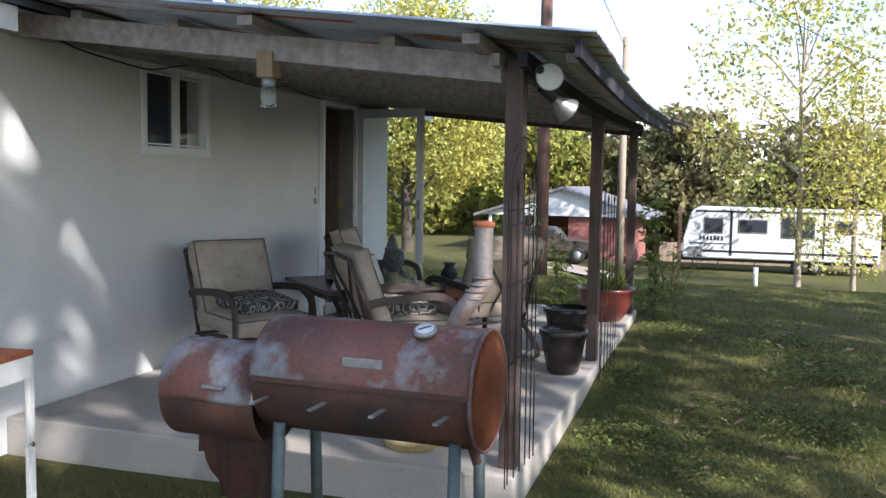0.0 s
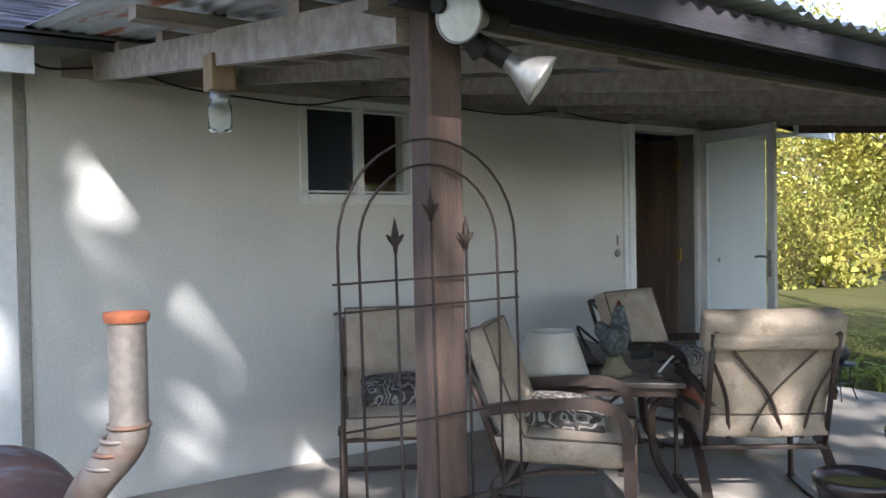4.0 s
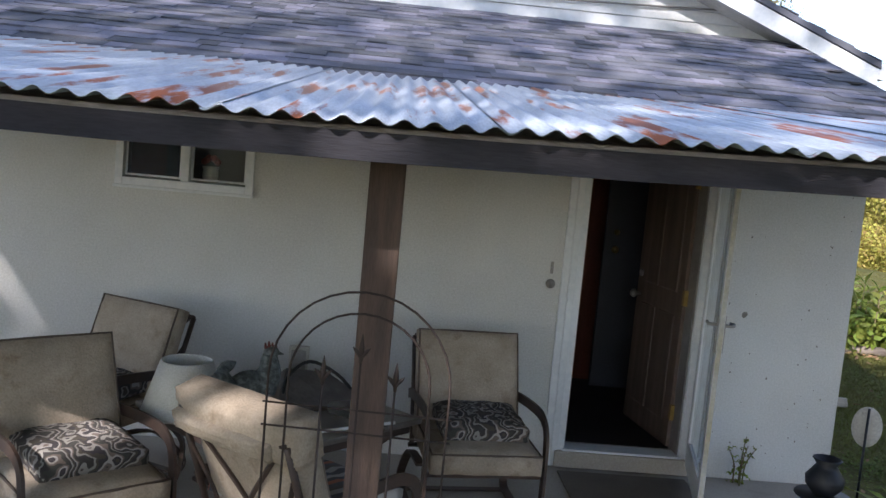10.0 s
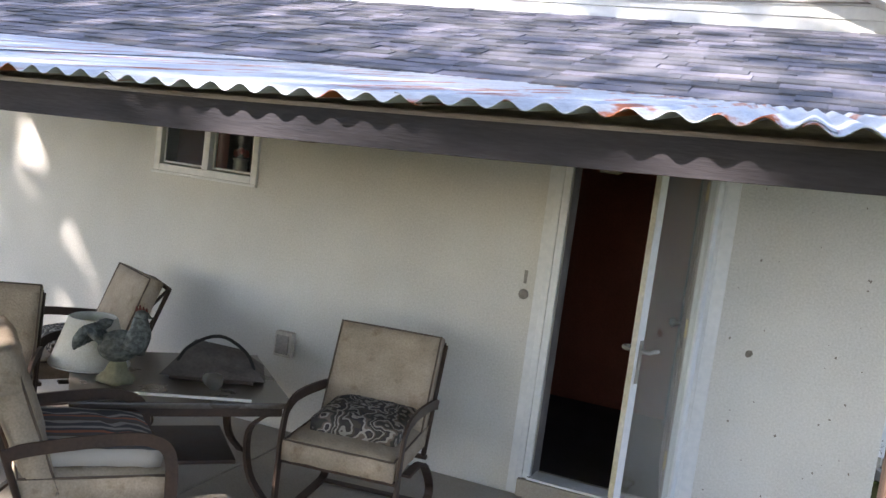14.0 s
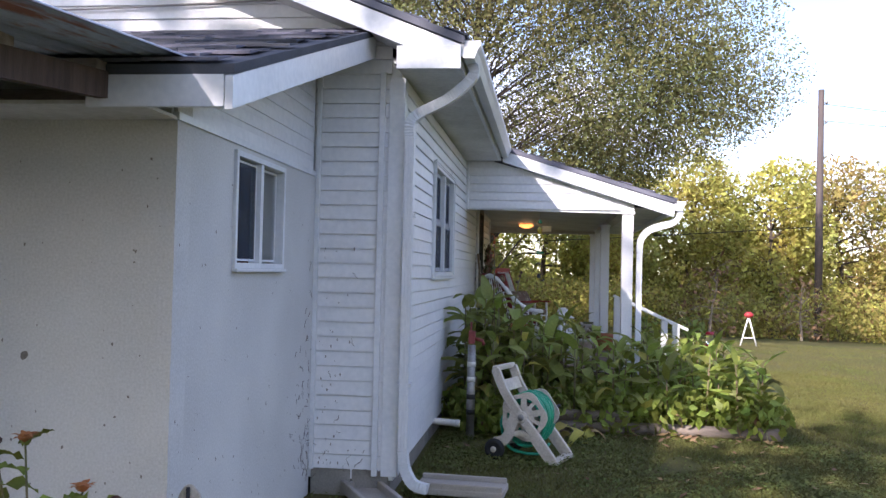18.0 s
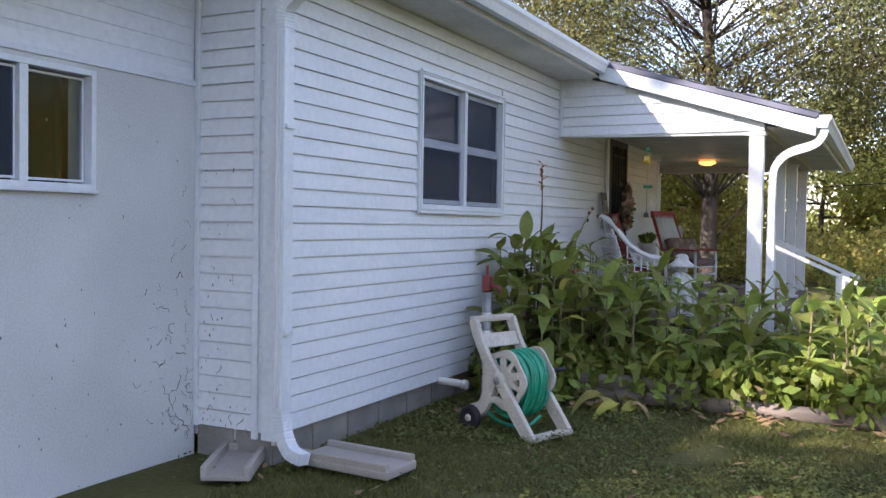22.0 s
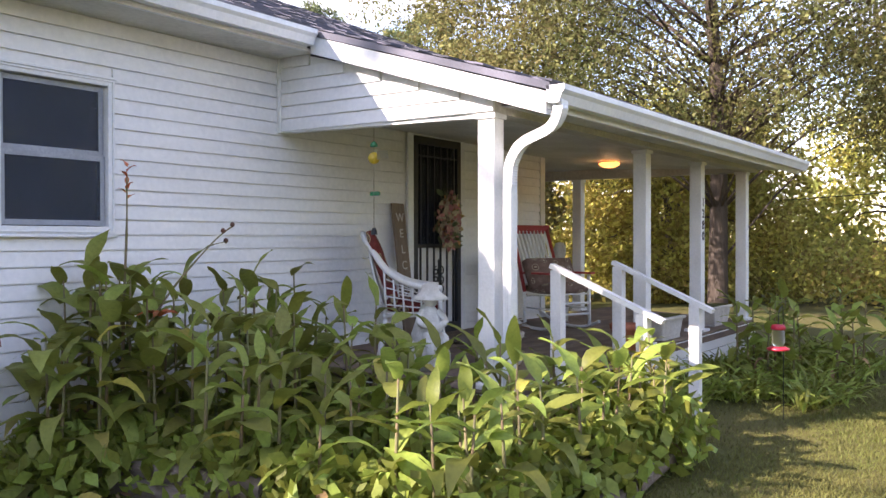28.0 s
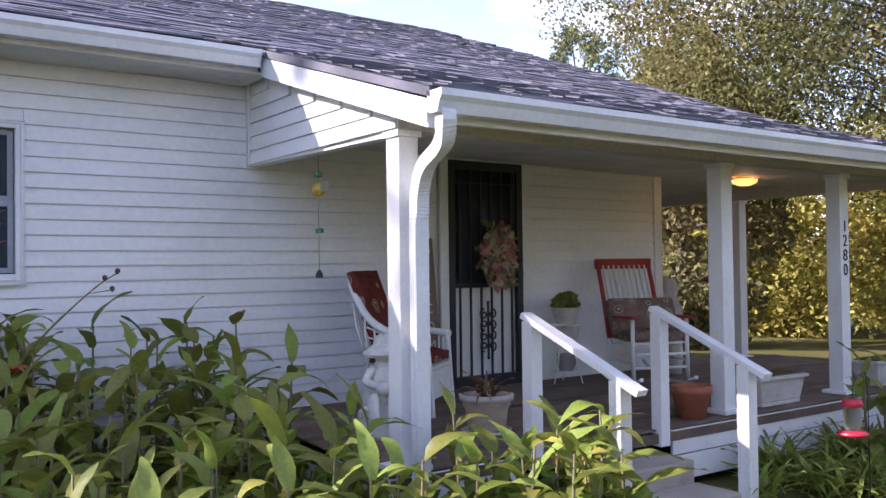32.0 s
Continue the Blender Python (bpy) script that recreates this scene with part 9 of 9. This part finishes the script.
# house roof, the slopes seen from the porch side
rv_, rf_ = [], []
for (xa, za, xb, zb, ya, yb_) in ((E0, ZE0, RX, RZ, RK, HIPY + 1.2), (E1, ZE1, E0, ZE0, YP - 0.1, PEND)):
    L_ = math.hypot(xb - xa, zb - za)
    ang = math.degrees(math.atan2(zb - za, xa - xb))
    for j in range(int(L_ / 0.138)):
        u = j * 0.138 / L_
        px, pz = xa + (xb - xa) * u + 0.015, za + (zb - za) * u + 0.003
        y = ya + (0.16 if j % 2 else 0) + srng.uniform(0, 0.05)
        y_end = yb_ - 0.32 - ((u * 1.1) if xa == E0 else (1 - 0.0) * u * 0.45)
        while y < y_end:
            kind_ = srng.randrange(4)
            m = pose(px + srng.choice((-0.003, 0.006)), y, pz + srng.choice((0.0, 0.006)) + srng.uniform(0, 0.001), 0, 0, 90) @ pose(0, 0, 0, ang, 0, 0)
            vv, ff = shingle_tab(TAB_W[kind_], 0.17)
            k = len(rv_)
            rv_ += [tuple(m @ Vector(p)) for p in vv]
            rf_ += [tuple(q + k for q in fq) for fq in ff]
            y += TAB_W[kind_] + 0.001
mr = new("shingle_courses", mesh_of("shingle_courses", rv_, rf_, "shingle"))
mr.parent = main_roof
mr["kind"] = "stuff"

# ---- grass ----
def grass(n, areas, seed, hmin, hmax):
    r = np.random.RandomState(seed)
    w = np.array([(a[1] - a[0]) * (a[3] - a[2]) * a[4] for a in areas])
    pick = r.choice(len(areas), n, p=w / w.sum())
    A = np.array(areas)
    x = A[pick, 0] + r.uniform(0, 1, n) * (A[pick, 1] - A[pick, 0])
    y = A[pick, 2] + r.uniform(0, 1, n) * (A[pick, 3] - A[pick, 2])
    x, y = x + r.normal(0, 0.3, n), y + r.normal(0, 0.3, n)
    keep = ~((x > -1.32) & (x < 4.57) & (y > -2.97)) & ~((x > XW) & (x < XM) & (y > 0)) & ~((x > XM - 0.1) & (x < PX) & (y > YP - 0.1))
    clump = np.array([noise.noise((a * 1.3, b * 1.3, 3.0)) for a, b in zip(x[::1], y[::1])]) 
    keep &= clump > -0.55
    x, y = x[keep], y[keep]
    n = len(x)
    z = np.array([ground_z(a, b) + (0.03 * noise.noise((a * 0.6, b * 0.6, 0)) - 0.015) for a, b in zip(x, y)]) - 0.012
    h = r.uniform(hmin, hmax, n)
    a = r.uniform(0, 2 * np.pi, n)
    dx, dy = np.cos(a) * 0.0045, np.sin(a) * 0.0045
    lx, ly = r.normal(0, 0.55, n) * h, r.normal(0, 0.55, n) * h
    v = np.stack([np.stack([x - dx, y - dy, z], 1), np.stack([x + dx, y + dy, z], 1), np.stack([x + lx, y + ly, z + h], 1)], 1).reshape(-1, 3)
    me = bpy.data.meshes.new("grass")
    me.vertices.add(3 * n)
    me.vertices.foreach_set("co", v.astype(np.float32).ravel())
    me.loops.add(3 * n)
    me.loops.foreach_set("vertex_index", np.arange(3 * n, dtype=np.int32))
    me.polygons.add(n)
    me.polygons.foreach_set("loop_start", np.arange(0, 3 * n, 3, dtype=np.int32))
    me.materials.append(M["grass"])
    me.update(calc_edges=True)
    return me


tagged(new("grass", grass(640000, [(-3.5, 2, -5.0, -0.5, 1.0), (0, 8, -6.5, -2.9, 0.8), (4.5, 9.5, -3.0, 5.2, 2.2), (8.2, 11.0, 2.0, 12.0, 2.0), (8, 18, -9, 3, 0.3), (9, 20, 3, 22, 0.16), (10.5, 14, 2, 14, 0.3)], 5, 0.02, 0.055)), "short patchy lawn grass", "grass", kind="stuff")


def clover(n, spots_, seed):
    """Small rounded leaves lying nearly flat, gathered in patches."""
    r = np.random.RandomState(seed)
    A = np.array(spots_)
    pick = r.randint(0, len(A), n)
    x = A[pick, 0] + r.normal(0, 1, n) * A[pick, 2]
    y = A[pick, 1] + r.normal(0, 1, n) * A[pick, 2]
    ok = ~((x > -1.32) & (x < XL + 0.05) & (y > -2.97)) & ~((x < XM + 0.05) & (y > YG - 0.1)) & ~((x > 5.3) & (x < PX) & (y > 5.0))
    x, y = x[ok], y[ok]
    n = len(x)
    z = np.array([ground_z(a, b) for a, b in zip(x, y)]) + r.uniform(0.012, 0.045, n)
    sz, a = r.uniform(0.006, 0.014, n), r.uniform(0, 2 * np.pi, n)
    cx, sy = np.cos(a) * sz, np.sin(a) * sz
    t1, t2 = r.normal(0, 0.3, n) * sz, r.normal(0, 0.3, n) * sz
    v = np.stack([np.stack([x - cx, y - sy, z - t1], 1), np.stack([x + sy * 0.8, y - cx * 0.8, z + t2], 1), np.stack([x + cx, y + sy, z + t1], 1), np.stack([x - sy * 0.8, y + cx * 0.8, z - t2], 1)], 1).reshape(-1, 3)
    return mesh_of("clover", v.tolist(), [(4 * i, 4 * i + 1, 4 * i + 2, 4 * i + 3) for i in range(n)], "clover")


M["clover"] = mat("clover_leaf", (0.105, 0.135, 0.034), 0.8, second=(0.14, 0.15, 0.045), scale=2, spec=0.2, vary=0.35, translucent=0.25)
patch_r = random.Random(77)
patches = [(patch_r.uniform(4.7, 9.6), patch_r.uniform(-3.0, 4.9), patch_r.uniform(0.12, 0.45)) for _ in range(70)] + [(patch_r.uniform(-3.4, 4.5), patch_r.uniform(-5.2, -3.1), patch_r.uniform(0.1, 0.3)) for _ in range(26)]
tagged(new("clover", clover(80000, patches, 12)), "clover and small broad weeds in the lawn", "clover", kind="stuff")
litter_r = random.Random(4)
lv, lf = [], []
for i in range(420):
    x, y = litter_r.choice(((litter_r.uniform(4.6, 9), litter_r.uniform(-2, 5)), (litter_r.uniform(-3, 4), litter_r.uniform(-5, -3.05)), (litter_r.uniform(5.6, 8.4), litter_r.uniform(4.6, 5.1))))
    m = pose(x, y, ground_z(x, y) + 0.035, litter_r.uniform(-25, 25), litter_r.uniform(-25, 25), litter_r.uniform(0, 360))
    s = litter_r.uniform(0.025, 0.06)
    k = len(lv)
    lv += [tuple(m @ Vector(p)) for p in ((-s * 0.4, 0, 0), (0, -s, 0.004), (s * 0.4, 0, 0.006), (0, s, 0.0))]
    lf.append((k, k + 1, k + 2, k + 3))
tagged(new("leaf_litter", mesh_of("leaf_litter", lv, lf, "dry_leaf")), "fallen dry leaves on the lawn", "leaves", kind="stuff")
